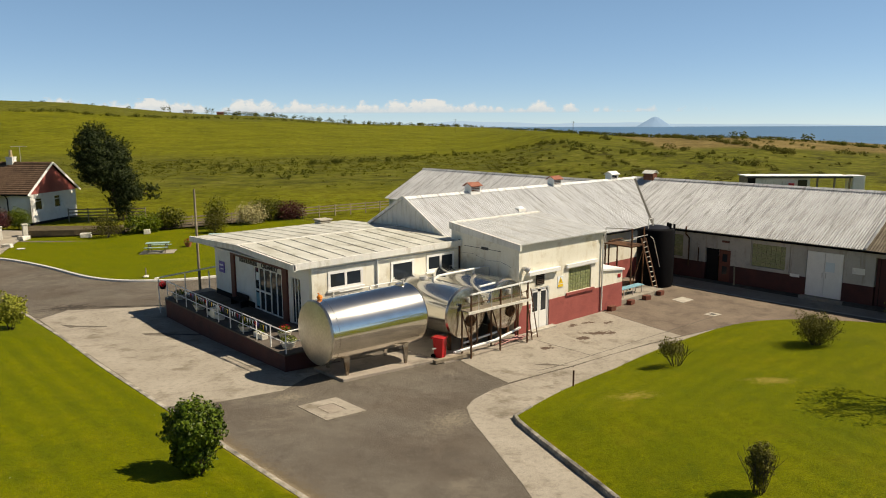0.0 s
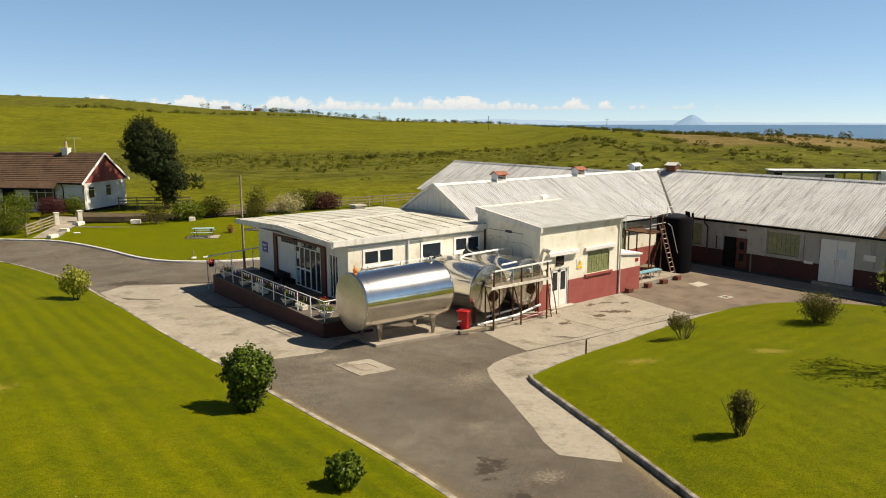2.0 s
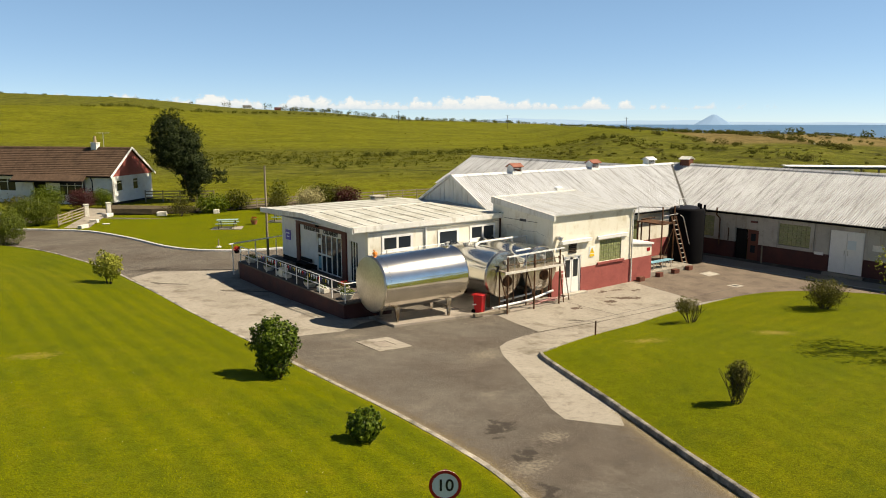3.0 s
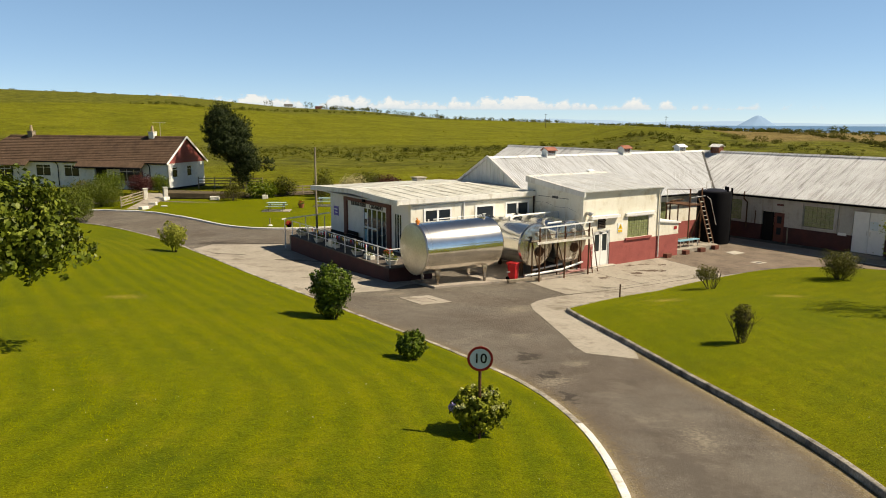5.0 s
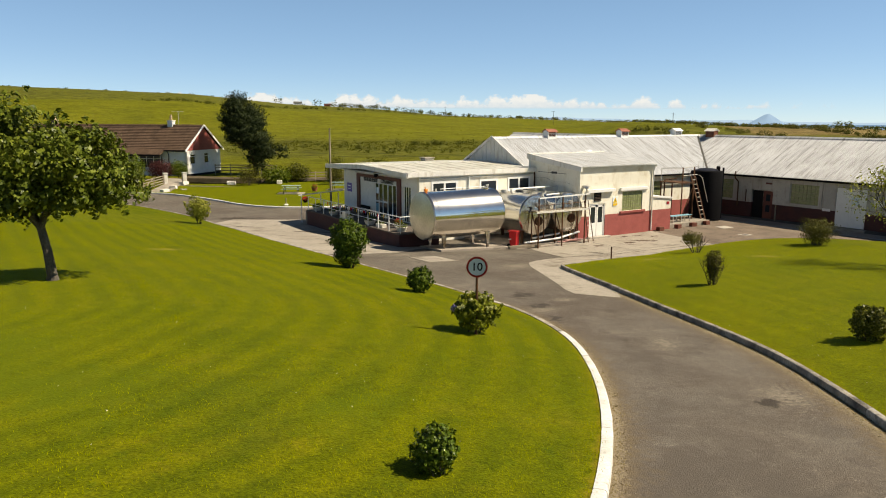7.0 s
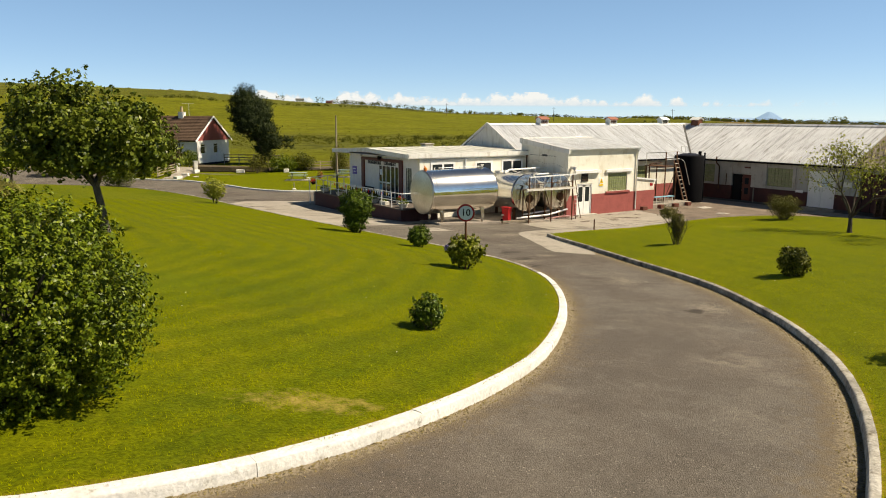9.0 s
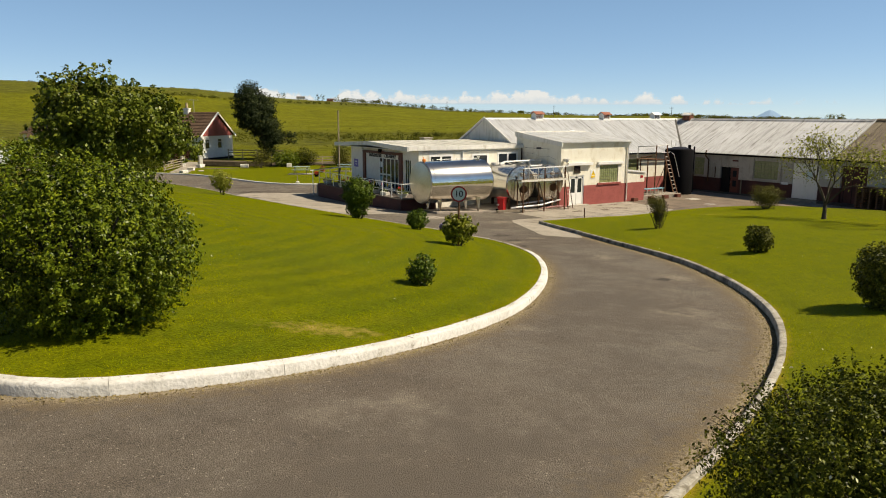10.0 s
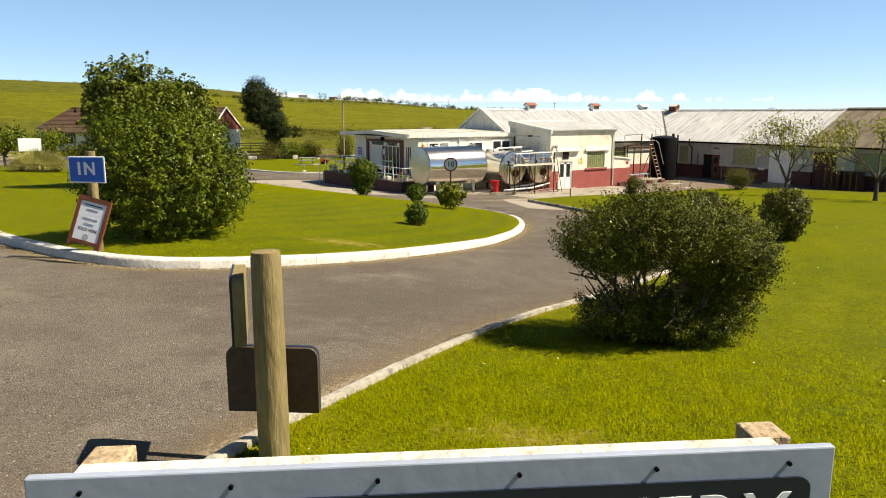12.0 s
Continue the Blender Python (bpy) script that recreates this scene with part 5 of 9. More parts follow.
def roof_vent(x, y, z, along, top, label):
    v = thing("roof_vent", label, "roof vent", (x, y, z), group="ridge ventilators")
    m = pose(x, y, z, 0, 0, along)
    g = G().box(-0.42, 0.42, -0.28, 0.28, -0.35, 0.02, m)
    g.box(-0.42, -0.36, -0.28, 0.28, 0.02, 0.42, m).box(0.36, 0.42, -0.28, 0.28, 0.02, 0.42, m)
    part("housing", g, M["rust_dark"] if top == M["fascia"] else M["white_paint"], v)
    for k in range(4):
        part("slat", G().bar(m @ Vector((-0.40, -0.24, 0.07 + 0.10 * k)), m @ Vector((0.40, -0.24, 0.07 + 0.10 * k)), 0.08, 0.028).bar(m @ Vector((-0.40, 0.24, 0.07 + 0.10 * k)), m @ Vector((0.40, 0.24, 0.07 + 0.10 * k)), 0.08, 0.028), M["brown_trim"] if top == M["fascia"] else M["white_paint"], v)
    part("core", G().box(-0.36, 0.36, -0.22, 0.22, 0.0, 0.42, m), M["dark"] if top == M["white_paint"] else M["rust_dark"], v)
    g = G()
    for s in (-1, 1):
        g.add([m @ Vector(p) for p in ((-0.5, 0, 0.62), (0.5, 0, 0.62), (0.5, s * 0.40, 0.40), (-0.5, s * 0.40, 0.40), (-0.5, 0, 0.58), (0.5, 0, 0.58), (0.5, s * 0.40, 0.36), (-0.5, s * 0.40, 0.36))],
              [(0, 1, 2, 3), (7, 6, 5, 4), (0, 4, 5, 1), (1, 5, 6, 2), (2, 6, 7, 3), (3, 7, 4, 0)])
    part("cap", g, top, v)
    g = G().prism([(-0.28, 0.42), (0.28, 0.42), (0, 0.58)], -0.40, 0.40, "x")
    g.v = [tuple(m @ Vector(p)) for p in g.v]
    part("end_board", g, M["white_paint"], v)
    return v


roof_vent(3.36, 9.25, RIDGE, 0, M["rust_top"], "white louvred ridge ventilator with a rusty red cap")
roof_vent(11.2, 9.25, RIDGE, 0, M["rust_top"], "white louvred ridge ventilator with a rusty red cap")
roof_vent(18.0, 9.4, RIDGE, 0, M["white_paint"], "white louvred ridge ventilator")
roof_vent(21.0, 8.0, RIDGE, 90, M["fascia"], "dark louvred ridge ventilator with a grey cap")
rl = thing("roof_light", "white domed rooflight on the corrugated slope", "rooflight", (5.45, 7.2, 4.9))
part("upstand", G().box(5.15, 5.75, 6.95, 7.45, 4.6, 5.06), M["fascia"], rl)
part("dome", G().ball((5.45, 7.2, 5.06), (0.30, 0.25, 0.12), 12, 6), M["sign_white"], rl, smooth=True)

# flat-roofed shop with terrace
shop = thing("shop_building", "low white shop with a pale panelled roof and brown-framed glass entrance", "building", (-7, 9.5, 0))
Wx = WEST(-11.3)
F = FRONT(4.22)
H1 = [(-10.46, -8.54, 2.80, 3.66), (-6.88, -5.42, 2.74, 3.66), (-4.62, -2.74, 2.84, 3.72)]
part("wall", wall_with_holes(-11.3, -2.31, 0.0, 4.0, 0.25, H1, F), M["cream"], shop, "cream rendered wall")
H2 = [(7.0, 9.9, 1.0, 3.28), (5.25, 6.1, 1.0, 3.3)]
part("wall", wall_with_holes(4.47, 14.5, 0.0, 4.0, 0.25, H2, Wx), M["white_wall"], shop, "white rendered wall")
part("wall", G().box(-11.05, -2.0, 14.5, 14.75, 0, 4.0).box(-11.05, -2.0, 5.15, 14.5, 0.0, 1.0), M["white_wall"], shop)
for (a, b, c, d), k in zip(H1, (1, 0, 1)):
    window_unit(shop, F, a, b, c, d, k, 0.0, depth=-0.03, frame=0.13)
    part("sill", pbox(F, a - 0.06, b + 0.06, c - 0.09, c, -0.09, 0.08), M["white_paint"], shop)
    part("blind", pbox(F, a + 0.16, a + 0.42, c + 0.14, d - 0.14, 0.03, 0.045), M["curtain"], shop, "pale blind behind the glass")
part("plinth", pbox(Wx, 9.9, 14.5, 1.0, 1.32, -0.02, 0.0), M["dark"], shop, "dark plinth band")
# brown portal
part("portal", pbox(Wx, 11.95, 12.35, 1.0, 3.72, -0.10, 0.02).add(*((lambda q: (q.v, q.f))(pbox(Wx, 6.35, 6.8, 1.0, 3.72, -0.10, 0.02)))).add(*((lambda q: (q.v, q.f))(pbox(Wx, 6.8, 11.95, 3.52, 3.72, -0.10, 0.02)))), M["brown_trim"], shop, "brown-red entrance surround")
ent = part("entrance_door", pbox(Wx, 6.98, 7.08, 1.0, 3.3, 0.02, 0.10), M["white_paint"], shop, "white framed glazed entrance screen")
for u in (7.55, 8.15, 8.8, 9.35, 9.85):
    part("mullion", pbox(Wx, u - 0.045, u + 0.045, 1.02, 3.28, 0.02, 0.10), M["white_paint"], ent)
part("rail", pbox(Wx, 7.0, 9.9, 3.2, 3.29, 0.015, 0.11), M["white_paint"], ent)
part("rail", pbox(Wx, 8.15, 9.85, 2.0, 2.1, 0.015, 0.11), M["white_paint"], ent)
part("rail", pbox(Wx, 7.0, 9.9, 1.0, 1.1, 0.015, 0.11), M["white_paint"], ent)
for a, b in ((7.06, 7.53), (7.58, 8.12), (8.18, 8.78), (8.82, 9.33), (9.38, 9.83)):
    part("pane", pbox(Wx, a, b, 1.08, 3.22, 0.05, 0.06), M["glass"], ent)
part("notice", pbox(Wx, 9.42, 9.72, 2.55, 2.95, 0.035, 0.048), M["sign_white"], ent)
part("notice", pbox(Wx, 9.42, 9.78, 1.2, 1.9, 0.035, 0.048), M["blue_paint"], ent)
window_unit(shop, Wx, 5.25, 6.1, 1.05, 3.3, 2, depth=0.04)
part("plaque", pbox(Wx, 13.3, 13.95, 2.35, 2.95, -0.04, 0.0), M["purple"], shop, "purple plaque")
part("plaque_bar", pbox(Wx, 13.4, 13.85, 2.72, 2.80, -0.05, -0.041), M["sign_white"], shop)
part("plaque_bar", pbox(Wx, 13.4, 13.75, 2.52, 2.58, -0.05, -0.041), M["sign_white"], shop)
# name over the door: a plain bar for the trade name, the common word lettered
rotw = Matrix(((0, 0, -1, 0), (-1, 0, 0, 0), (0, 1, 0, 0), (0, 0, 0, 1)))
textmesh("letters", "CREAMERY", 0.34, Matrix.Translation((-11.32, 8.15, 3.38)) @ rotw, M["sign_black"], shop, "black lettering", 0.012, bold=0.006)
x_ = 11.45
for k, w in enumerate((0.17, 0.22, 0.2, 0.2, 0.17, 0.16, 0.10, 0.22, 0.2)):
    part("name_bar", pbox(Wx, x_ - w, x_, 3.26, 3.50, -0.012, 0.0), M["sign_black"], shop)
    x_ -= w + 0.04
part("lamp", pbox(Wx, 9.35, 9.6, 3.62, 3.92, -0.22, -0.02), M["black"], shop, "black lantern")
part("lamp", pbox(Wx, 12.35, 12.5, 3.75, 3.95, -0.14, -0.0), M["galv"], shop)
# roof
def roof_z(y):
    return 4.18 + 0.22 * (1 - abs(y - 9.7) / 5.6)


g = G()
for y0, y1 in ((4.15, 9.7), (9.7, 15.45)):
    vs = [(x, y, roof_z(y) + h) for h in (-0.12, 0.0) for x, y in ((-12.2, y0), (-2.0, y0), (-2.0, y1), (-12.2, y1))]
    g.add(vs, [(3, 2, 1, 0), (4, 5, 6, 7), (0, 1, 5, 4), (1, 2, 6, 5), (2, 3, 7, 6), (3, 0, 4, 7)])
deck = part("roof", g, M["flat_panel"], shop, "pale flat roof")
for i in range(11):
    x0, x1 = -12.12 + 10.1 * i / 11, -12.12 + 10.1 * (i + 1) / 11
    for y0, y1 in ((4.25, 9.62), (9.78, 15.35)):
        vs = [(x, y, roof_z(y) + h) for h in (0.0, 0.035) for x, y in ((x0 + 0.05, y0), (x1 - 0.05, y0), (x1 - 0.05, y1), (x0 + 0.05, y1))]
        part("panel", G().add(vs, [(4, 5, 6, 7), (0, 1, 5, 4), (1, 2, 6, 5), (2, 3, 7, 6), (3, 0, 4, 7)]), M["flat_panel"], deck)
part("roof_seams", G().add([(-12.12, 4.2, roof_z(4.2) + 0.004), (-2.0, 4.2, roof_z(4.2) + 0.004), (-2.0, 9.7, roof_z(9.7) + 0.004), (-12.12, 9.7, roof_z(9.7) + 0.004), (-2.0, 15.4, roof_z(15.4) + 0.004), (-12.12, 15.4, roof_z(15.4) + 0.004)], [(0, 1, 2, 3), (3, 2, 4, 5)]), M["seam"], shop)
fa = G().box(-12.25, -2.3, 4.05, 4.15, 3.98, 4.27)
for y0, y1 in ((4.05, 9.7), (9.7, 15.5)):
    fa.add([(-12.28, y0, roof_z(y0) - 0.24), (-12.28, y1, roof_z(y1) - 0.24), (-12.28, y1, roof_z(y1) + 0.05), (-12.28, y0, roof_z(y0) + 0.05), (-12.18, y0, roof_z(y0) - 0.24), (-12.18, y1, roof_z(y1) - 0.24), (-12.18, y1, roof_z(y1) + 0.05), (-12.18, y0, roof_z(y0) + 0.05)],
           [(0, 1, 2, 3), (7, 6, 5, 4), (0, 4, 5, 1), (1, 5, 6, 2), (2, 6, 7, 3), (3, 7, 4, 0)])
part("fascia", fa, M["fascia"], shop, "white fascia board")
part("soffit", G().box(-12.2, -2.35, 4.16, 15.45, 3.96, 3.998), M["white_wall"], shop)
part("gutter", G().cyl((-11.2, 4.18, 3.86), (-2.4, 4.18, 3.84), 0.03, n=8), M["galv"], shop)
part("downpipe", G().tube([(-7.72, 4.16, 3.92), (-7.72, 4.16, 0.5)], 0.045), M["white_paint"], shop)
part("downpipe", G().tube([(-2.42, 4.14, 4.3), (-2.42, 4.14, 0.4)], 0.05), M["rust"], shop, "rusty downpipe")
part("hatch", G().box(-1.9, -1.2, 9.4, 10.2, 4.3, 4.62), M["black"], shop, "small black roof cowl")
part("ridge_flashing", G().box(-12.2, -2.0, 9.62, 9.78, roof_z(9.7) - 0.02, roof_z(9.7) + 0.06), M["fascia"], shop)
cm = thing("roof_chimney", "small brick flue with a flat cap behind the flat roof", "chimney", (-3.9, 15.0, 4.1))
part("stack", G().box(-4.25, -3.55, 14.85, 15.5, 3.0, 4.40), M["wood_grey"], cm)
for k in range(4):
    part("louvre", G().box(-4.29, -3.51, 14.81, 15.54, 3.88 + k * 0.13, 3.94 + k * 0.13), M["stone_white"], cm)
part("cap", G().box(-4.35, -3.45, 14.75, 15.6, 4.40, 4.48), M["slab"], cm)

# annex with the white door
annex = thing("annex_building", "cream rendered annex with dark red plinth and white double door", "building", (1, 2.3, 0))
A = FRONT(0.0)
HA = [(1.5, 3.4, 1.55, 2.80), (-1.42, -0.02, -0.2, 2.16)]
part("wall", wall_with_holes(-2.3, 4.35, 1.42, 4.45, 0.25, HA, A), M["cream"], annex, "cream rendered wall")
part("plinth", wall_with_holes(-2.32, 4.37, -0.3, 1.42, 0.27, [(-1.42, -0.02, -0.3, 1.42)], FRONT(-0.02)), M["red_wall"], annex, "dark red painted plinth")
SZ = lambda y: 4.47 + (y + 0.15) * 0.122
g = G().add([(-2.3, 0.25, 0), (-2.3, 4.9, 0), (-2.3, 4.9, SZ(4.9) - 0.1), (-2.3, 0.25, SZ(0.25) - 0.1), (-2.05, 0.25, 0), (-2.05, 4.9, 0), (-2.05, 4.9, SZ(4.9) - 0.1), (-2.05, 0.25, SZ(0.25) - 0.1)], [(0, 1, 2, 3), (7, 6, 5, 4), (0, 4, 5, 1), (1, 5, 6, 2), (2, 6, 7, 3), (3, 7, 4, 0)])
part("side_wall", g, M["cream"], annex, "stained cream side wall")
g = G().add([(4.1, 0.25, 0), (4.1, 4.45, 0), (4.1, 4.45, SZ(4.45) - 0.1), (4.1, 0.25, SZ(0.25) - 0.1), (4.35, 0.25, 0), (4.35, 4.45, 0), (4.35, 4.45, SZ(4.45) - 0.1), (4.35, 0.25, SZ(0.25) - 0.1)], [(0, 1, 2, 3), (7, 6, 5, 4), (0, 4, 5, 1), (1, 5, 6, 2), (2, 6, 7, 3), (3, 7, 4, 0)])
part("side_wall", g, M["cream"], annex, "stained cream side wall")
r_run = math.hypot(5.0, 0.61)
part("roof", corrugated(slope((-2.45, -0.22, SZ(-0.22) + 0.03), (1, 0, 0), (0, 5.0, 0.61), 7.05, r_run), 7.05, r_run, 0.146, 0.030), M["roof_annex"], annex, "pale corrugated roof", smooth=True)
g = G().add([(-2.48, -0.25, SZ(-0.25) - 0.22), (-2.48, 4.9, SZ(4.9) - 0.28), (-2.48, 4.9, SZ(4.9) + 0.09), (-2.48, -0.25, SZ(-0.25) + 0.08), (-2.36, -0.25, SZ(-0.25) - 0.22), (-2.36, 4.9, SZ(4.9) - 0.28), (-2.36, 4.9, SZ(4.9) + 0.09), (-2.36, -0.25, SZ(-0.25) + 0.08)], [(0, 1, 2, 3), (7, 6, 5, 4), (0, 4, 5, 1), (1, 5, 6, 2), (2, 6, 7, 3), (3, 7, 4, 0)])
part("fascia", g, M["fascia"], annex, "white fascia board")
part("eave_board", G().box(-2.3, 4.5, -0.12, -0.02, 4.34, 4.46), M["cream"], annex)
part("ridge_flashing", G().box(-2.45, 4.5, 4.72, 4.88, SZ(4.8) + 0.02, SZ(4.8) + 0.10), M["fascia"], annex)
block_window(annex, A, 1.5, 3.4, 1.55, 2.80, 9, 6)
part("lintel", pbox(A, 1.25, 3.82, 2.88, 3.06, -0.12, 0.0), M["white_paint"], annex)
part("sill", pbox(A, 1.3, 3.62, 1.42, 1.54, -0.10, 0.02), M["red_wall"], annex)
part("canopy", pbox(A, -1.75, 0.62, 2.90, 3.08, -0.22, 0.0), M["white_paint"], annex, "white door canopy")
ad = part("door", pbox(A, -1.42, -0.02, 2.09, 2.16, 0.02, 0.12), M["white_paint"], annex, "white double door with tall panes")
part("frame", pbox(A, -1.42, -1.34, 0.05, 2.09, 0.02, 0.12).add(*((lambda q: (q.v, q.f))(pbox(A, -0.10, -0.02, 0.05, 2.09, 0.02, 0.12)))), M["white_paint"], ad)
for a, b in ((-1.33, -0.74), (-0.70, -0.11)):
    part("leaf", pbox(A, a, b, 0.06, 0.95, 0.05, 0.10).add(*((lambda q: (q.v, q.f))(pbox(A, a, a + 0.1, 0.95, 2.08, 0.05, 0.10)))).add(*((lambda q: (q.v, q.f))(pbox(A, b - 0.1, b, 0.95, 2.08, 0.05, 0.10)))).add(*((lambda q: (q.v, q.f))(pbox(A, a, b, 1.95, 2.08, 0.05, 0.10)))), M["white_paint"], ad)
    part("pane", pbox(A, a + 0.1, b - 0.1, 0.95, 1.95, 0.07, 0.08), M["glass"], ad)
part("step", G().box(-1.6, 0.25, -0.35, 0.0, -0.2, 0.10), M["slab"], annex)
part("vent_grille", pbox(A, -1.05, -0.45, 2.32, 2.86, -0.03, 0.01), M["dark"], annex, "dark louvred vent")
for k in range(5):
    part("vent_slat", pbox(A, -1.05, -0.45, 2.36 + k * 0.1, 2.40 + k * 0.1, -0.06, -0.03), M["brown_board"], annex)
wl = part("wall_lamp", G().cyl((-2.0, -0.02, 3.3), (-2.0, -0.2, 3.3), 0.10, n=14).cyl((-1.98, -0.2, 3.3), (-1.9, -0.34, 3.22), 0.13, 0.16, n=14), M["galv"], annex, "grey floodlight", smooth=True)
ws = part("warning_sign", pbox(A, 0.62, 1.06, 1.92, 2.52, -0.02, 0.0), M["sign_white"], annex, "white board with a yellow warning triangle")
part("triangle", G().prism([(0.65, 2.14), (1.03, 2.14), (0.84, 2.48)], -0.028, -0.021, "y"), M["sign_yellow"], ws, "yellow warning triangle")
part("mark", G().prism([(0.82, 2.2), (0.87, 2.28), (0.84, 2.29), (0.87, 2.40), (0.80, 2.27), (0.84, 2.27)], -0.033, -0.029, "y"), M["sign_black"], ws)
part("bar", pbox(A, 0.65, 1.03, 1.95, 2.10, -0.028, -0.021), M["sign_yellow"], ws)
part("downpipe", G().tube([(4.28, -0.18, 4.38), (4.28, -0.08, 4.1), (4.28, -0.08, 0.1)], 0.045), M["fascia"], annex, "white downpipe")
# crack and stains of the side wall
part("repair_band", G().box(-2.315, -2.30, 1.2, 3.9, 4.00, 4.025).box(-2.32, -2.30, 2.1, 2.6, 3.96, 4.10), M["seam"], annex, "cracked dark band under the fascia")
part("crack", G().tube([(-2.305, 4.3, 3.60), (-2.305, 3.2, 3.66), (-2.305, 2.3, 3.45), (-2.305, 1.2, 3.5), (-2.305, 0.5, 3.3)], 0.006, 4), M["seam"], annex)
# low store beside it
store = thing("store_annex", "low cream store with dark red plinth against the annex", "outbuilding", (5.3, 0.6, 0))
part("wall", G().prism([(4.4, 1.42), (6.3, 1.42), (6.3, 2.12), (4.4, 2.30)], 0.02, 1.5, "y"), M["cream"], store)
part("plinth", G().box(4.4, 6.31, 0.01, 1.51, -0.3, 1.42), M["red_wall"], store)
part("roof", G().prism([(4.36, 2.30), (6.42, 2.10), (6.42, 2.20), (4.36, 2.41)], -0.06, 1.6, "y"), M["white_paint"], store, "white flat roof edge")
part("fire_sign", G().box(5.85, 6.12, -0.005, 0.02, 1.72, 1.92), M["sign_red"], store)

# terrace
terrace = thing("terrace", "raised terrace with a dark red wall and white railing", "terrace", (-12.6, 9, 0))
# the terrace wall faces west too, so it takes the shade-darkened red
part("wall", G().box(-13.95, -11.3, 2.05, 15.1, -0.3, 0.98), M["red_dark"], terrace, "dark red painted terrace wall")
part("deck", G().box(-13.98, -11.28, 2.0, 15.15, 0.98, 1.04), M["deck"], terrace, "dark grey terrace floor")
part("ramp", G().prism([(-13.6, 0.0), (-11.0, 0.0), (-11.0, 1.0), (-13.6, 0.85)], 15.15, 16.2, "y"), M["concrete_dark"], terrace)
rail = thing("railing", "white tubular railing with bunting round the terrace", "railing", (-13.85, 9, 1.04))
ys = [15.05 - 1.295 * k for k in range(11)]
for y in ys:
    part("post", G().cyl((-13.85, y, 1.02), (-13.85, y, 1.98), 0.028, n=8), M["white_paint"], rail)
part("post", G().cyl((-12.55, 2.1, 1.02), (-12.55, 2.1, 1.98), 0.028, n=8), M["white_paint"], rail)
part("top_rail", G().tube([(-13.85, 15.05, 1.98), (-13.85, 2.1, 1.98), (-12.5, 2.1, 1.98)], 0.026), M["white_paint"], rail)
part("mid_rail", G().tube([(-13.85, 15.05, 1.5), (-13.85, 2.1, 1.5), (-12.5, 2.1, 1.5)], 0.02), M["white_paint"], rail)
hr = thing("handrail", "white painted ramp handrail", "railing", (-12.5, 16.2, 0.3))
part("rail", G().bar((-14.1, 16.2, 1.98), (-10.6, 16.2, 2.18), 0.07, 0.07), M["white_paint"], hr)
for x in (-13.9, -12.4, -11.0):
    part("post", G().bar((x, 16.2, 0.0), (x, 16.2, 2.0), 0.05, 0.05), M["white_paint"], hr)
bunt = thing("bunting", "string of small coloured triangular flags on the railing", "bunting", (-13.88, 8, 1.9))
part("string", G().tube([(-13.89, 12.6 - k * 0.5, 1.92 - 0.06 * math.sin(k * 1.05) ** 2) for k in range(19)], 0.006, 4), M["sign_white"], bunt)
cols = [M["sign_white"], M["flower_red"], M["sign_yellow"], M["sign_white"], M["leaf_box"], M["sign_white"], M["purple"]]
for k in range(36):
    y = 12.5 - k * 0.25
    part("flag", G().add([(-13.895, y, 1.9), (-13.895, y - 0.15, 1.9), (-13.9, y - 0.075, 1.68), (-13.889, y, 1.9), (-13.889, y - 0.15, 1.9), (-13.893, y - 0.075, 1.68)], [(0, 1, 2), (5, 4, 3), (0, 3, 4, 1), (1, 4, 5, 2), (2, 5, 3, 0)]), cols[(k * 5) % 7], bunt)


# ---- tanks and yard things ----
T1, TY, TZ, TR = (-13.42, -8.72), 0.5, 2.2, 1.30
tank = thing("milk_tank", "large polished stainless steel milk tank on four legs", "tank", (-10.6, TY, 0.35))
part("shell", G().lathe((0, TY, TZ), [(TR, T1[0] + 0.03), (TR + 0.012, T1[0] + 0.05), (TR, T1[0] + 0.09), (TR, T1[1] - 0.09), (TR + 0.012, T1[1] - 0.05), (TR, T1[1] - 0.03)], 96, "x"), M["steel"], tank, "mirror-bright shell", smooth=True)
part("end", G().lathe((0, TY, TZ), [(TR, T1[0] + 0.03), (TR * 0.97, T1[0] - 0.03), (TR * 0.6, T1[0] - 0.09), (0.001, T1[0] - 0.12)], 72, "x"), M["steel_end"], tank, "brushed end plate", smooth=True)
part("end", G().lathe((0, TY, TZ), [(TR, T1[1] - 0.03), (TR * 0.97, T1[1] + 0.03), (TR * 0.6, T1[1] + 0.09), (0.001, T1[1] + 0.12)], 72, "x"), M["steel"], tank, smooth=True)
for x in (-12.45, -9.5):
    for s in (-1, 1):
        y = TY + s * 0.72
        zb = base_h(x, y) + 0.12
        leg = part("leg", G().add([(x - 0.17, y - 0.03, 1.25), (x + 0.17, y - 0.03, 1.25), (x + 0.17, y + 0.06, 1.25), (x - 0.17, y + 0.06, 1.25), (x - 0.05, y - 0.04, zb), (x + 0.05, y - 0.04, zb), (x + 0.05, y + 0.05, zb), (x - 0.05, y + 0.05, zb)],
             [(0, 1, 2, 3), (7, 6, 5, 4), (0, 4, 5, 1), (1, 5, 6, 2), (2, 6, 7, 3), (3, 7, 4, 0)]), M["steel_old"], tank, "tapered steel leg")
        part("foot", G().cyl((x, y, zb - 0.06), (x, y, zb), 0.13, 0.09, 14), M["rust"], leg, "rusty round foot")
part("top_pipe", G().tube([(-12.0, TY + 0.35, TZ + TR + 0.07), (-9.0, TY + 0.35, TZ + TR + 0.08)], 0.022), M["white_paint"], tank, "white pipe along the top")
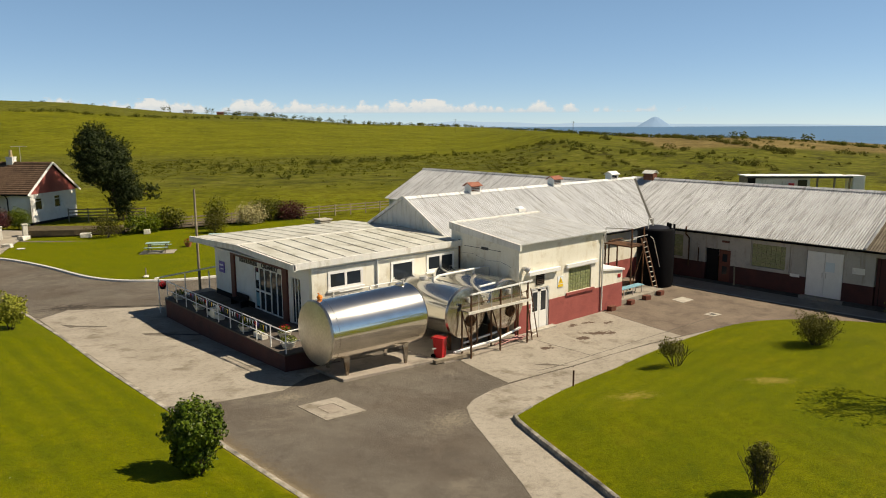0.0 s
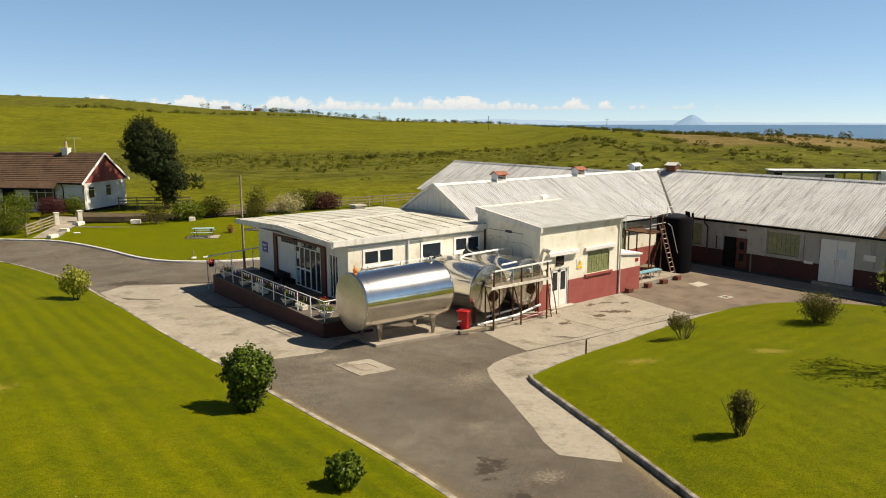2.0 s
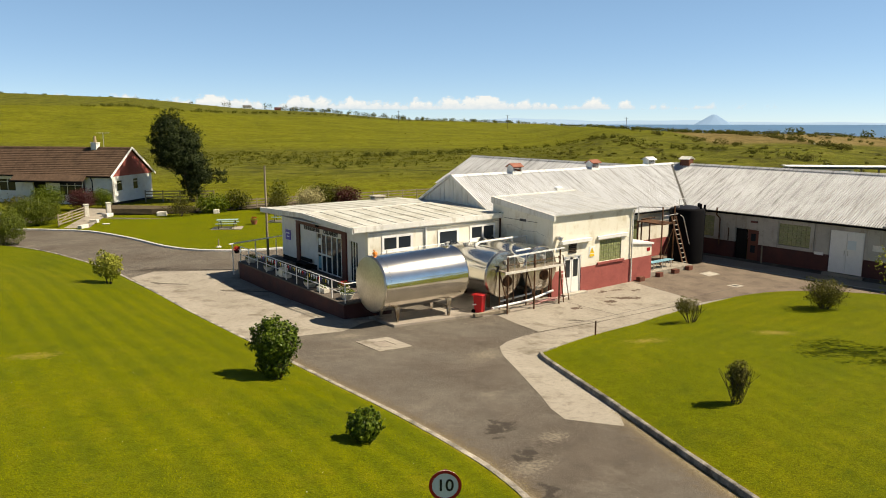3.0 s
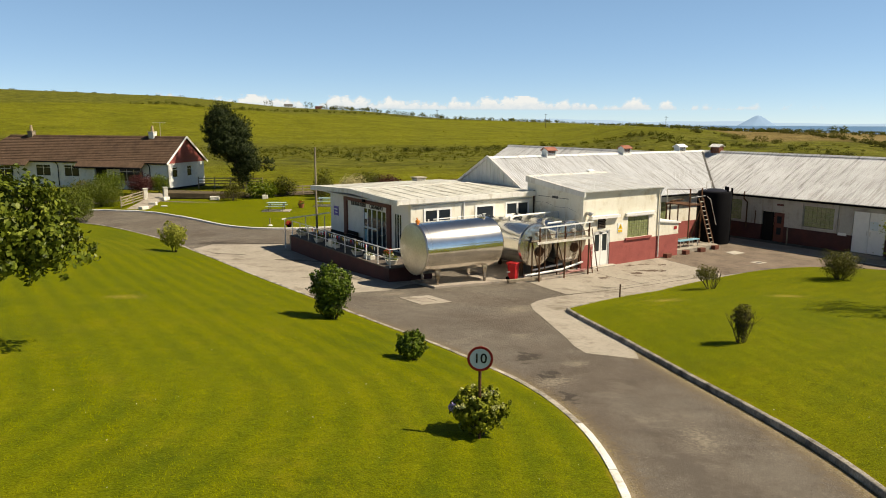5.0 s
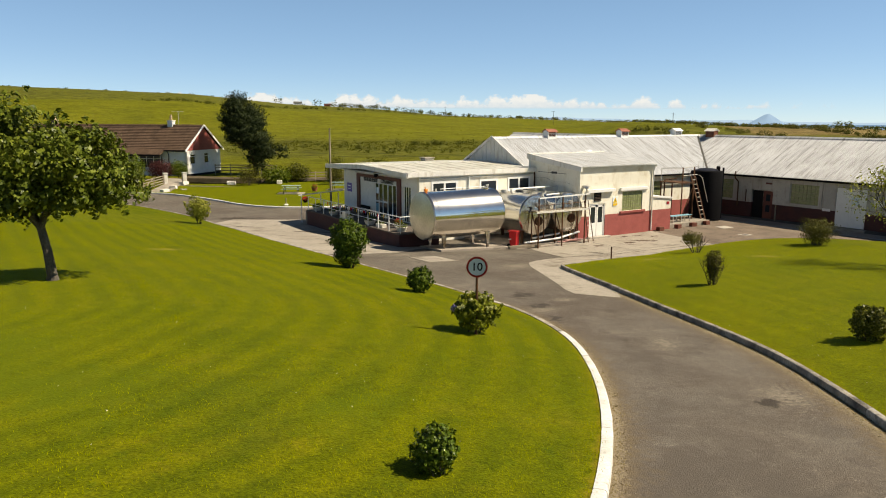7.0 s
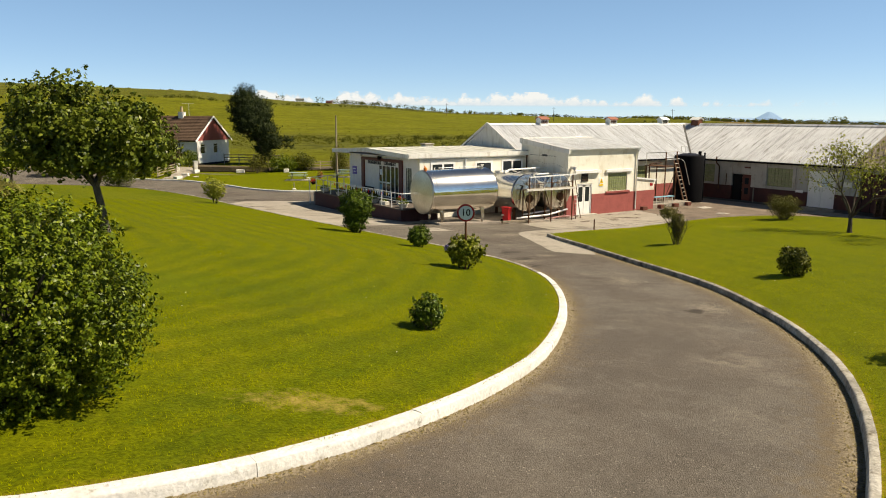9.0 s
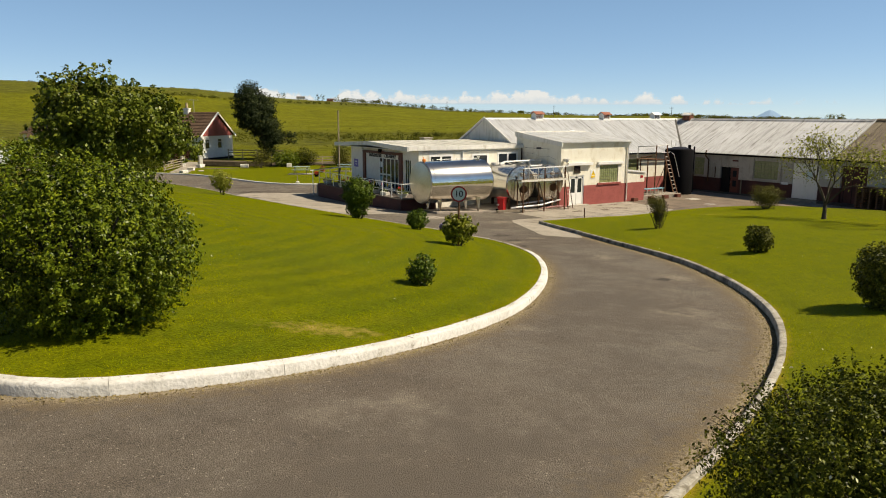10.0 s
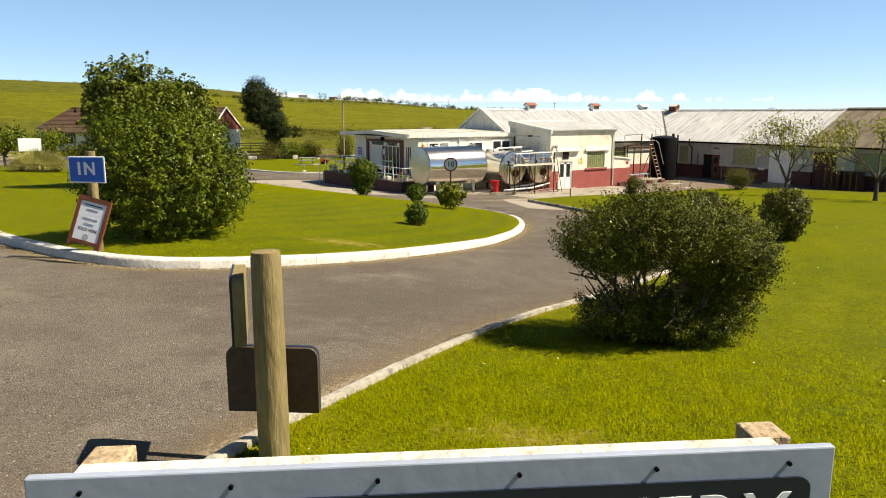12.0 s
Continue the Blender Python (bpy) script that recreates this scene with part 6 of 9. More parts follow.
for x in (-12.3, -10.5, -8.95):
    part("bracket", G().bar((x, TY + 0.35, TZ + TR - 0.06), (x, TY + 0.35, TZ + TR + 0.10), 0.05, 0.05), M["galv"], tank)
part("manway", G().cyl((-9.2, TY, TZ + TR - 0.05), (-9.2, TY, TZ + TR + 0.06), 0.22, n=20), M["steel_old"], tank, smooth=True)
part("valve", G().cyl((-8.95, TY + 0.1, TZ + TR), (-8.95, TY + 0.1, TZ + TR + 0.2), 0.045, n=10).cyl((-9.05, TY + 0.1, TZ + TR + 0.17), (-8.85, TY + 0.1, TZ + TR + 0.17), 0.03, n=8), M["galv"], tank)
part("seam_band", G().lathe((0, TY, TZ), [(TR + 0.002, T1[0] + 0.32), (TR + 0.006, T1[0] + 0.33), (TR + 0.002, T1[0] + 0.34)], 96, "x"), M["steel_old"], tank)
bc = part("cap", G().ball((-13.1, TY + 0.1, TZ + TR + 0.07), (0.12, 0.12, 0.10), 12, 6), M["orange"], tank, "orange cap", smooth=True)
part("stalk", G().tube([(-13.1, TY + 0.1, TZ + TR + 0.14), (-13.15, TY + 0.1, TZ + TR + 0.25), (-13.18, TY + 0.1, TZ + TR + 0.21)], 0.02), M["orange"], bc)
pl = G().box(-12.9, -8.1, -0.62, 1.6, 0, 0.5)
pl.v = [(x, y, base_h(x, y) + (0.12 if z > 0.2 else -0.3)) for x, y, z in pl.v]
solid("tank_plinth", pl, M["concrete_dark"], "low worn concrete plinth under the tanks", "plinth", bevel=0.02)
pl = G().box(-8.0, -2.35, -1.0, 4.7, 0, 0.5)
pl.v = [(x, y, base_h(x, y) + (0.06 if z > 0.2 else -0.3)) for x, y, z in pl.v]
solid("concrete_plinth", pl, M["concrete_dark"], "low concrete base stained with rust under the older tanks", "plinth", bevel=0.02)


def silo(cx, digit):
    r, cz, y0, y1 = 1.20, 1.84, -0.25, 4.2
    t = thing("milk_tank", "older stainless steel milk tank on a rusty frame, numbered " + digit, "tank", (cx, 2, 0.1), group="numbered tanks")
    part("shell", G().lathe((cx, 0, cz), [(r, y0 + 0.03), (r + 0.01, y0 + 0.05), (r, y0 + 0.08), (r, y1 - 0.03)], 72, "y"), M["steel"], t, "polished shell", smooth=True)
    part("end", G().lathe((cx, 0, cz), [(r, y0 + 0.03), (r * 0.96, y0 - 0.05), (r * 0.6, y0 - 0.13), (0.001, y0 - 0.17)], 60, "y"), M["steel_old"], t, "dull dished end", smooth=True)
    part("end", G().lathe((cx, 0, cz), [(r, y1 - 0.03), (r * 0.6, y1 + 0.1), (0.001, y1 + 0.13)], 48, "y"), M["steel_old"], t, smooth=True)
    part("manhole", G().lathe((cx + 0.15, 0, cz - 0.35), [(0.001, y0 - 0.24), (0.26, y0 - 0.24), (0.28, y0 - 0.20), (0.28, y0 - 0.10)], 24, "y"), M["rust"], t, "rusty round manhole", smooth=True)
    part("handwheel", G().tube([(cx + 0.15 + 0.13 * math.cos(a), y0 - 0.28, cz - 0.35 + 0.13 * math.sin(a)) for a in [k * math.pi / 6 for k in range(13)]], 0.018, 6), M["rust"], t)
    part("dial", G().cyl((cx + 0.05, y0 - 0.10, cz + 0.62), (cx + 0.05, y0 - 0.26, cz + 0.62), 0.12, n=16), M["galv"], t)
    part("pipe", G().tube([(cx + 0.40, y0 - 0.05, cz + 0.25), (cx + 0.40, y0 - 0.30, cz + 0.15), (cx + 0.40, y0 - 0.34, 0.5), (cx + 0.40, y0 - 0.1, 0.35)], 0.035), M["rust"], t)
    for x, y in ((cx - 0.6, 0.2), (cx + 0.6, 0.2), (cx - 0.6, 3.6), (cx + 0.6, 3.6)):
        part("leg", G().bar((x, y, 0.05), (x, y, 1.0), 0.14, 0.14), M["rust"], t)
    m = Matrix.Translation((cx - 0.52, y0 - 0.185, cz + 0.36)) @ Matrix.Rotation(radians(90), 4, "X")
    textmesh("number", digit, 0.50, m, M["sign_black"], t, "black painted number", 0.03)
    part("vent_pipe", G().cyl((cx - 0.1, 1.9, cz + r - 0.1), (cx - 0.1, 1.9, cz + r + 0.14), 0.07, n=12), M["galv"], t)
    part("hatch", G().cyl((cx - 0.1, 2.6, cz + r - 0.05), (cx - 0.1, 2.6, cz + r + 0.07), 0.2, n=16), M["galv"], t)
    return t


silo(-6.05, "2")
silo(-3.45, "1")
cp = thing("cross_pipe", "white pipe carried across the tops of the older tanks", "pipe", (-4.4, 1.9, 3.1))
part("pipe", G().tube([(-6.1, 1.95, 3.02), (-5.75, 1.95, 3.18), (-3.1, 1.9, 3.22)], 0.055), M["white_paint"], cp)
part("pipe", G().tube([(-3.1, 1.9, 3.22), (-2.45, 1.88, 3.22), (-2.42, 1.88, 2.6)], 0.03), M["galv"], cp, "thin grey branch into the wall")

sc = thing("access_platform", "rusty tubular access platform with timber walkway before the tanks", "platform", (-4.7, -1.1, 0.1))
for x in (-6.55, -4.72, -2.9):
    part("post", G().cyl((x, -1.15, base_h(x, -1.15) - 0.05), (x, -1.15, 2.95 if x != -4.72 else 2.9), 0.045, n=10), M["rust"], sc)
    part("post", G().cyl((x, -0.55, 0.0), (x, -0.55, 2.15), 0.04, n=10), M["rust"], sc)
part("walkway", G().box(-6.7, -2.75, -1.18, -0.62, 2.12, 2.17), M["wood_grey"], sc, "weathered plank walkway")
part("edge_beam", G().bar((-6.75, -1.2, 2.12), (-2.7, -1.2, 2.10), 0.05, 0.12), M["stone_white"], sc, "pale walkway edge")
part("top_rail", G().bar((-6.6, -1.15, 2.92), (-2.6, -1.15, 2.98), 0.05, 0.07), M["white_paint"], sc, "white top rail")
part("mid_rail", G().cyl((-6.55, -1.15, 2.5), (-2.9, -1.15, 2.52), 0.02, n=8), M["rust"], sc)
for x in (-6.1, -5.3, -4.0, -3.4):
    part("brace", G().cyl((x, -1.15, 2.12), (x, -1.15, 2.92), 0.022, n=8), M["galv"], sc)
part("back_rail", G().cyl((-5.5, -0.55, 3.02), (-4.5, -0.55, 3.05), 0.05, n=8), M["white_paint"], sc)
part("brace", G().cyl((-6.55, -1.15, 0.6), (-6.55, -0.55, 2.0), 0.03, n=8), M["rust"], sc)
part("brace", G().cyl((-4.72, -1.15, 0.6), (-4.72, -0.55, 2.0), 0.03, n=8), M["rust"], sc)
lad = thing("ladder", "steel ladder leaning on the access platform", "ladder", (-2.2, -1.4, 0.1))
for s in (-0.19, 0.19):
    part("stile", G().bar((-2.85 + s * 1.1, -1.15 + s * 0.3, 2.6), (-2.15 + s * 1.6, -0.98 + s * 0.5, 0.0), 0.045, 0.03), M["rust"], lad)
for k in range(9):
    t_ = (k + 0.7) / 9.6
    c = Vector((-2.85, -1.15, 2.6)).lerp(Vector((-2.15, -0.98, 0.0)), t_)
    part("rung", G().cyl(c + Vector((-0.24, -0.07, 0)), c + Vector((0.24, 0.07, 0)), 0.014, n=6), M["galv"], lad)
pp = thing("ground_pipes", "white pipes and pinkish hoses lying before the tanks", "pipes", (-4.8, -0.8, 0.2))
part("pipe", G().tube([(-8.0, -0.2, 0.55), (-7.4, -0.35, 0.55)], 0.035), M["white_paint"], pp)
part("pipe", G().tube([(-7.2, -0.75, 0.35), (-4.6, -0.75, 0.40), (-2.9, -0.7, 0.65)], 0.06), M["white_paint"], pp)
part("pipe", G().tube([(-6.3, -0.35, 0.5), (-4.2, -0.4, 0.62)], 0.05), M["white_paint"], pp)
rng = np.random.default_rng(5)
for k in range(7):
    part("hose", G().tube([(-4.6 + 0.3 * k * 0.6, -0.9 + rng.uniform(-0.1, 0.3), 0.16), (-4.0 + 0.25 * k, -0.75 + rng.uniform(-0.15, 0.2), 0.24), (-3.2 + 0.1 * k, -0.85 + rng.uniform(-0.1, 0.2), 0.16)], 0.03, 6), M["pipe_pink"], pp)
part("upright", G().cyl((-2.75, -0.3, 0.1), (-2.75, -0.3, 1.9), 0.07, n=10), M["red_wall"], pp, "dark red upright pipe")

wb = thing("wheelie_bin", "red plastic wheelie bin beside the tanks", "bin", (-7.6, -0.35, 0.18))
m = pose(-7.62, -0.28, base_h(-7.6, -0.3) + 0.06, 0, 0, 20) @ Matrix.Diagonal((0.76, 0.76, 0.9, 1))
g = G().add([m @ Vector(p) for p in ((-0.22, -0.25, 0), (0.22, -0.25, 0), (0.22, 0.25, 0), (-0.22, 0.25, 0), (-0.28, -0.34, 0.98), (0.28, -0.34, 0.98), (0.28, 0.34, 0.98), (-0.28, 0.34, 0.98))], [(3, 2, 1, 0), (4, 5, 6, 7), (0, 1, 5, 4), (1, 2, 6, 5), (2, 3, 7, 6), (3, 0, 4, 7)])
part("body", g, M["red_plastic"], wb, bevel=0.03)
part("lid", G().box(-0.31, 0.31, -0.38, 0.38, 1.0, 1.07, m), M["red_plastic"], wb, bevel=0.02)
part("handle", G().cyl(m @ Vector((-0.28, 0.42, 1.0)), m @ Vector((0.28, 0.42, 1.0)), 0.025), M["red_plastic"], wb)
for s in (-1, 1):
    part("wheel", G().cyl(m @ Vector((s * 0.22, 0.3, 0.1)), m @ Vector((s * 0.3, 0.3, 0.1)), 0.11, n=16), M["black"], wb)
solid("kerb_board", G().bar((-8.4, -0.8, 0.20), (-6.3, -1.0, 0.17), 0.22, 0.14), M["wood_grey"], "weathered timber sleeper on the ground", "timber")

# black tank in the corner
bt = thing("storage_tank", "tall dark plastic storage tank with fittings on its lid", "tank", (12.0, 1.7, 0))
part("shell", G().lathe((12.5, 1.9, 0), [(1.15, 0.05), (1.15, 3.58), (1.11, 3.66), (0.9, 3.72)], 48), M["black"], bt, "black plastic shell", smooth=True)
part("lid", G().lathe((12.5, 1.9, 0), [(0.9, 3.72), (0.5, 3.84), (0.001, 3.87)], 48), M["blueblack"], bt, "dark blue domed lid", smooth=True)
for x, y in ((12.7, 1.0), (12.95, 1.2), (13.1, 1.45)):
    part("fitting", G().cyl((x, y, 3.62), (x, y, 4.02), 0.07, n=10), M["black"], bt)
part("overflow", G().cyl((13.55, 1.25, 0.1), (13.55, 1.25, 3.9), 0.07, n=10), M["black"], bt)
fr = thing("tank_gantry", "rusty steel gantry with a small platform beside the dark tank", "gantry", (9.8, 2.4, 0))
for x, y in ((9.0, 1.3), (9.0, 3.2), (10.25, 1.3), (10.25, 3.2)):
    part("post", G().bar((x, y, 0), (x, y, 4.05 if y < 2 else 2.9), 0.07, 0.07), M["rust"], fr)
part("platform", G().box(8.95, 10.35, 1.25, 3.3, 2.88, 2.95), M["rust"], fr)
part("rail", G().tube([(9.0, 1.3, 4.02), (10.6, 1.3, 4.1)], 0.03).tube([(9.0, 1.3, 4.02), (9.0, 3.2, 3.9), (9.0, 3.2, 2.9)], 0.03), M["galv"], fr)
part("rail", G().tube([(9.0, 1.3, 3.45), (10.6, 1.3, 3.5)], 0.025), M["galv"], fr)
part("hoop", G().tube([(10.7, 1.3, 3.9), (10.7, 1.3, 4.45), (11.5, 1.5, 4.45), (11.5, 1.5, 3.95)], 0.025), M["galv"], fr)
part("pipe", G().tube([(9.5, 3.3, 0.1), (9.5, 3.3, 3.0), (10.5, 3.0, 3.1)], 0.05), M["rust"], fr)
part("brace", G().tube([(9.0, 1.3, 0.3), (10.25, 1.3, 2.7)], 0.03), M["rust"], fr)
lad = thing("ladder", "brown wooden ladder leaning on the gantry by the dark tank", "ladder", (11.1, 0.85, 0))
for s in (-0.22, 0.22):
    part("stile", G().bar((9.9 + s, 1.1, 3.4), (11.1 + s, 0.85, 0.05), 0.05, 0.08), M["pallet"], lad)
for k in range(10):
    c = Vector((9.9, 1.1, 3.4)).lerp(Vector((11.1, 0.85, 0.05)), (k + 0.8) / 10.6)
    part("rung", G().cyl(c + Vector((-0.22, 0, 0)), c + Vector((0.22, 0, 0)), 0.022, n=6), M["stone_white"], lad)
hl = thing("handrail", "thin grey handrail beside the ladder", "railing", (11.6, 0.2, 0))
part("rail", G().tube([(10.3, 0.9, 3.5), (10.6, 0.85, 3.3), (11.25, 0.75, 1.5)], 0.022), M["galv"], hl)
bs = thing("bench", "pale blue slatted bench on metal legs against the yard plinth", "bench", (8.0, 0.6, 0.25))
for k in range(3):
    part("slat", G().box(7.0, 9.2, 0.45 + k * 0.16, 0.59 + k * 0.16, 0.72, 0.76), M["blue_paint"], bs)
for x in (7.2, 8.1, 9.0):
    part("leg", G().bar((x, 0.48, 0.28), (x, 0.48, 0.72), 0.05, 0.05), M["galv"], bs)
    part("leg", G().bar((x, 0.9, 0.28), (x, 0.9, 0.72), 0.05, 0.05), M["galv"], bs)
solid("yard_plinth", G().box(6.4, 10.8, 0.15, 1.6, -0.2, 0.28), M["concrete"], "pale concrete plinth beside the store", "plinth", bevel=0.02)
brick0 = thing("brick_block", "loose red brick block standing on the yard", "block", (5.0, -0.25, 0), group="brick blocks along the plinth")
part("body", G().box(4.80, 5.26, -0.40, -0.10, 0.0, 0.27), M["brick_red"], brick0, bevel=0.01)
for x, y, a in ((6.95, -0.15, 8), (8.6, -0.12, -6), (10.2, -0.02, 4)):
    b2_ = copy_thing(brick0, pose(x, y, 0, 0, 0, a))


def pallets(x, y, n, lean=0):
    p = thing("pallet_stack", "stack of brown wooden pallets against the range", "pallets", (x, y, 0.1), group="pallet stacks")
    for k in range(n):
        z = 0.12 + k * 0.15
        for s in (-0.45, 0, 0.45):
            part("block_row", G().box(x - 0.5, x + 0.5, y + s - 0.05, y + s + 0.05, z, z + 0.09), M["pallet"], p)
        for s in range(5):
            part("slat", G().box(x - 0.5 + s * 0.22, x - 0.38 + s * 0.22, y - 0.55, y + 0.55, z + 0.09, z + 0.115), M["pallet"], p)


pallets(15.0, -12.1, 10)
pallets(15.0, -13.5, 10)
pallets(15.1, -16.4, 5)
pallets(15.1, -17.7, 7)

# pole, stakes
solid("flag_pole", G().cyl((-11.42, 16.56, 0.0), (-11.42, 16.56, 6.7), 0.085, 0.055, 12), M["wood_grey"], "tall bare grey timber pole beside the terrace", "pole", smooth=True)
zp = right_h(-6.55, -6.9)
solid("marker_post", G().cyl((-6.55, -6.85, zp - 0.2), (-6.55, -6.85, zp + 0.62), 0.035, n=8), M["rust"], "short dark marker post at the lawn's edge", "post")
st = thing("lawn_stake", "small weathered stake in a stone base on the lawn", "stake", (-11.3, 26, 0.1))
part("stake", G().cyl((-11.3, 26, 0.1), (-11.3, 26, 0.75), 0.04, n=6), M["wood_grey"], st)
part("base", G().ball((-11.3, 26, 0.14), (0.22, 0.18, 0.12), 8, 4), M["stone_white"], st)

# planters on the terrace
def planter(x, y, z, w, kind, seed):
    p = thing("planter", "pale stone planter with flowers on the terrace" if kind else "pale stone trough with green plants on the terrace", "planter", (x, y, z), group="terrace planters")
    part("bowl", G().lathe((x, y, z), [(0.001, 0.0), (w * 0.7, 0.0), (w * 0.78, 0.06), (w, 0.22), (w * 1.06, 0.26), (w * 0.9, 0.26), (w * 0.8, 0.2), (0.001, 0.2)], 18), M["stone_white"], p, smooth=True)
    foliage("plant", [((x, y, z + 0.34), (w, w, 0.16))], 300, 0.08, M["leaf_mid"], p, seed)
    if kind:
        foliage("flowers", [((x, y, z + 0.42), (w * 0.8, w * 0.8, 0.16))], 90, 0.07, M["flower_red"], p, seed + 1)
    return p


planter(-13.4, 14.5, 1.04, 0.36, 0, 30)
planter(-13.5, 11.6, 1.04, 0.34, 1, 32)
planter(-13.5, 6.4, 1.04, 0.36, 0, 34)
planter(-13.3, 2.9, 1.04, 0.34, 0, 36)
planter(-12.7, 4.3, 1.04, 0.3, 1, 38)
hb = thing("hanging_basket", "red geraniums hung at the terrace corner", "flowers", (-13.9, 15.1, 1.8))
part("pot", G().lathe((-14.0, 15.25, 1.55), [(0.001, 0), (0.12, 0.0), (0.18, 0.2), (0.16, 0.2)], 14), M["black"], hb)
foliage("flowers", [((-14.0, 15.25, 1.82), (0.22, 0.22, 0.18))], 220, 0.08, M["flower_red"], hb, 40)
for y, w in ((9.9, 0.5), (9.2, 0.7), (4.9, 0.8)):
    tr = thing("trough", "low pale trough at the terrace rail", "planter", (-13.55, y, 1.04), group="terrace troughs")
    part("box", G().box(-13.7, -13.4, y - w / 2, y + w / 2, 1.04, 1.26), M["stone_white"], tr, bevel=0.015)
    foliage("plant", [((-13.55, y, 1.32), (0.12, w / 2, 0.1))], 120, 0.07, M["leaf_mid"], tr, int(y * 10))
solid("box_crate", G().box(-13.75, -13.4, 9.3, 9.75, 1.04, 1.52), M["cream"], "small cream board leaning on the rail", "board")
bn = thing("terrace_bench", "dark bench against the shop wall", "bench", (-11.7, 11, 1.04))
part("seat", G().box(-11.85, -11.45, 10.3, 11.6, 1.32, 1.38), M["dark"], bn)
part("back", G().box(-11.5, -11.42, 10.3, 11.6, 1.42, 1.62), M["dark"], bn)
part("end", G().box(-11.85, -11.45, 10.35, 10.42, 1.04, 1.32), M["dark"], bn)
part("end", G().box(-11.85, -11.45, 11.48, 11.55, 1.04, 1.32), M["dark"], bn)


# ---- signs by the drive ----
def facing(x, y, z, deg):
    """A frame whose x runs along a sign, z up, and -y out of its face, turned by deg."""
    return pose(x, y, z, 0, 0, deg)


zs_ = left_h(-23.6, -18.5)
s10 = thing("speed_sign", "round white speed sign with a red rim on a thin post", "road sign", (-23.6, -18.5, zs_))
m = facing(-23.55, -18.5, 3.80, -36)
part("post", G().cyl((-23.55, -18.5, zs_ - 0.2), (-23.55, -18.5, 4.05), 0.032, n=10), M["rust"], s10, "thin dark post")
disc = part("plate", G().cyl(m @ Vector((0, -0.03, 0)), m @ Vector((0, -0.045, 0)), 0.255, n=40), M["sign_cyan"], s10, "pale round plate")
ringv = G()
for k in range(48):
    a, b = 2 * math.pi * k / 48, 2 * math.pi * (k + 1) / 48
    ringv.add([m @ Vector((r * math.cos(t), d, r * math.sin(t))) for d in (-0.046, -0.052) for t in (a, b) for r in (0.21, 0.26)], [(0, 1, 3, 2), (4, 6, 7, 5), (0, 4, 5, 1), (2, 3, 7, 6), (1, 5, 7, 3), (0, 2, 6, 4)])
part("rim", ringv, M["sign_red"], disc, "dark red rim")
textmesh("digits", "10", 0.28, m @ Matrix.Translation((0.0, -0.052, 0.0)) @ Matrix.Rotation(radians(90), 4, "X"), M["sign_black"], disc, "black digits", 0.003, bold=0.004)

zi = left_h(-36.9, -27.3)
si = thing("in_sign", "blue entrance sign on a round timber post", "road sign", (-36.95, -27.5, zi))
m = facing(-37.01, -27.66, 4.72, -43)
part("post", G().cyl((-36.93, -27.48, zi - 0.2), (-36.93, -27.48, 5.02), 0.085, 0.08, 14), M["post_wood"], si, "round timber post", smooth=True)
pl_ = part("plate", G().box(-0.34, 0.34, -0.03, -0.01, -0.225, 0.225, m), M["sign_white"], si, "white-edged plate", bevel=0.01)
face = part("face", G().box(-0.315, 0.315, -0.036, -0.031, -0.20, 0.20, m), M["sign_blue"], pl_, "blue face")
textmesh("letters", "IN", 0.29, m @ Matrix.Translation((0.0, -0.036, 0.01)) @ Matrix.Rotation(radians(90), 4, "X"), M["sign_white"], pl_, "white letters", 0.003, bold=0.010, space=1.3)

ab = thing("a_board", "brown framed notice board leaning by the kerb", "notice board", (-37.15, -28.1, 3.25))
m = pose(-37.22, -27.9, 3.44, 0, 0, -43) @ pose(0, 0, 0, -14, 13, 0) @ Matrix.Scale(0.9, 4)
part("panel", G().box(-0.27, 0.27, -0.01, 0.01, 0.12, 0.86, m), M["sign_white"], ab, "white poster")
for a in ((-0.33, -0.26, 0.0, 0.95), (0.26, 0.33, 0.0, 0.95), (-0.26, 0.26, 0.86, 0.95), (-0.26, 0.26, 0.06, 0.13)):
    part("frame", G().box(a[0], a[1], -0.025, 0.025, a[2], a[3], m), M["brown_frame"], ab)
for k, (w, z) in enumerate(((0.36, 0.80), (0.22, 0.72), (0.3, 0.55), (0.20, 0.45))):
    part("word_bar", G().box(-w / 2, w / 2, -0.016, -0.0105, z - 0.010, z + 0.010, m), M["sign_navy"] if k == 0 else M["galv"], ab)
textmesh("letters", "SOLD HERE", 0.078, m @ Matrix.Translation((0, -0.012, 0.34)) @ Matrix.Rotation(radians(90), 4, "X"), M["rust"], ab, "small brown letters", 0.001)
part("roundel", G().cyl(m @ Vector((0, -0.011, 0.2)), m @ Vector((0, -0.015, 0.2)), 0.05, n=20), M["galv"], ab)

zl = right_h(-37.2, -37.2)
lp = thing("sign_post", "round weathered timber post with two brown boards seen from behind", "sign post", (-37.2, -37.3, zl))
rng = np.random.default_rng(8)
prof = [(0.096, zl - 0.3), (0.097, zl + 0.3), (0.094, zl + 0.7), (0.090, 4.80), (0.084, 4.84), (0.001, 4.845)]
part("post", G().lathe((-37.22, -37.08, 0), prof, 28), M["post_wood"], lp, "round timber post", smooth=True)
m = facing(-37.16, -36.94, 4.03, -37)


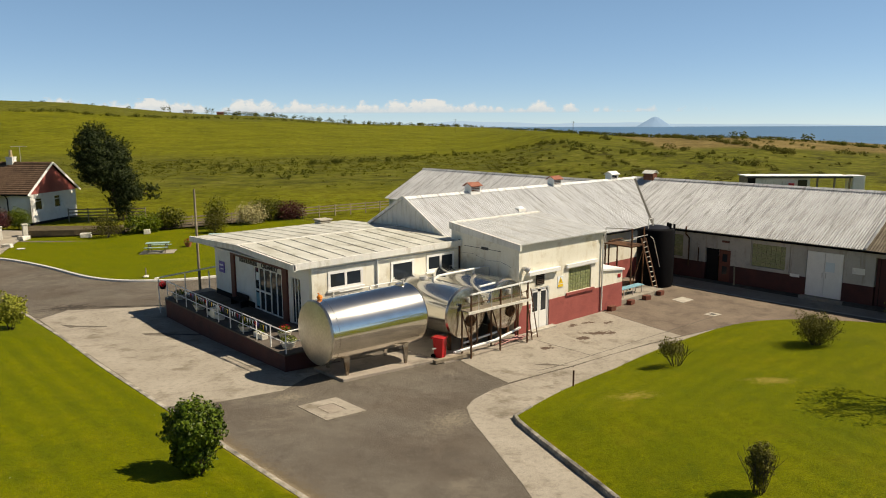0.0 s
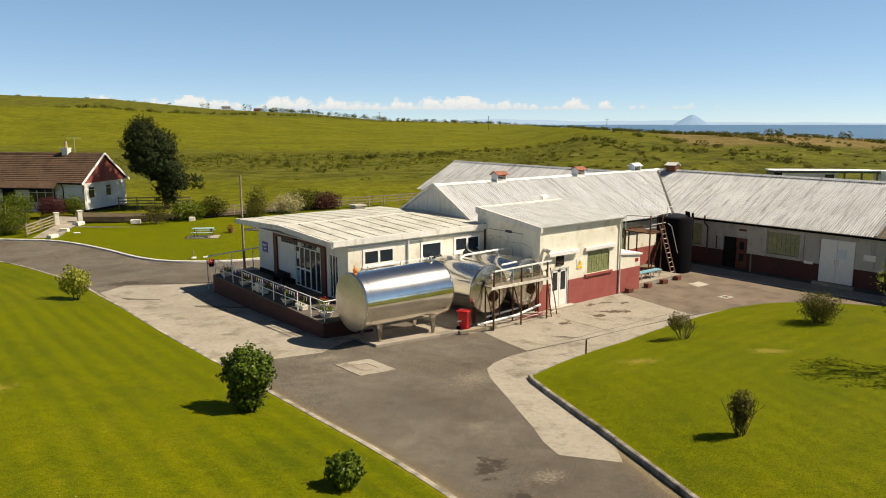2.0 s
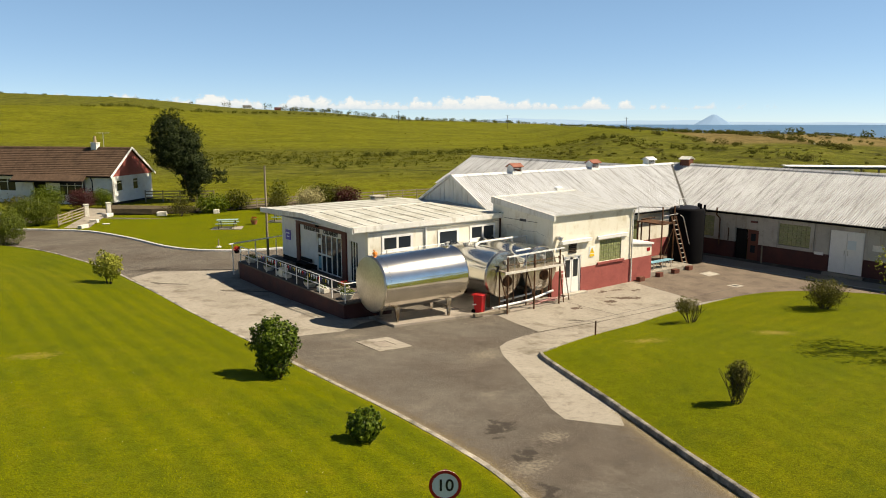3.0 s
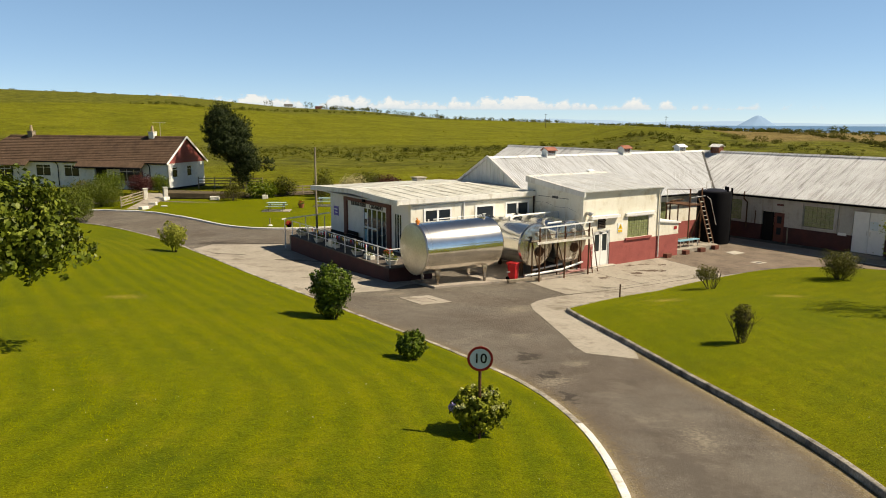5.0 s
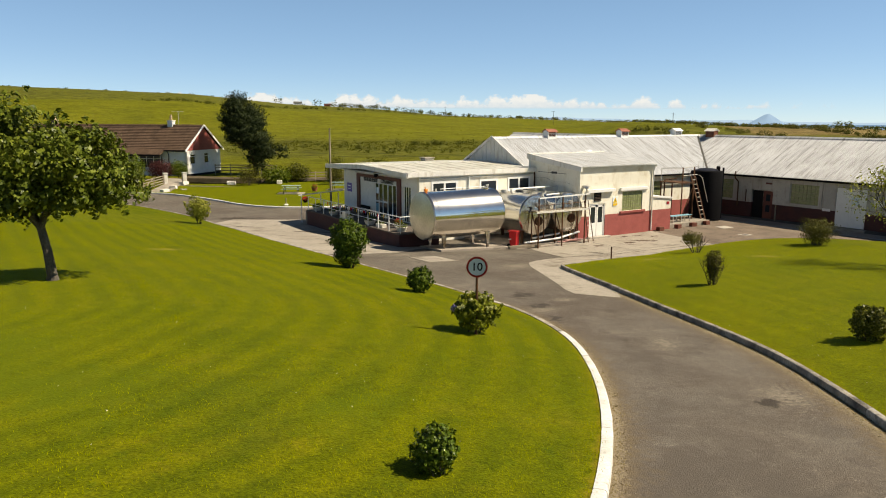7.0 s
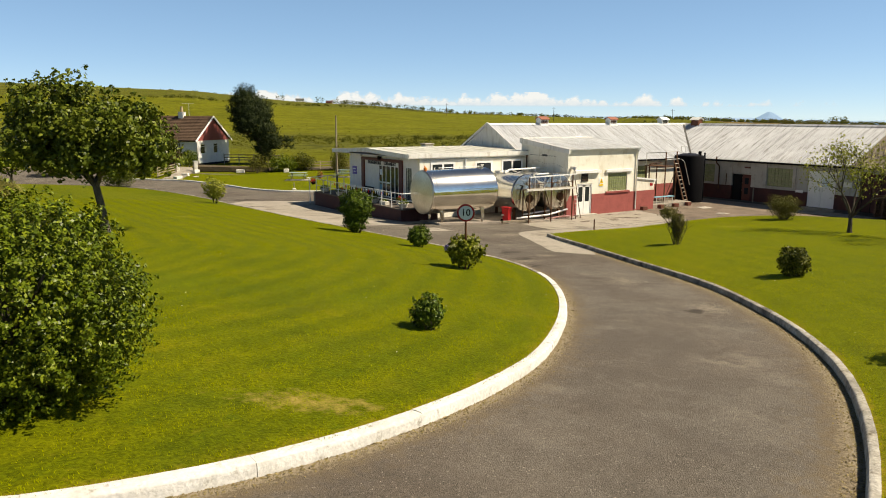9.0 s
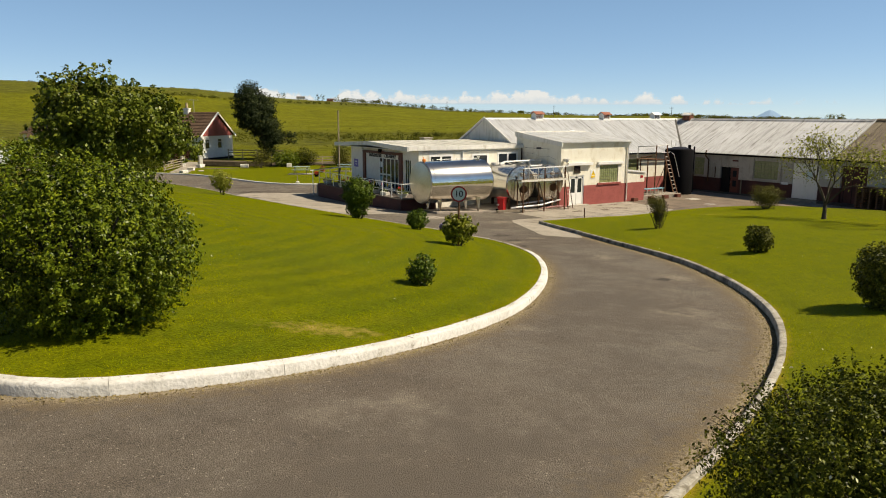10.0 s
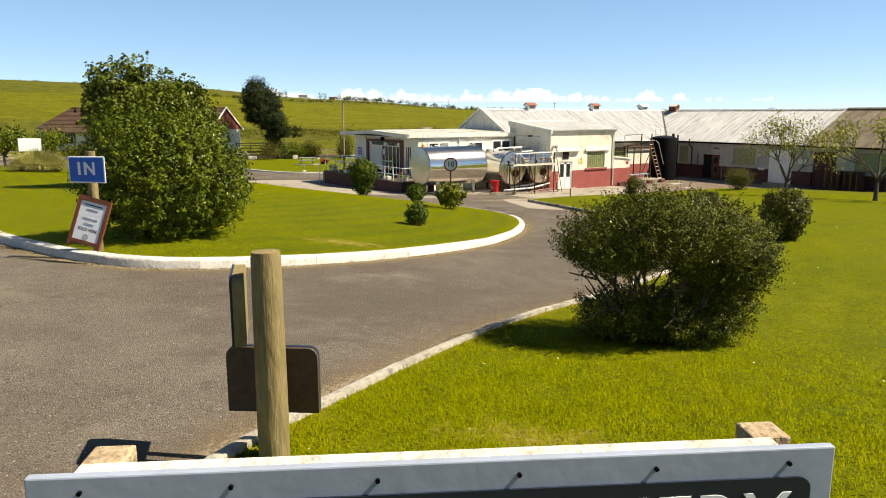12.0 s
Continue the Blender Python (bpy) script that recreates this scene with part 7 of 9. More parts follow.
def rounded(g, x0, x1, z0, z1, y0, y1, r, m, top_only=True):
    pts = [(x0, z0), (x1, z0)]
    for cx, a0 in ((x1 - r, 0), (x0 + r, 90)):
        pts += [(cx + r * math.cos(radians(a0 + t)), z1 - r + r * math.sin(radians(a0 + t))) for t in (0, 22, 45, 68, 90)]
    q = G().prism(pts, y0, y1, "y")
    g.add([m @ Vector(p) for p in q.v], q.f)
    return g


b1_ = part("board", rounded(G(), -0.30, 0.29, -0.27, 0.16, 0.0, 0.03, 0.06, m), M["brown_board"], lp, "dark brown board, back showing")
part("edge", rounded(G(), -0.30, 0.29, -0.265, 0.163, 0.031, 0.06, 0.06, m), M["sign_navy"], b1_)
m2 = facing(-37.31, -36.82, 4.55, 70)
b2_ = part("board", rounded(G(), -0.22, 0.22, -0.29, 0.14, -0.035, 0.030, 0.05, m2), M["post_wood"], lp, "thick weathered board, edge on")
part("edge", rounded(G(), -0.22, 0.22, -0.285, 0.143, 0.031, 0.045, 0.05, m2), M["sign_navy"], b2_)

bd = thing("entrance_sign", "white framed black sign board on two square timber posts", "sign board", (-37.85, -40.0, 3.8))
P0, P1 = Vector((-38.6, -39.55, 4.90)), Vector((-37.04, -40.38, 4.90))
ax = (P1 - P0).normalized()
ay = Vector((ax.y, -ax.x, 0))
mb = Matrix(((ax.x, -ay.x, 0, P0.x), (ax.y, -ay.y, 0, P0.y), (0, 0, 1, P0.z), (0, 0, 0, 1)))
LB = (P1 - P0).length
part("board", G().box(0, LB, -0.012, 0.012, -0.95, 0.0, mb), M["sign_frame"], bd, "white board toned blue-grey as its shaded face", bevel=0.004)
part("backing", G().box(0.09, LB - 0.12, 0.014, 0.055, -0.9, -0.004, mb), M["stone_white"], bd, "pale timber backing rail")
pan = part("panel", rounded(G(), 0.055, LB - 0.055, -0.9, -0.068, -0.018, -0.0125, 0.03, mb), M["sign_navy"], bd, "black rounded panel")
textmesh("letters", "CREAMERY", 0.19, mb @ Matrix.Translation((LB - 0.10, -0.018, -0.175)) @ Matrix.Rotation(radians(90), 4, "X"), M["sign_white"], pan, "white letters", 0.002, align="RIGHT")
part("name_bar", G().box(0.2, LB - 0.2, -0.022, -0.0185, -0.5, -0.36, mb), M["sign_white"], pan)
for k in range(6):
    u = 0.11 + (LB - 0.22) * k / 5
    part("screw", G().cyl(mb @ Vector((u, -0.012, -0.035)), mb @ Vector((u, -0.020, -0.035)), 0.0052, n=10), M["black"], bd)
for u in (0.13, LB - 0.11):
    zg = right_h(*(mb @ Vector((u, 0.1, 0))).xy)
    po = part("post", G().box(u - 0.046, u + 0.046, 0.056, 0.15, zg - 0.3 - P0.z, -0.006, mb), M["post_head"], bd, "square timber post", bevel=0.006)



# ---- bungalow and its garden ----
HM = Matrix(((-0.643, -0.766, 0, -9.0), (0.766, -0.643, 0, 58.9), (0, 0, 1, 0.0), (0, 0, 0, 1)))
house = thing("bungalow", "white bungalow with a brown tiled roof and dark red gable", "house", (-15, 65, 0.7))


def hg(g):
    g.v = [tuple(HM @ Vector(p)) for p in g.v]
    return g


HE, HA_, HW, HL = 3.62, 6.56, 3.8, 26.0
HB = 0.3
# roof slopes in courses of tiles
def tiled(x0, x1, x2, y_e, z_e, s, n=16):
    """Courses from the eave (x0 to x2) to the ridge (x0 to x1), each lapping the one below."""
    g = G()
    for k in range(n):
        a, b = k / n, (k + 1) / n
        ya, yb = y_e * (1 - a), y_e * (1 - b)
        za, zb = z_e + (HA_ - z_e) * a, z_e + (HA_ - z_e) * b
        xa, xb = x2 + (x1 - x2) * a, x2 + (x1 - x2) * b
        g.add([(x0, s * ya, za + 0.05), (xa, s * ya, za + 0.05), (xb, s * yb, zb), (x0, s * yb, zb), (x0, s * ya, za), (xa, s * ya, za)], [(0, 1, 2, 3), (0, 4, 5, 1)])
    return hg(g)


part("roof", tiled(-0.12, HL, HL + 3.2, HW, HE, 1), M["tile_roof"], house, "mossy brown tiled roof")
part("roof", tiled(-0.12, HL, HL + 3.2, HW, HE, -1), M["tile_roof"], house, "mossy brown tiled roof")
part("roof", hg(G().add([(HL, 0, HA_), (HL + 3.2, HW, HE), (HL + 3.2, -HW, HE)], [(0, 1, 2)])), M["tile_roof"], house)
part("ridge_tiles", hg(G().prism([(-0.16, HA_ - 0.04), (0, HA_ + 0.10), (0.16, HA_ - 0.04)], -0.12, HL, "x")), M["tile_roof"], house)
k_ = (HA_ - HE) / HW
part("porch_roof", hg(G().add([(3.0, HW - 0.1, HE + 0.13), (12.3, HW - 0.1, HE + 0.13), (12.3, HW + 0.75, HE - 0.62 * k_), (3.0, HW + 0.75, HE - 0.62 * k_), (3.0, HW - 0.1, HE), (12.3, HW - 0.1, HE), (12.3, HW + 0.75, HE - 0.75 * k_), (3.0, HW + 0.75, HE - 0.75 * k_)], [(0, 1, 2, 3), (7, 6, 5, 4), (0, 4, 5, 1), (1, 5, 6, 2), (2, 6, 7, 3), (3, 7, 4, 0)])), M["tile_roof"], house)
part("porch_roof", hg(G().add([(19.5, HW - 0.1, HE + 0.13), (27.5, HW - 0.1, HE + 0.13), (27.5, HW + 0.75, HE - 0.62 * k_), (19.5, HW + 0.75, HE - 0.62 * k_), (19.5, HW - 0.1, HE), (27.5, HW - 0.1, HE), (27.5, HW + 0.75, HE - 0.75 * k_), (19.5, HW + 0.75, HE - 0.75 * k_)], [(0, 1, 2, 3), (7, 6, 5, 4), (0, 4, 5, 1), (1, 5, 6, 2), (2, 6, 7, 3), (3, 7, 4, 0)])), M["tile_roof"], house)
HF = lambda u, d, z: tuple(HM @ Vector((u, 3.45 - d, z)))
part("wall", wall_with_holes(0.1, 28.8, HB, 3.62, 0.25, [(3.6, 6.6, 1.5, 2.95), (8.6, 10.3, 0.7, 2.9), (12.6, 14.8, 1.8, 3.2), (16.8, 19.0, 1.8, 3.2), (22.5, 25.5, 1.5, 2.95)], HF), M["white_wall"], house, "white rendered wall")
HG = lambda u, d, z: tuple(HM @ Vector((0.1 + d, -u, z)))
part("wall", wall_with_holes(-3.45, 3.45, HB + 0.5, 3.6, 0.25, [(-2.75, -1.75, 1.95, 3.15), (0.05, 0.95, 1.95, 3.2)], HG), M["white_wall"], house, "white rendered gable wall")
part("base_course", pbox(HG, -3.47, 3.47, HB - 0.3, HB + 0.5, -0.02, 0.25), M["dark"], house)
part("wall", hg(G().box(0.3, 28.8, -3.45, -3.2, HB, 3.6).box(28.5, 28.8, -3.4, 3.4, HB, 3.6)), M["white_wall"], house)
part("gable", hg(G().prism([(-3.5, 3.6), (3.5, 3.6), (0, HA_ - 0.2)], 0.06, 0.3, "x")), M["red_wall"], house, "dark red gable boarding")
part("barge_board", hg(G().bar((-0.12, 3.95, HE - 0.1), (-0.12, 0, HA_ + 0.02), 0.06, 0.22)), M["white_paint"], house, "white bargeboard")
part("barge_board", hg(G().bar((-0.12, -3.95, HE - 0.1), (-0.12, 0, HA_ + 0.02), 0.06, 0.22)), M["white_paint"], house, "white bargeboard")
part("gutter", hg(G().cyl((0, HW + 0.02, HE - 0.05), (3.0, HW + 0.02, HE - 0.05), 0.07, n=8).cyl((3.0, HW + 0.8, HE - 0.62), (12.3, HW + 0.8, HE - 0.62), 0.07, n=8).cyl((12.3, HW + 0.02, HE - 0.05), (19.5, HW + 0.02, HE - 0.05), 0.07, n=8)), M["black"], house, "black gutter")
part("downpipe", hg(G().tube([(2.6, HW, HE - 0.1), (2.6, 3.5, HE - 0.5), (2.6, 3.5, 0.6)], 0.05)), M["black"], house)
part("downpipe", hg(G().tube([(15.6, HW, HE - 0.1), (15.6, 3.5, HE - 0.5), (15.6, 3.5, 0.6)], 0.05)), M["black"], house)
window_unit(house, HG, -2.75, -1.75, 1.95, 3.15, 0, 2.85)
window_unit(house, HG, 0.05, 0.95, 1.95, 3.2, 0, 2.85)
window_unit(house, HF, 3.6, 6.6, 1.5, 2.95, 2, 2.6, depth=-0.3)
window_unit(house, HF, 12.6, 14.8, 1.8, 3.2, 1, 2.85)
window_unit(house, HF, 16.8, 19.0, 1.8, 3.2, 1, 2.85)
window_unit(house, HF, 22.5, 25.5, 1.5, 2.95, 2, 2.6, depth=-0.3)
part("bay_wall", pbox(HF, 3.5, 6.7, HB, 1.5, -0.35, 0.0), M["white_wall"], house)
part("bay_wall", pbox(HF, 22.4, 25.6, HB, 1.5, -0.35, 0.0), M["white_wall"], house)
part("porch", pbox(HF, 8.6, 10.3, HB, 2.9, 0.2, 0.3), M["dark"], house, "dark recessed porch")
for x in (4.6, 22.6):
    ch = part("chimney", hg(G().box(x - 0.36, x + 0.36, -0.30, 0.30, HA_ - 0.5, HA_ + 0.50).box(x - 0.40, x + 0.40, -0.34, 0.34, HA_ + 0.50, HA_ + 0.60)), M["white_wall"] if x < 10 else M["wood_grey"], house, "white rendered chimney" if x < 10 else "bare brown rendered chimney")
    part("chimney_pot", hg(G().cyl((x, 0, HA_ + 0.55), (x, 0, HA_ + 1.3), 0.19, 0.13, 12)), M["post_head"], ch, "clay chimney pot")
part("aerial", hg(G().tube([(3.5, 0, HA_), (3.5, 0, HA_ + 1.7)], 0.025, 6).tube([(2.9, -0.3, HA_ + 1.65), (4.2, 0.4, HA_ + 1.65)], 0.02, 6)), M["galv"], house, "thin television aerial")

gate = thing("gate", "weathered grey five-bar gate between white posts", "gate", (-18, 47, 0.1))
pa, pb = Vector((-19.1, 44.9, 0.05)), Vector((-15.9, 50.0, 0.15))
for k in range(4):
    part("bar", G().bar(pa + Vector((0, 0, 0.3 + 0.26 * k)), pb + Vector((0, 0, 0.3 + 0.26 * k)), 0.04, 0.10), M["wood_grey"], gate)
for t in (0.02, 0.5, 0.98):
    c = pa.lerp(pb, t)
    part("upright", G().bar(c + Vector((0, 0, 0.15)), c + Vector((0, 0, 1.25)), 0.07, 0.10), M["wood_grey"], gate)
part("brace", G().bar(pa + Vector((0, 0, 0.3)), pa.lerp(pb, 0.5) + Vector((0, 0, 1.1)), 0.04, 0.08), M["wood_grey"], gate)
gp = thing("gate_post", "square whitewashed gate post with a cap", "gate post", (-15.7, 50.3, 0.2), group="gate posts")
part("shaft", G().box(-15.90, -15.50, 50.12, 50.52, 0.0, 1.40), M["stone_white"], gp, bevel=0.02)
part("cap", G().box(-15.95, -15.45, 50.07, 50.57, 1.40, 1.50), M["stone_white"], gp, bevel=0.02)
copy_thing(gp, pose(-13.6, 50.6, 0.2))
solid("garden_path", fill("garden_path", [(-18.8, 44.2), (-17.0, 42.9), (-13.9, 50.2), (-13.4, 53), (-15, 54), (-15.8, 50.4)], lambda x, y: base_h(x, y) + 0.11, 1.5, M["concrete"]), M["concrete"], "pale gravel path through the gate", "path", kind="structure")
for i, (x, y, a, b, c) in enumerate(((-17.4, 43.3, 0.55, 0.4, 0.3), (-15.8, 46.5, 0.5, 0.4, 0.32), (-14.0, 49.5, 0.62, 0.45, 0.36), (-9.2, 48.0, 0.65, 0.45, 0.42), (-4.2, 46.3, 0.4, 0.35, 0.42), (-15.2, 44.6, 0.45, 0.25, 0.12))):
    rs = random.Random(i)
    z = base_h(x, y) + 0.07
    g = G().box(-a * 0.72, a * 0.72, -b * 0.72, b * 0.72, 0, c, pose(x, y, z, 0, 0, rs.uniform(-40, 40)))
    g.v = [(p[0] + rs.uniform(-0.06, 0.06), p[1] + rs.uniform(-0.06, 0.06), p[2] + rs.uniform(-0.03, 0.05)) for p in g.v]
    solid("edging_stone", g, M["stone_white"], "whitewashed boulder at the lawn's edge", "stone", group="whitewashed stones", bevel=0.05)
solid("garden_bank", fill("garden_bank", [(-13.6, 50.9), (-10, 49.2), (-4, 47.9), (14, 47.6), (14, 50), (-3, 50.5), (-9, 53), (-13, 55)], lambda x, y: base_h(x, y) + 0.16, 1.5, M["soil"]), M["soil"], "dark bare garden bank", "ground", kind="structure")
solid("garden_wall", G().bar((-13.4, 51.0, base_h(-13.4, 51) + 0.25), (-9.8, 49.4, base_h(-9.8, 49.4) + 0.3), 0.3, 0.6).bar((-9.8, 49.4, base_h(-9.8, 49.4) + 0.3), (-5.6, 48.4, base_h(-5.6, 48.4) + 0.3), 0.3, 0.6), M["soil"], "low dark garden wall", "wall")


def fence(x0, y0, x1, y1, n, h=1.05, label="weathered dark post and rail fence"):
    f = thing("fence", label, "fence", (x0, y0, base_h(x0, y0)))
    pts = [(x0 + (x1 - x0) * k / n, y0 + (y1 - y0) * k / n) for k in range(n + 1)]
    for x, y in pts:
        z = base_h(x, y)
        part("post", G().bar((x, y, z - 0.2), (x, y, z + h + 0.1), 0.10, 0.10), M["wood_grey"], f)
    for (ax_, ay_), (bx_, by_) in zip(pts, pts[1:]):
        for k in range(3):
            part("rail", G().bar((ax_, ay_, base_h(ax_, ay_) + h * (0.33 + 0.31 * k)), (bx_, by_, base_h(bx_, by_) + h * (0.33 + 0.31 * k)), 0.04, 0.12), M["wood_grey"], f)


fence(-5, 49.0, 26, 47.2, 15)
fence(-8.2, 57.5, -1.5, 54.5, 4)
fence(-52, 40, -30, 57, 9)


def picnic(x, y, rot, label):
    b = thing("picnic_table", label, "picnic table", (0, 0, 0), group="picnic tables")
    for k in range(4):
        part("top_board", G().box(-0.9, 0.9, -0.37 + k * 0.19, -0.2 + k * 0.19, 0.72, 0.76), M["bench_green"], b)
    for s in (-1, 1):
        for k in range(2):
            part("seat_board", G().box(-0.9, 0.9, s * 0.72 + (k - 1) * 0.15, s * 0.72 + (k - 1) * 0.15 + 0.13, 0.44, 0.48), M["bench_green"], b)
        part("a_frame", G().bar((s * 0.65, -0.25, 0.72), (s * 0.65, -0.72, 0.0), 0.05, 0.09), M["brown_board"], b)
        part("a_frame", G().bar((s * 0.65, 0.25, 0.72), (s * 0.65, 0.72, 0.0), 0.05, 0.09), M["brown_board"], b)
        part("cross_bar", G().bar((s * 0.65, -0.8, 0.42), (s * 0.65, 0.8, 0.42), 0.05, 0.08), M["brown_board"], b)
    b.matrix_basis = pose(x, y, base_h(x, y) + 0.13, 0, 0, rot)
    z = base_h(x, y) + 0.10
    solid("paving_pad", G().box(-1.3, 1.3, -0.9, 0.9, -0.05, 0.035, pose(x, y, z, 0, 0, rot)), M["concrete"], "worn pale paving pad under a picnic table", "paving", group="paving pads")


picnic(-7.1, 35.4, -30, "weathered turquoise picnic table on a paved pad")
picnic(-1.3, 36.6, -34, "weathered turquoise picnic table on a paved pad")
fp = thing("flower_pot", "terracotta pot of flowers on the picnic lawn", "flower pot", (-4.2, 36.4, 0.1))
part("pot", G().lathe((-4.2, 36.4, 0.09), [(0.001, 0), (0.2, 0), (0.33, 0.4), (0.3, 0.4)], 16), M["terracotta"], fp)
foliage("plants", [((-4.2, 36.4, 0.6), (0.35, 0.35, 0.2))], 200, 0.1, M["leaf_yellow"], fp, 51)
foliage("flowers", [((-4.2, 36.4, 0.68), (0.3, 0.3, 0.15))], 60, 0.1, M["flower_red"], fp, 52)

# ---- shrubs and trees ----
def stems(p, x, y, z, h, spread, n, r, seed, material=None, depth=1):
    rng = np.random.default_rng(seed)
    tips = []
    for i in range(n):
        g = G()
        a = 2 * math.pi * (i + rng.random()) / n
        d = Vector((math.cos(a) * spread, math.sin(a) * spread, 1)).normalized()
        branches(g, Vector((x + 0.1 * math.cos(a), y + 0.1 * math.sin(a), z - 0.1)), d, h * 0.62, r, depth, rng, 0.5, 3, tips, 0.25)
        part("stem", g, material or M["bark"], p)
    return tips


def bush(name, label, x, y, z, clumps, n, size, leaf, seed, group="", stem=(0.8, 0.5, 7, 0.03), lump=0.35, shell=0.45, tilt=0.6, freq=1.6):
    b = thing(name, label, "shrub", (x, y, z), group)
    stems(b, x, y, z, *stem[:1], stem[1], stem[2], stem[3], seed)
    sc = [((x + c[0], y + c[1], z + c[2]), r) for c, r in clumps]
    if shell > 0.6:
        foliage("leaves", sc, n, size, leaf, b, seed, shell, lump, tilt, floor=z + 0.02, freq=freq)
    else:
        w = sc[0][1][0]
        sprays("leaves", sc, int(n * 1.15), size, leaf, b, seed, length=0.20 * w + 0.04, width=0.10 * w + 0.03, per=16, core=0.7, lump=lump, freq=freq, floor=z + 0.02)
    return b


x, y = -20.87, -5.85
bush("round_bush", "clipped round glossy green bush on the lawn", x, y, left_h(x, y), [((0, 0, 1.25), (0.74, 0.74, 0.72)), ((-0.05, 0, 0.62), (0.52, 0.52, 0.55))], 5200, 0.10, M["leaf_box"], 61, lump=0.16)
x, y = -21.4, -12.3
bush("round_bush", "small round glossy green bush on the lawn", x, y, left_h(x, y), [((0, 0, 0.42), (0.42, 0.42, 0.38))], 1900, 0.085, M["leaf_box"], 62, stem=(0.4, 0.5, 6, 0.02), lump=0.2)
x, y = -23.45, -18.3
hy = bush("hydrangea", "flowering hydrangea bush round the speed sign", x, y, left_h(x, y), [((0, 0, 0.52), (0.48, 0.48, 0.44)), ((0.2, -0.15, 0.66), (0.30, 0.30, 0.3)), ((-0.22, 0.1, 0.62), (0.28, 0.28, 0.3))], 2100, 0.105, M["leaf_hydrangea"], 63, stem=(0.55, 0.5, 7, 0.02), lump=0.3)
z = left_h(x, y)
rs = random.Random(4)
for k in range(19):
    a, b = rs.uniform(0, 6.28), rs.uniform(0.15, 1.2)
    c = (x + 0.52 * math.cos(a) * math.cos(b), y + 0.52 * math.sin(a) * math.cos(b), z + 0.56 + 0.46 * math.sin(b))
    foliage("flower_head", [(c, (0.055, 0.055, 0.045))], 34, 0.048, M["flower_lilac"] if k == 3 else M["flower_green"], hy, 400 + k, lump=0.0)
foliage("flower_head", [((x - 0.52, y + 0.15, z + 0.66), (0.09, 0.09, 0.08))], 70, 0.06, M["flower_lilac"], hy, 440, lump=0.0)
x, y = -28.95, -25.0
bc_ = bush("flowering_bush", "low rounded bush with white flowers on the lawn", x, y, left_h(x, y), [((0, 0, 0.31), (0.29, 0.29, 0.30))], 1900, 0.06, M["leaf_box"], 64, stem=(0.3, 0.5, 6, 0.015), lump=0.25)
foliage("flowers", [((x, y, left_h(x, y) + 0.34), (0.30, 0.30, 0.30))], 40, 0.035, M["flower_cream"], bc_, 65, shell=0.1)
x, y = -21.1, 16.4
bush("shrub", "loose yellow-green shrub at the lawn's edge", x, y, base_h(x, y) + 0.35, [((0, 0, 1.05), (0.75, 0.75, 0.6)), ((0.1, 0, 0.6), (0.5, 0.5, 0.4))], 2600, 0.11, M["leaf_yellow"], 66, lump=0.5)
x, y = -11.07, -16.15
bush("twiggy_shrub", "sparse upright twiggy shrub on the yard lawn", x, y, right_h(x, y), [((0, 0, 0.85), (0.32, 0.32, 0.45)), ((0, 0, 0.45), (0.22, 0.22, 0.36))], 5200, 0.055, M["leaf_twig"], 67, stem=(1.15, 0.16, 15, 0.012), lump=0.5, shell=0.8)
x, y = -1.65, -8.25
bush("twiggy_shrub", "small leaning twiggy shrub on the yard lawn", x, y, right_h(x, y), [((-0.2, 0.1, 0.75), (0.65, 0.5, 0.4)), ((-0.5, 0.2, 0.85), (0.3, 0.3, 0.25))], 3000, 0.06, M["leaf_twig"], 68, stem=(1.0, 0.6, 12, 0.02), lump=0.6, shell=0.8)
x, y = 4.7, -11.2
bush("twiggy_shrub", "broad twiggy shrub before the range", x, y, right_h(x, y), [((0, 0, 0.9), (1.0, 1.0, 0.6)), ((0.1, 0, 0.5), (0.8, 0.8, 0.5))], 6500, 0.07, M["leaf_twig"], 69, stem=(1.3, 0.6, 18, 0.02), lump=0.5, shell=0.75)
x, y = -15.05, -23.7
bush("round_bush", "small round dark bush on the yard lawn", x, y, right_h(x, y), [((0, 0, 0.44), (0.46, 0.46, 0.44))], 2600, 0.07, M["leaf_dark"], 70, stem=(0.45, 0.5, 7, 0.02), lump=0.25)
x, y = -21.55, -30.75
bush("round_bush", "rounded dark bush on the yard lawn", x, y, right_h(x, y) - 0.05, [((0, 0, 0.78), (0.62, 0.62, 0.55)), ((0, 0, 0.40), (0.46, 0.46, 0.42))], 8000, 0.06, M["leaf_dark"], 71, lump=0.25)

# large bush by the entrance sign
x, y = -35.47, -26.45
z = left_h(x, y) - 0.1
big = thing("escallonia_bush", "large dense green bush beside the entrance sign", "shrub", (x, y, z))
stems(big, x, y, z, 1.9, 0.6, 10, 0.045, 72)
sprays("leaves", [((x, y, z + 1.22), (1.30, 1.26, 1.14)), ((x + 0.25, y - 0.1, z + 1.68), (0.86, 0.82, 0.76)), ((x - 0.55, y + 0.35, z + 1.85), (0.76, 0.76, 0.70)), ((x + 0.8, y - 0.45, z + 1.02), (0.62, 0.66, 0.76)), ((x - 0.05, y - 0.25, z + 0.60), (0.98, 0.78, 0.60)), ((x - 0.95, y + 0.55, z + 1.15), (0.60, 0.60, 0.88))], 62000, 0.052, M["leaf_mid"], big, 73, length=0.34, width=0.085, per=34, core=0.35, shell=0.22, lump=0.22, freq=3.0, floor=z + 0.12)
rng = np.random.default_rng(74)
g = G()
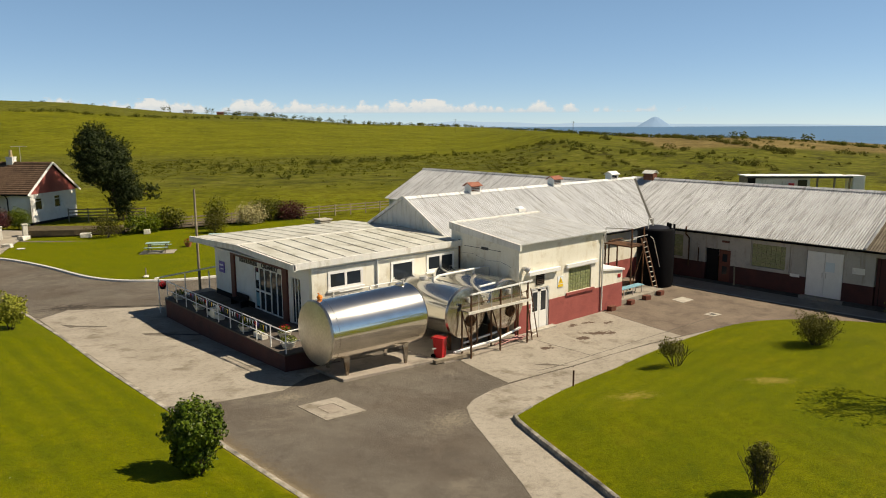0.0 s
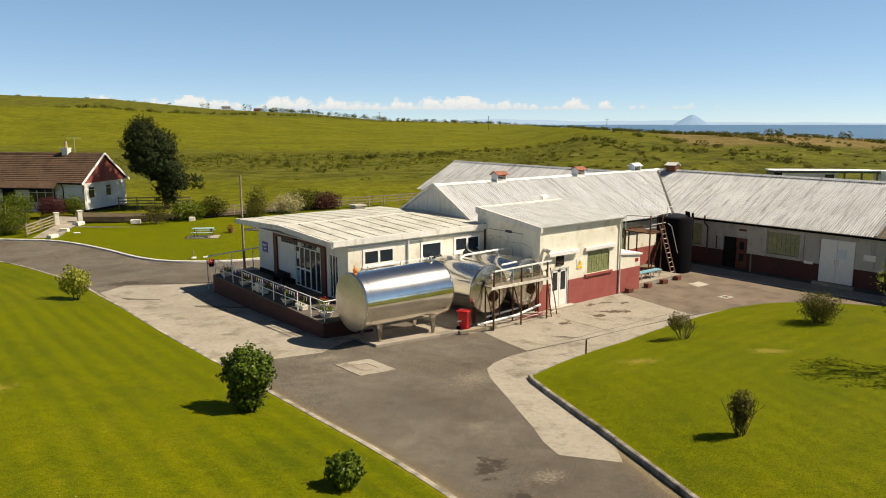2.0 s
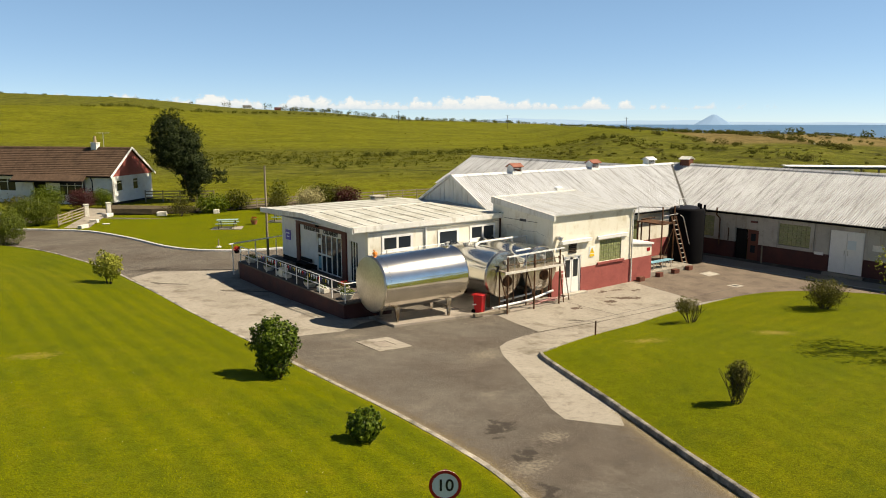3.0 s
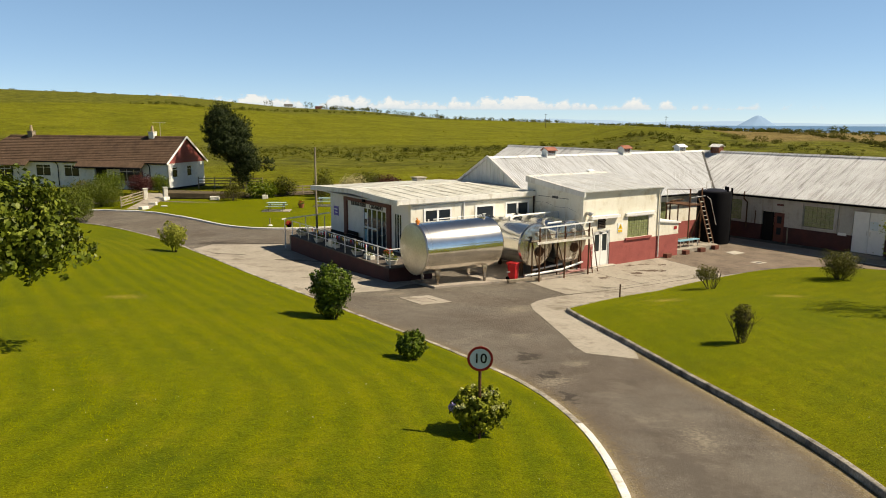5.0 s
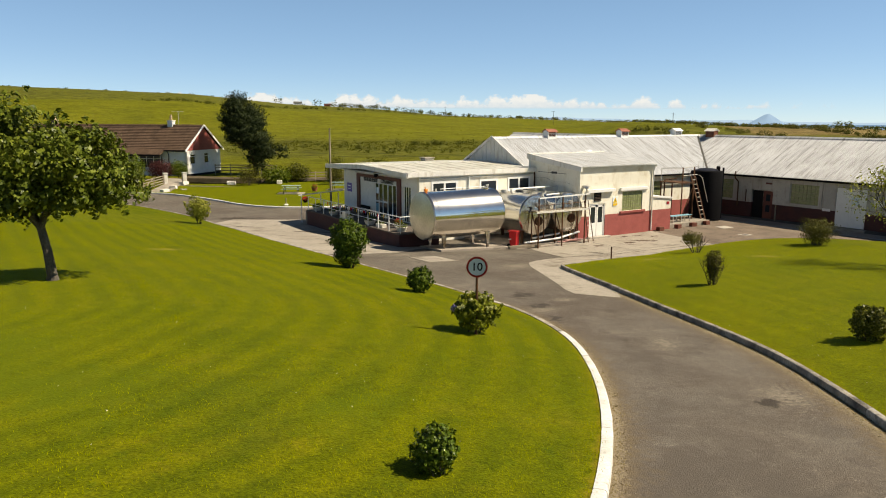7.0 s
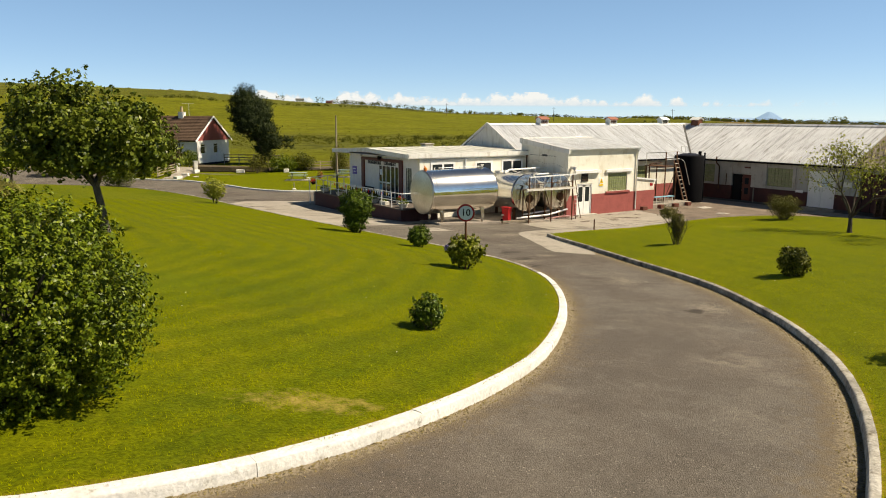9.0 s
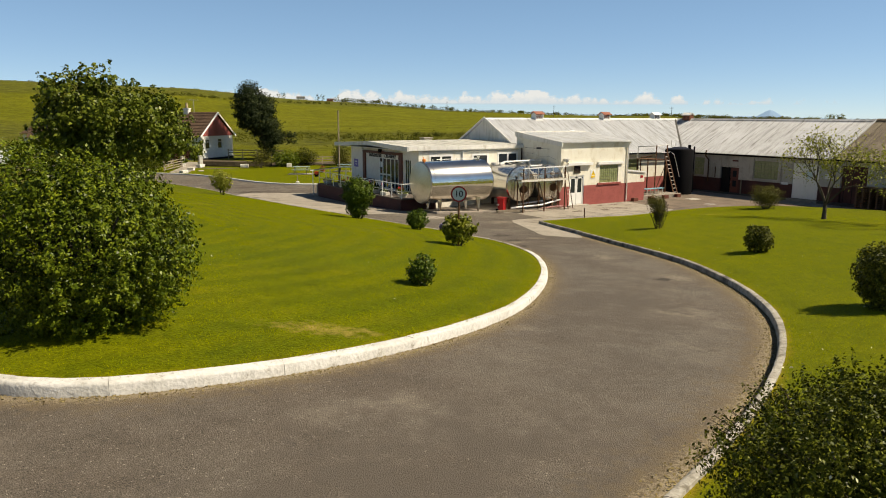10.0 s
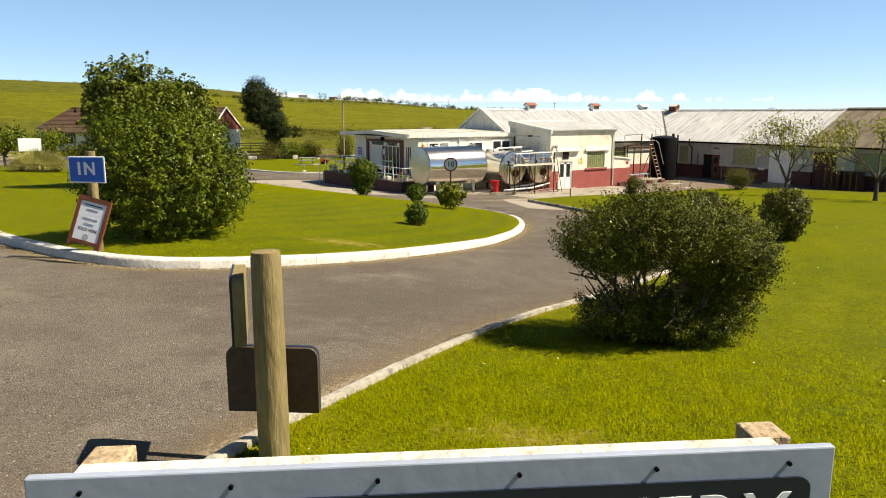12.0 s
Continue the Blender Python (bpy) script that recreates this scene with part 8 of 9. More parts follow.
for k in range(110):
    d = Vector(rng.normal(0, 1, 3)).normalized()
    d.z = abs(d.z)
    s = Vector((x + d.x * 1.1, y + d.y * 1.05, z + 1.15 + d.z * 0.95))
    g.cyl(s, s + (d + Vector((0, 0, 0.5))).normalized() * rng.uniform(0.12, 0.3), 0.005, 0.002, 4, False)
tagged(part("twigs", g, M["bark"], big), kind="stuff")

# spreading bush on the yard lawn
x, y = -32.4, -36.05
z = right_h(x, y) - 0.05
sp = thing("spreading_bush", "spreading dark small-leaved bush on crooked stems", "shrub", (x, y, z))
g, tips = G(), []
rng = np.random.default_rng(75)
for a, l, s in ((2.5, 0.60, 1.1), (3.1, 0.58, 0.95), (5.6, 0.52, 0.9), (1.2, 0.50, 0.8), (2.0, 0.58, 1.2), (4.4, 0.50, 0.6)):
    branches(g, Vector((x, y, z - 0.1)), Vector((math.cos(a) * s, math.sin(a) * s, 1.0)).normalized(), l, 0.042, 2, rng, 0.6, 3, None, 0.05)
part("stem", g, M["bark"], sp, "crooked dark stems")
R_, F_ = Vector((0.84, -0.54, 0)), Vector((-0.54, -0.84, 0))


def off(a, f, h):
    """A place a metres along the bush's length, f before it and h up."""
    q = Vector((x, y, z)) + (R_ * a + F_ * f) * 1.16
    return (q.x, q.y, z + h * 1.28)


sprays("leaves", [(off(-0.05, 0, 0.98), (0.90, 0.92, 0.34)), (off(-0.55, 0, 0.90), (0.52, 0.56, 0.28)), (off(0.48, 0, 0.80), (0.58, 0.60, 0.44)), (off(0.0, 0.1, 1.10), (0.64, 0.68, 0.26)), (off(0.72, 0.05, 0.70), (0.28, 0.34, 0.32)), (off(-0.50, 0.1, 0.80), (0.56, 0.52, 0.20))], 92000, 0.024, M["leaf_olive"], sp, 76, length=0.22, width=0.04, per=34, core=0.25, shell=0.3, lump=0.24, freq=2.8, up=0.8)
sprays("leaves", [(off(0.16, -0.05, 0.22), (0.66, 0.62, 0.29)), (off(0.50, 0.0, 0.42), (0.42, 0.44, 0.48)), (off(-0.34, -0.05, 0.24), (0.52, 0.50, 0.30))], 52000, 0.025, M["leaf_olive"], sp, 77, length=0.18, width=0.05, per=30, core=0.3, lump=0.25, freq=2.6, floor=z + 0.03)
rng = np.random.default_rng(79)
g = G()
for k in range(170):
    d = Vector(rng.normal(0, 1, 3)).normalized()
    d.z = abs(d.z) * 0.6
    s = Vector(off(-0.05, 0, 0.92)) + Vector((d.x * 1.0, d.y * 1.0, d.z * 0.45))
    g.cyl(s, s + (d + Vector((0, 0, 0.35))).normalized() * rng.uniform(0.05, 0.14), 0.004, 0.0015, 4, False)
tagged(part("twigs", g, M["bark"], sp), kind="stuff")
foliage("flowers", [(off(0, 0, 0.98), (1.09, 1.09, 0.41))], 60, 0.025, M["flower_cream"], sp, 78, shell=0.05)


def tree(name, label, x, y, z, trunk_h, r, leaves, material, seed, limbs, length, depth, size, near, bark="bark", lean=(0, 0), spread=0.6, clumps=()):
    t = thing(name, label, "tree", (x, y, z))
    rng = np.random.default_rng(seed)
    g, tips = G(), []
    top = Vector((x + lean[0], y + lean[1], z + trunk_h))
    mid = Vector((x + lean[0] * 0.3, y + lean[1] * 0.3, z + trunk_h * 0.5))
    g.cyl((x, y, z - 0.15), (x, y, z + 0.15), r * 1.6, r * 1.1, 12, False).cyl((x, y, z + 0.15), mid, r * 1.1, r * 0.95, 12, False).cyl(mid, top, r * 0.95, r * 0.85, 12, False)
    for i in range(limbs):
        a = 2 * math.pi * (i + 0.3 * rng.random()) / limbs
        d = Vector((math.cos(a) * spread, math.sin(a) * spread, 0.8)).normalized()
        branches(g, top - Vector((0, 0, 0.05 * i)), d, length, r * 0.6, depth, rng, 0.65, 3, tips, 0.12)
    part("trunk", g, M[bark], t, "forking trunk and limbs")
    tp = np.array(tips)
    q = tp[rng.integers(0, len(tp), leaves)] + rng.normal(0, near, (leaves, 3))
    out = q - np.array([x, y, z + trunk_h + length])
    part("crown", raw_mesh("crown", *leaves_at(q, unit(out), size, rng, 1.0, 0.6), material), material, t, "leafy crown with gaps")
    if clumps:
        sprays("crown", clumps, leaves, size, material, t, seed + 1, length=0.55, width=0.26, per=30, core=0.22, shell=0.35, lump=0.5, freq=2.2, aspect=0.62, up=0.35, label="leafy crown in tufts")
    return t


x, y = -31.9, -8.55
z = left_h(x, y)
tree("tree", "spreading broadleaf tree with a short pale trunk on the lawn", x, y, z, 1.75, 0.135, 17000, M["leaf_tree"], 81, 6, 1.2, 2, 0.15, 0.20, "bark_pale", (-0.2, 0.1), 0.85,
     [((x - 0.9, y, z + 3.5), (1.25, 1.3, 0.9)), ((x + 0.7, y - 0.1, z + 3.4), (1.15, 1.2, 0.85)), ((x + 1.7, y - 0.2, z + 2.8), (0.95, 1.0, 0.7)), ((x - 2.0, y + 0.3, z + 3.2), (0.95, 1.1, 0.9)), ((x - 0.6, y, z + 4.6), (0.75, 0.8, 0.65)), ((x - 1.8, y, z + 4.3), (0.75, 0.8, 0.7)), ((x + 0.5, y + 0.1, z + 2.5), (1.2, 1.2, 0.45)), ((x - 1.0, y - 0.3, z + 2.6), (1.2, 1.1, 0.5)), ((x + 0.5, y, z + 4.1), (0.7, 0.7, 0.5))])
x, y = -0.3, -17.7
tree("small_tree", "thin multi-stemmed tree with sparse yellow-green leaves", x, y, right_h(x, y), 0.9, 0.10, 2500, M["leaf_yellow"], 83, 5, 1.3, 3, 0.115, 0.17, "bark", (0.05, 0.05), 0.6)
x, y = -1.6, -23.2
tree("small_tree", "thin spreading tree with sparse yellow-green leaves", x, y, right_h(x, y), 1.1, 0.10, 2700, M["leaf_yellow"], 86, 5, 1.35, 3, 0.115, 0.17, "bark", (0.2, 0.1), 0.75)

# wind-leaning conifer by the bungalow
cy = thing("conifer", "dark wind-leaning conifer beside the bungalow", "tree", (-3.7, 55.5, 0.4))
part("trunk", G().cyl((-3.6, 55.5, 0.1), (-4.0, 55.5, 2.5), 0.32, 0.26, 10).cyl((-4.0, 55.5, 2.5), (-5.6, 55.5, 9.6), 0.26, 0.05, 8), M["bark"], cy)
for k, ((tx, tz), (ux, uz)) in enumerate((((-4.0, 2.4), (-1.8, 3.5)), ((-1.8, 3.5), (0.3, 3.5)), ((-1.8, 3.4), (0.1, 2.7)), ((-4.4, 4.2), (-6.9, 4.6)))):
    part("limb", G().cyl((tx, 55.4, tz), (ux, 55.2, uz), 0.09, 0.03, 6), M["bark"], cy)
sprays("crown", [((-5.7, 55.8, 9.5), (1.1, 1.4, 0.75)), ((-5.6, 55.8, 8.5), (1.7, 2.2, 1.0)), ((-5.6, 55.8, 7.4), (1.95, 2.6, 1.1)), ((-5.1, 56.0, 6.3), (2.2, 2.8, 1.1)), ((-4.4, 56.0, 5.2), (2.3, 2.8, 1.0)), ((-6.2, 55.5, 5.2), (1.0, 1.3, 0.8)), ((-3.4, 55.8, 4.1), (1.9, 2.2, 0.9)), ((-2.5, 55.5, 3.2), (1.2, 1.4, 0.7)), ((-3.7, 55.5, 2.7), (1.2, 1.2, 0.9)), ((-3.5, 55.9, 6.9), (1.1, 1.8, 0.8)), ((-3.4, 55.3, 1.7), (1.0, 1.0, 0.7)), ((-3.0, 57.6, 7.6), (1.2, 1.6, 1.2))], 36000, 0.24, M["needle"], cy, 91, length=0.85, width=0.20, per=22, core=0.35, shell=0.3, lump=0.4, aspect=0.3, up=0.55, label="dense dark crown in upswept tufts")
sprays("crown", [((-0.5, 55.2, 3.6), (0.75, 0.7, 0.35)), ((-0.3, 55.2, 2.75), (0.6, 0.6, 0.25))], 900, 0.22, M["needle"], cy, 92, length=0.6, width=0.15, per=20, core=0.1, aspect=0.3, label="wind-swept lower tufts")


def simple_bush(label, x, y, w, d, h, n, size, leaf, seed, name="shrub", lump=0.4, group="", shell=0.55):
    z = base_h(x, y)
    b = thing(name, label, "shrub", (x, y, z), group)
    part("stem", G().cyl((x, y, z - 0.1), (x + 0.1, y, z + h * 0.6), 0.05, 0.02, 6).cyl((x, y, z - 0.1), (x - 0.25 * w, y, z + h * 0.7), 0.04, 0.01, 6).cyl((x, y, z - 0.1), (x + 0.3 * w, y + 0.1, z + h * 0.7), 0.04, 0.01, 6), M["bark"], b)
    foliage("leaves", [((x, y, z + h * 0.55), (w, d, h * 0.5)), ((x + w * 0.35, y, z + h * 0.4), (w * 0.7, d * 0.8, h * 0.42)), ((x - w * 0.4, y, z + h * 0.45), (w * 0.65, d * 0.8, h * 0.45))], n, size, leaf, b, seed, shell, lump, floor=z + 0.02)


simple_bush("bare brownish twiggy shrub by the garden bank", -7.7, 46.4, 1.5, 1.2, 2.4, 1500, 0.16, M["gorse_far"], 92, lump=0.7, shell=0.9)
simple_bush("dark green shrub by the garden bank", -4.2, 47.2, 1.7, 1.2, 2.0, 2600, 0.2, M["leaf_mid"], 93)
simple_bush("dark green shrub by the garden fence", -1.2, 48.5, 1.6, 1.2, 2.2, 2200, 0.22, M["leaf_dark"], 94)
simple_bush("brown-green shrub at the picnic lawn", 0.9, 42.6, 1.0, 0.9, 2.2, 1500, 0.16, M["gorse_far"], 95, lump=0.6)
simple_bush("tall brown-green shrub at the picnic lawn", 2.4, 45.4, 1.1, 1.0, 3.1, 1900, 0.18, M["leaf_dark"], 96, lump=0.6)
simple_bush("cream plumed shrub by the fence", 6.4, 46.0, 1.7, 1.3, 2.2, 2600, 0.20, M["leaf_pale"], 97, lump=0.6, shell=0.8)
simple_bush("dark reddish shrub by the fence", 11.2, 46.6, 1.8, 1.4, 2.1, 2400, 0.20, M["leaf_maroon"], 98, lump=0.5)
simple_bush("dark green shrub by the fence", 9.0, 47.2, 1.9, 1.5, 2.6, 3600, 0.18, M["leaf_dark"], 99, lump=0.5)
simple_bush("rounded clipped hedge bush beside the gate", -20.4, 47.6, 2.05, 1.4, 2.75, 15000, 0.10, M["leaf_tree"], 100, "hedge", 0.15)
simple_bush("rounded hedge bush at the drive's bend", -24.1, 37.6, 1.6, 1.5, 3.1, 15000, 0.10, M["leaf_tree"], 101, "hedge", 0.15)
simple_bush("green garden bush before the bungalow", -18.0, 57.0, 1.6, 1.2, 2.2, 7000, 0.12, M["leaf_mid"], 102, lump=0.25)
simple_bush("maroon leaved bush before the bungalow", -15.2, 54.6, 1.4, 1.2, 2.0, 6500, 0.11, M["leaf_maroon"], 103, lump=0.3)
simple_bush("bright green bush before the bungalow", -13.3, 54.6, 1.0, 1.0, 1.9, 6000, 0.10, M["leaf_mid"], 104, lump=0.25)
simple_bush("bare reddish garden shrub before the bungalow", -21.0, 55.0, 1.4, 1.0, 1.6, 1100, 0.16, M["gorse_far"], 105, lump=0.5)
simple_bush("dark garden hedge before the bungalow", -27.5, 51.0, 2.6, 1.5, 2.2, 3600, 0.2, M["leaf_dark"], 106, "hedge", 0.2)
for i, (x, y, h) in enumerate(((-40, 22, 3.4), (-36.5, 26, 3.2), (-33, 30, 3.0), (-45, 15, 3.0))):
    z = left_h(x, y)
    tree("small_tree", "low rounded broadleaf tree at the far verge", x, y, z, 0.9, 0.10, 2600, M["leaf_mid"], 110 + i, 5, 0.9, 2, 0.2, 0.35)
x, y = -35.1, 12.0
z = left_h(x, y)
pg = thing("pampas_clump", "broad clump of arching pale green grass on the lawn", "grass clump", (x, y, z))
rng = np.random.default_rng(120)
n = 9000
a = rng.uniform(0, 6.28, n)
r0 = 1.25 * np.sqrt(rng.random(n))
L_ = rng.uniform(0.9, 1.9, n) * (1.1 - 0.25 * r0)
lean = rng.uniform(0.35, 0.95, n) * (0.35 + 0.65 * r0 / 1.25)
out = np.stack([np.cos(a), np.sin(a), np.zeros(n)], 1)
sd = np.stack([-np.sin(a), np.cos(a), np.zeros(n)], 1)
b0 = np.array([x, y, z]) + out * r0[:, None]
cols_ = []
for t_, wd in ((0.0, 0.022), (0.45, 0.018), (0.8, 0.012), (1.0, 0.002)):
    q = b0 + out * (lean * L_ * 0.9 * t_ ** 1.4)[:, None] + np.array([0, 0, 1]) * (L_ * (t_ - 0.95 * lean * t_ ** 2.2))[:, None]
    cols_ += [q - sd * wd, q + sd * wd]
v = np.stack(cols_, 1).reshape(-1, 3)
i8 = np.arange(n)[:, None] * 8
f = np.concatenate([i8 + np.array([[k, k + 1, k + 3, k + 2]]) for k in (0, 2, 4)])
tagged(part("tuft", raw_mesh("tuft", v, f, M["dry_grass"]), M["dry_grass"], pg), kind="stuff")
vx, vy = -35.15, 17.5
vz = left_h(vx, vy)
vs_ = thing("verge_sign", "pale notice board on two posts behind the grass clump", "sign board", (vx, vy, vz))
m = facing(vx, vy, vz, 0)
part("board", G().box(-0.72, 0.72, -0.03, 0.03, 1.3, 2.2, m), M["sign_white"], vs_, bevel=0.01)
part("frame", G().box(-0.78, -0.72, -0.05, 0.05, 1.25, 2.25, m).box(0.72, 0.78, -0.05, 0.05, 1.25, 2.25, m), M["brown_board"], vs_)
part("post", G().box(-0.62, -0.52, 0.04, 0.14, -0.2, 2.2, m), M["brown_board"], vs_)
part("post", G().box(0.52, 0.62, 0.04, 0.14, -0.2, 2.2, m), M["brown_board"], vs_)

# grass blades on the lawns, long and dense by the entrance, coarser beyond
def within(pts, poly):
    """Which points lie inside an outline."""
    odd = np.zeros(len(pts), bool)
    x, y = pts[:, 0], pts[:, 1]
    for (ax_, ay_), (bx_, by_) in zip(poly, poly[1:] + poly[:1]):
        if ay_ != by_:
            odd ^= ((ay_ > y) != (by_ > y)) & (x < ax_ + (y - ay_) / (by_ - ay_) * (bx_ - ax_))
    return odd


def dist_to(pts, line_):
    """The distance of points from a line."""
    best = np.full(len(pts), 1e9)
    for a, b in zip(np.array(line_[:-1]), np.array(line_[1:])):
        d = b - a
        t = np.clip(((pts - a) @ d) / (d @ d), 0, 1)
        best = np.minimum(best, np.linalg.norm(pts - a - t[:, None] * d, axis=1))
    return best


def blades(name, label, box, poly, height, n, seed, h=0.045, w=0.005, centre=None, reach=6.5, swaths=None, lush=None):
    """Grass blades over part of a lawn, thinner in the bare swaths and in the lush dark part."""
    rng = np.random.default_rng(seed)
    x0, x1, y0, y1 = box
    ph = rng.uniform(0, 6.28, 4)
    pts = np.zeros((0, 2))
    while len(pts) < n:
        q = np.stack([rng.uniform(x0, x1, n), rng.uniform(y0, y1, n)], 1)
        x, y = q[:, 0], q[:, 1]
        chance = 0.62 + 0.38 * np.sin(x * 4.1 + ph[0] + 2 * np.sin(y * 2.3)) * np.sin(y * 3.7 + ph[1] + 2 * np.sin(x * 2.9))
        if centre:
            u = np.clip((np.hypot(x - centre[0], y - centre[1]) - reach * 0.25) / (reach * 0.75), 0, 1)
            chance = chance * (1 - u * u * (3 - 2 * u))
        if lush:
            chance = chance * (1 - 0.7 * np.exp(-((x - lush[0]) / lush[2]) ** 2 - ((y - lush[1]) / lush[3]) ** 2))
        q, chance = q[within(q, poly)], chance[within(q, poly)]
        if swaths:
            chance = chance * (0.62 + 0.38 * np.sin(2 * math.pi / SWATH * dist_to(q, swaths)))
        pts = np.concatenate([pts, q[rng.random(len(q)) < chance]])
    pts = pts[:n]
    nx, ny = int((x1 - x0) / 0.5) + 2, int((y1 - y0) / 0.5) + 2
    lat = np.array([[height(x0 + i * 0.5, y0 + j * 0.5) for j in range(ny)] for i in range(nx)])
    u, v = (pts[:, 0] - x0) / 0.5, (pts[:, 1] - y0) / 0.5
    i, j = u.astype(int), v.astype(int)
    fu, fv = u - i, v - j
    z = lat[i, j] * (1 - fu) * (1 - fv) + lat[i + 1, j] * fu * (1 - fv) + lat[i, j + 1] * (1 - fu) * fv + lat[i + 1, j + 1] * fu * fv
    b0 = np.concatenate([pts, z[:, None] - 0.01], 1)
    a = rng.uniform(0, 6.28, n)
    sd = np.stack([np.cos(a), np.sin(a), np.zeros(n)], 1) * w
    tip = b0 + np.concatenate([np.stack([-np.sin(a), np.cos(a)], 1) * (h * rng.uniform(0.2, 1.0, n))[:, None], (h * rng.uniform(0.45, 1.05, n))[:, None]], 1)
    vs_ = np.stack([b0 - sd, b0 + sd, tip], 1).reshape(-1, 3)
    solid(name, raw_mesh(name, vs_, np.arange(3 * n).reshape(-1, 3), M["blade"]), M["blade"], label, "grass", kind="stuff")


LEFT_MOWN = [p for p in LEFT_EDGE if p[1] < 30 and p[0] > -36][::2]
R_POLY = [p for p in RIGHT_EDGE if p[0] < 9] + [(-43, -52), (9, -52)]
L_POLY = [p for p in LEFT_EDGE if p[1] < 16] + [(-42, 16)]
blades("grass", "short bright mown grass blades near the entrance", (-38, -27, -41, -31), R_POLY, right_h, 110000, 130, centre=(-36.2, -38.6))
blades("grass", "bright mown grass of the yard lawn", (-38, 6, -42, -6), R_POLY, right_h, 300000, 131, 0.040, 0.007)
blades("grass", "bright mown grass of the striped lawn", (-41, -19, -29, 14), L_POLY, left_h, 320000, 132, 0.040, 0.007, swaths=LEFT_MOWN, lush=(-33.6, -19.0, 3.4, 7.0))
blades("grass", "bright mown grass of the picnic lawn", (-24, 9, 22, 51), BACK_EDGE + [(12, 47.2), (4, 47.2), (-4, 47.4), (-10, 48.8), (-17, 51)], back_h, 70000, 133, 0.06, 0.014)

# small white flowers scattered in the lawns
def daisies(name, region, height, n, seed):
    rng = np.random.default_rng(seed)
    x0, x1, y0, y1 = region[0]
    pts = []
    while len(pts) < n:
        x, y = rng.uniform(x0, x1), rng.uniform(y0, y1)
        if inside(x, y, region[1]):
            pts.append((x, y, height(x, y) + 0.03))
    pts = np.array(pts)
    v, f = leaves_at(pts, np.tile([[0, 0, 1.0]], (n, 1)), 0.024, rng, 0.2, 1.0)
    solid(name, raw_mesh(name, v, f, M["flower_cream"]), M["flower_cream"], "tiny white daisies scattered in the lawn", "flowers", kind="stuff")


daisies("daisies", ((-38, -19.5, -28.5, 0), [p for p in LEFT_EDGE if p[1] < 1] + [(-38, 0), (-20, 0)]), left_h, 190, 135)
daisies("daisies", ((-37.5, -14, -42, -16), [p for p in RIGHT_EDGE if p[0] < -13] + [(-14, -42)]), right_h, 180, 136)

# dry weeds and grit at the kerb foot
def weeds(name, edge, sgn, n, seed):
    rng = np.random.default_rng(seed)
    segs = [(Vector(a), Vector(b)) for a, b in zip(edge, edge[1:])]
    pts = []
    for k in range(n):
        a, b = segs[int(rng.integers(0, len(segs)))]
        d = (b - a).normalized()
        p = a.lerp(b, float(rng.random())) + Vector((-d.y, d.x)) * sgn * (0.07 + abs(rng.normal(0, 0.13)))
        pts.append((p.x, p.y, base_h(p.x, p.y) + 0.008))
    pts = np.array(pts)
    up = np.tile([[0, 0, 1.0]], (n, 1))
    v, f = leaves_at(pts, up, 0.032, rng, 0.35, 0.7)
    solid(name, raw_mesh(name, v, f, M["litter"]), M["litter"], "dry weeds and grit along the kerb", "weeds", kind="stuff")


M["litter"] = leafy("dry_litter", (0.10, 0.075, 0.035), (0.20, 0.155, 0.07), (0.30, 0.24, 0.11), 0.9, 0.0)
weeds("kerb_weeds", [p for p in LEFT_EDGE if p[1] < -12 and p[0] > -38.2], 1, 5000, 140)
weeds("kerb_weeds", [p for p in RIGHT_EDGE if -13 > p[0] > -37], -1, 7000, 141)

# ---- distance ----
def polar(az, r):
    return -10 + r * math.sin(radians(az)), 10 + r * math.cos(radians(az))


def far_scrub(name, label, spots, leaf, seed, per=26):
    rng = np.random.default_rng(seed)
    vs, fs, k = [], [], 0
    for x, y, w, h in spots:
        z = base_h(x, y)
        c = np.array([x, y, z + h * 0.42])
        d = unit(rng.normal(0, 1, (per, 3)))
        p = c + d * np.array([w, w, h * 0.55]) * rng.uniform(0.35, 1.0, per)[:, None]
        v, f = leaves_at(p, d + np.array([0, 0, 0.5]), w * 0.34, rng, 0.7, 0.8)
        vs.append(v)
        fs.append(f + k)
        k += len(v)
    solid(name, raw_mesh(name, np.concatenate(vs), np.concatenate(fs), leaf), leaf, label, "hedge", kind="stuff")


rs = random.Random(9)


def row(line, n, w, h, gap=0.0, jr=2.0):
    """Bushes along a line of (bearing, distance), with gaps."""
    out = []
    hole = 0
    for k in range(n):
        t = (k + rs.random()) / n * (len(line) - 1)
        i = min(int(t), len(line) - 2)
        if hole > 0:
            hole -= 1
            continue
        if rs.random() < gap * 0.4:
            hole = rs.randint(1, 4)
        x, y = polar(*[p + (q - p) * (t - i) for p, q in zip(line[i], line[i + 1])])
        q = rs.uniform(0.5, 1.25)
        out.append((x + rs.uniform(-jr, jr), y + rs.uniform(-jr, jr), w * q, h * q * rs.uniform(0.8, 1.2)))
    return out


def line(pts, n, w, h, gap=0.0, jr=2.0):
    """The same along points of the plan."""
    return row([(math.degrees(math.atan2(x + 10, y - 10)), math.hypot(x + 10, y - 10)) for x, y in pts], n, w, h, gap, jr)


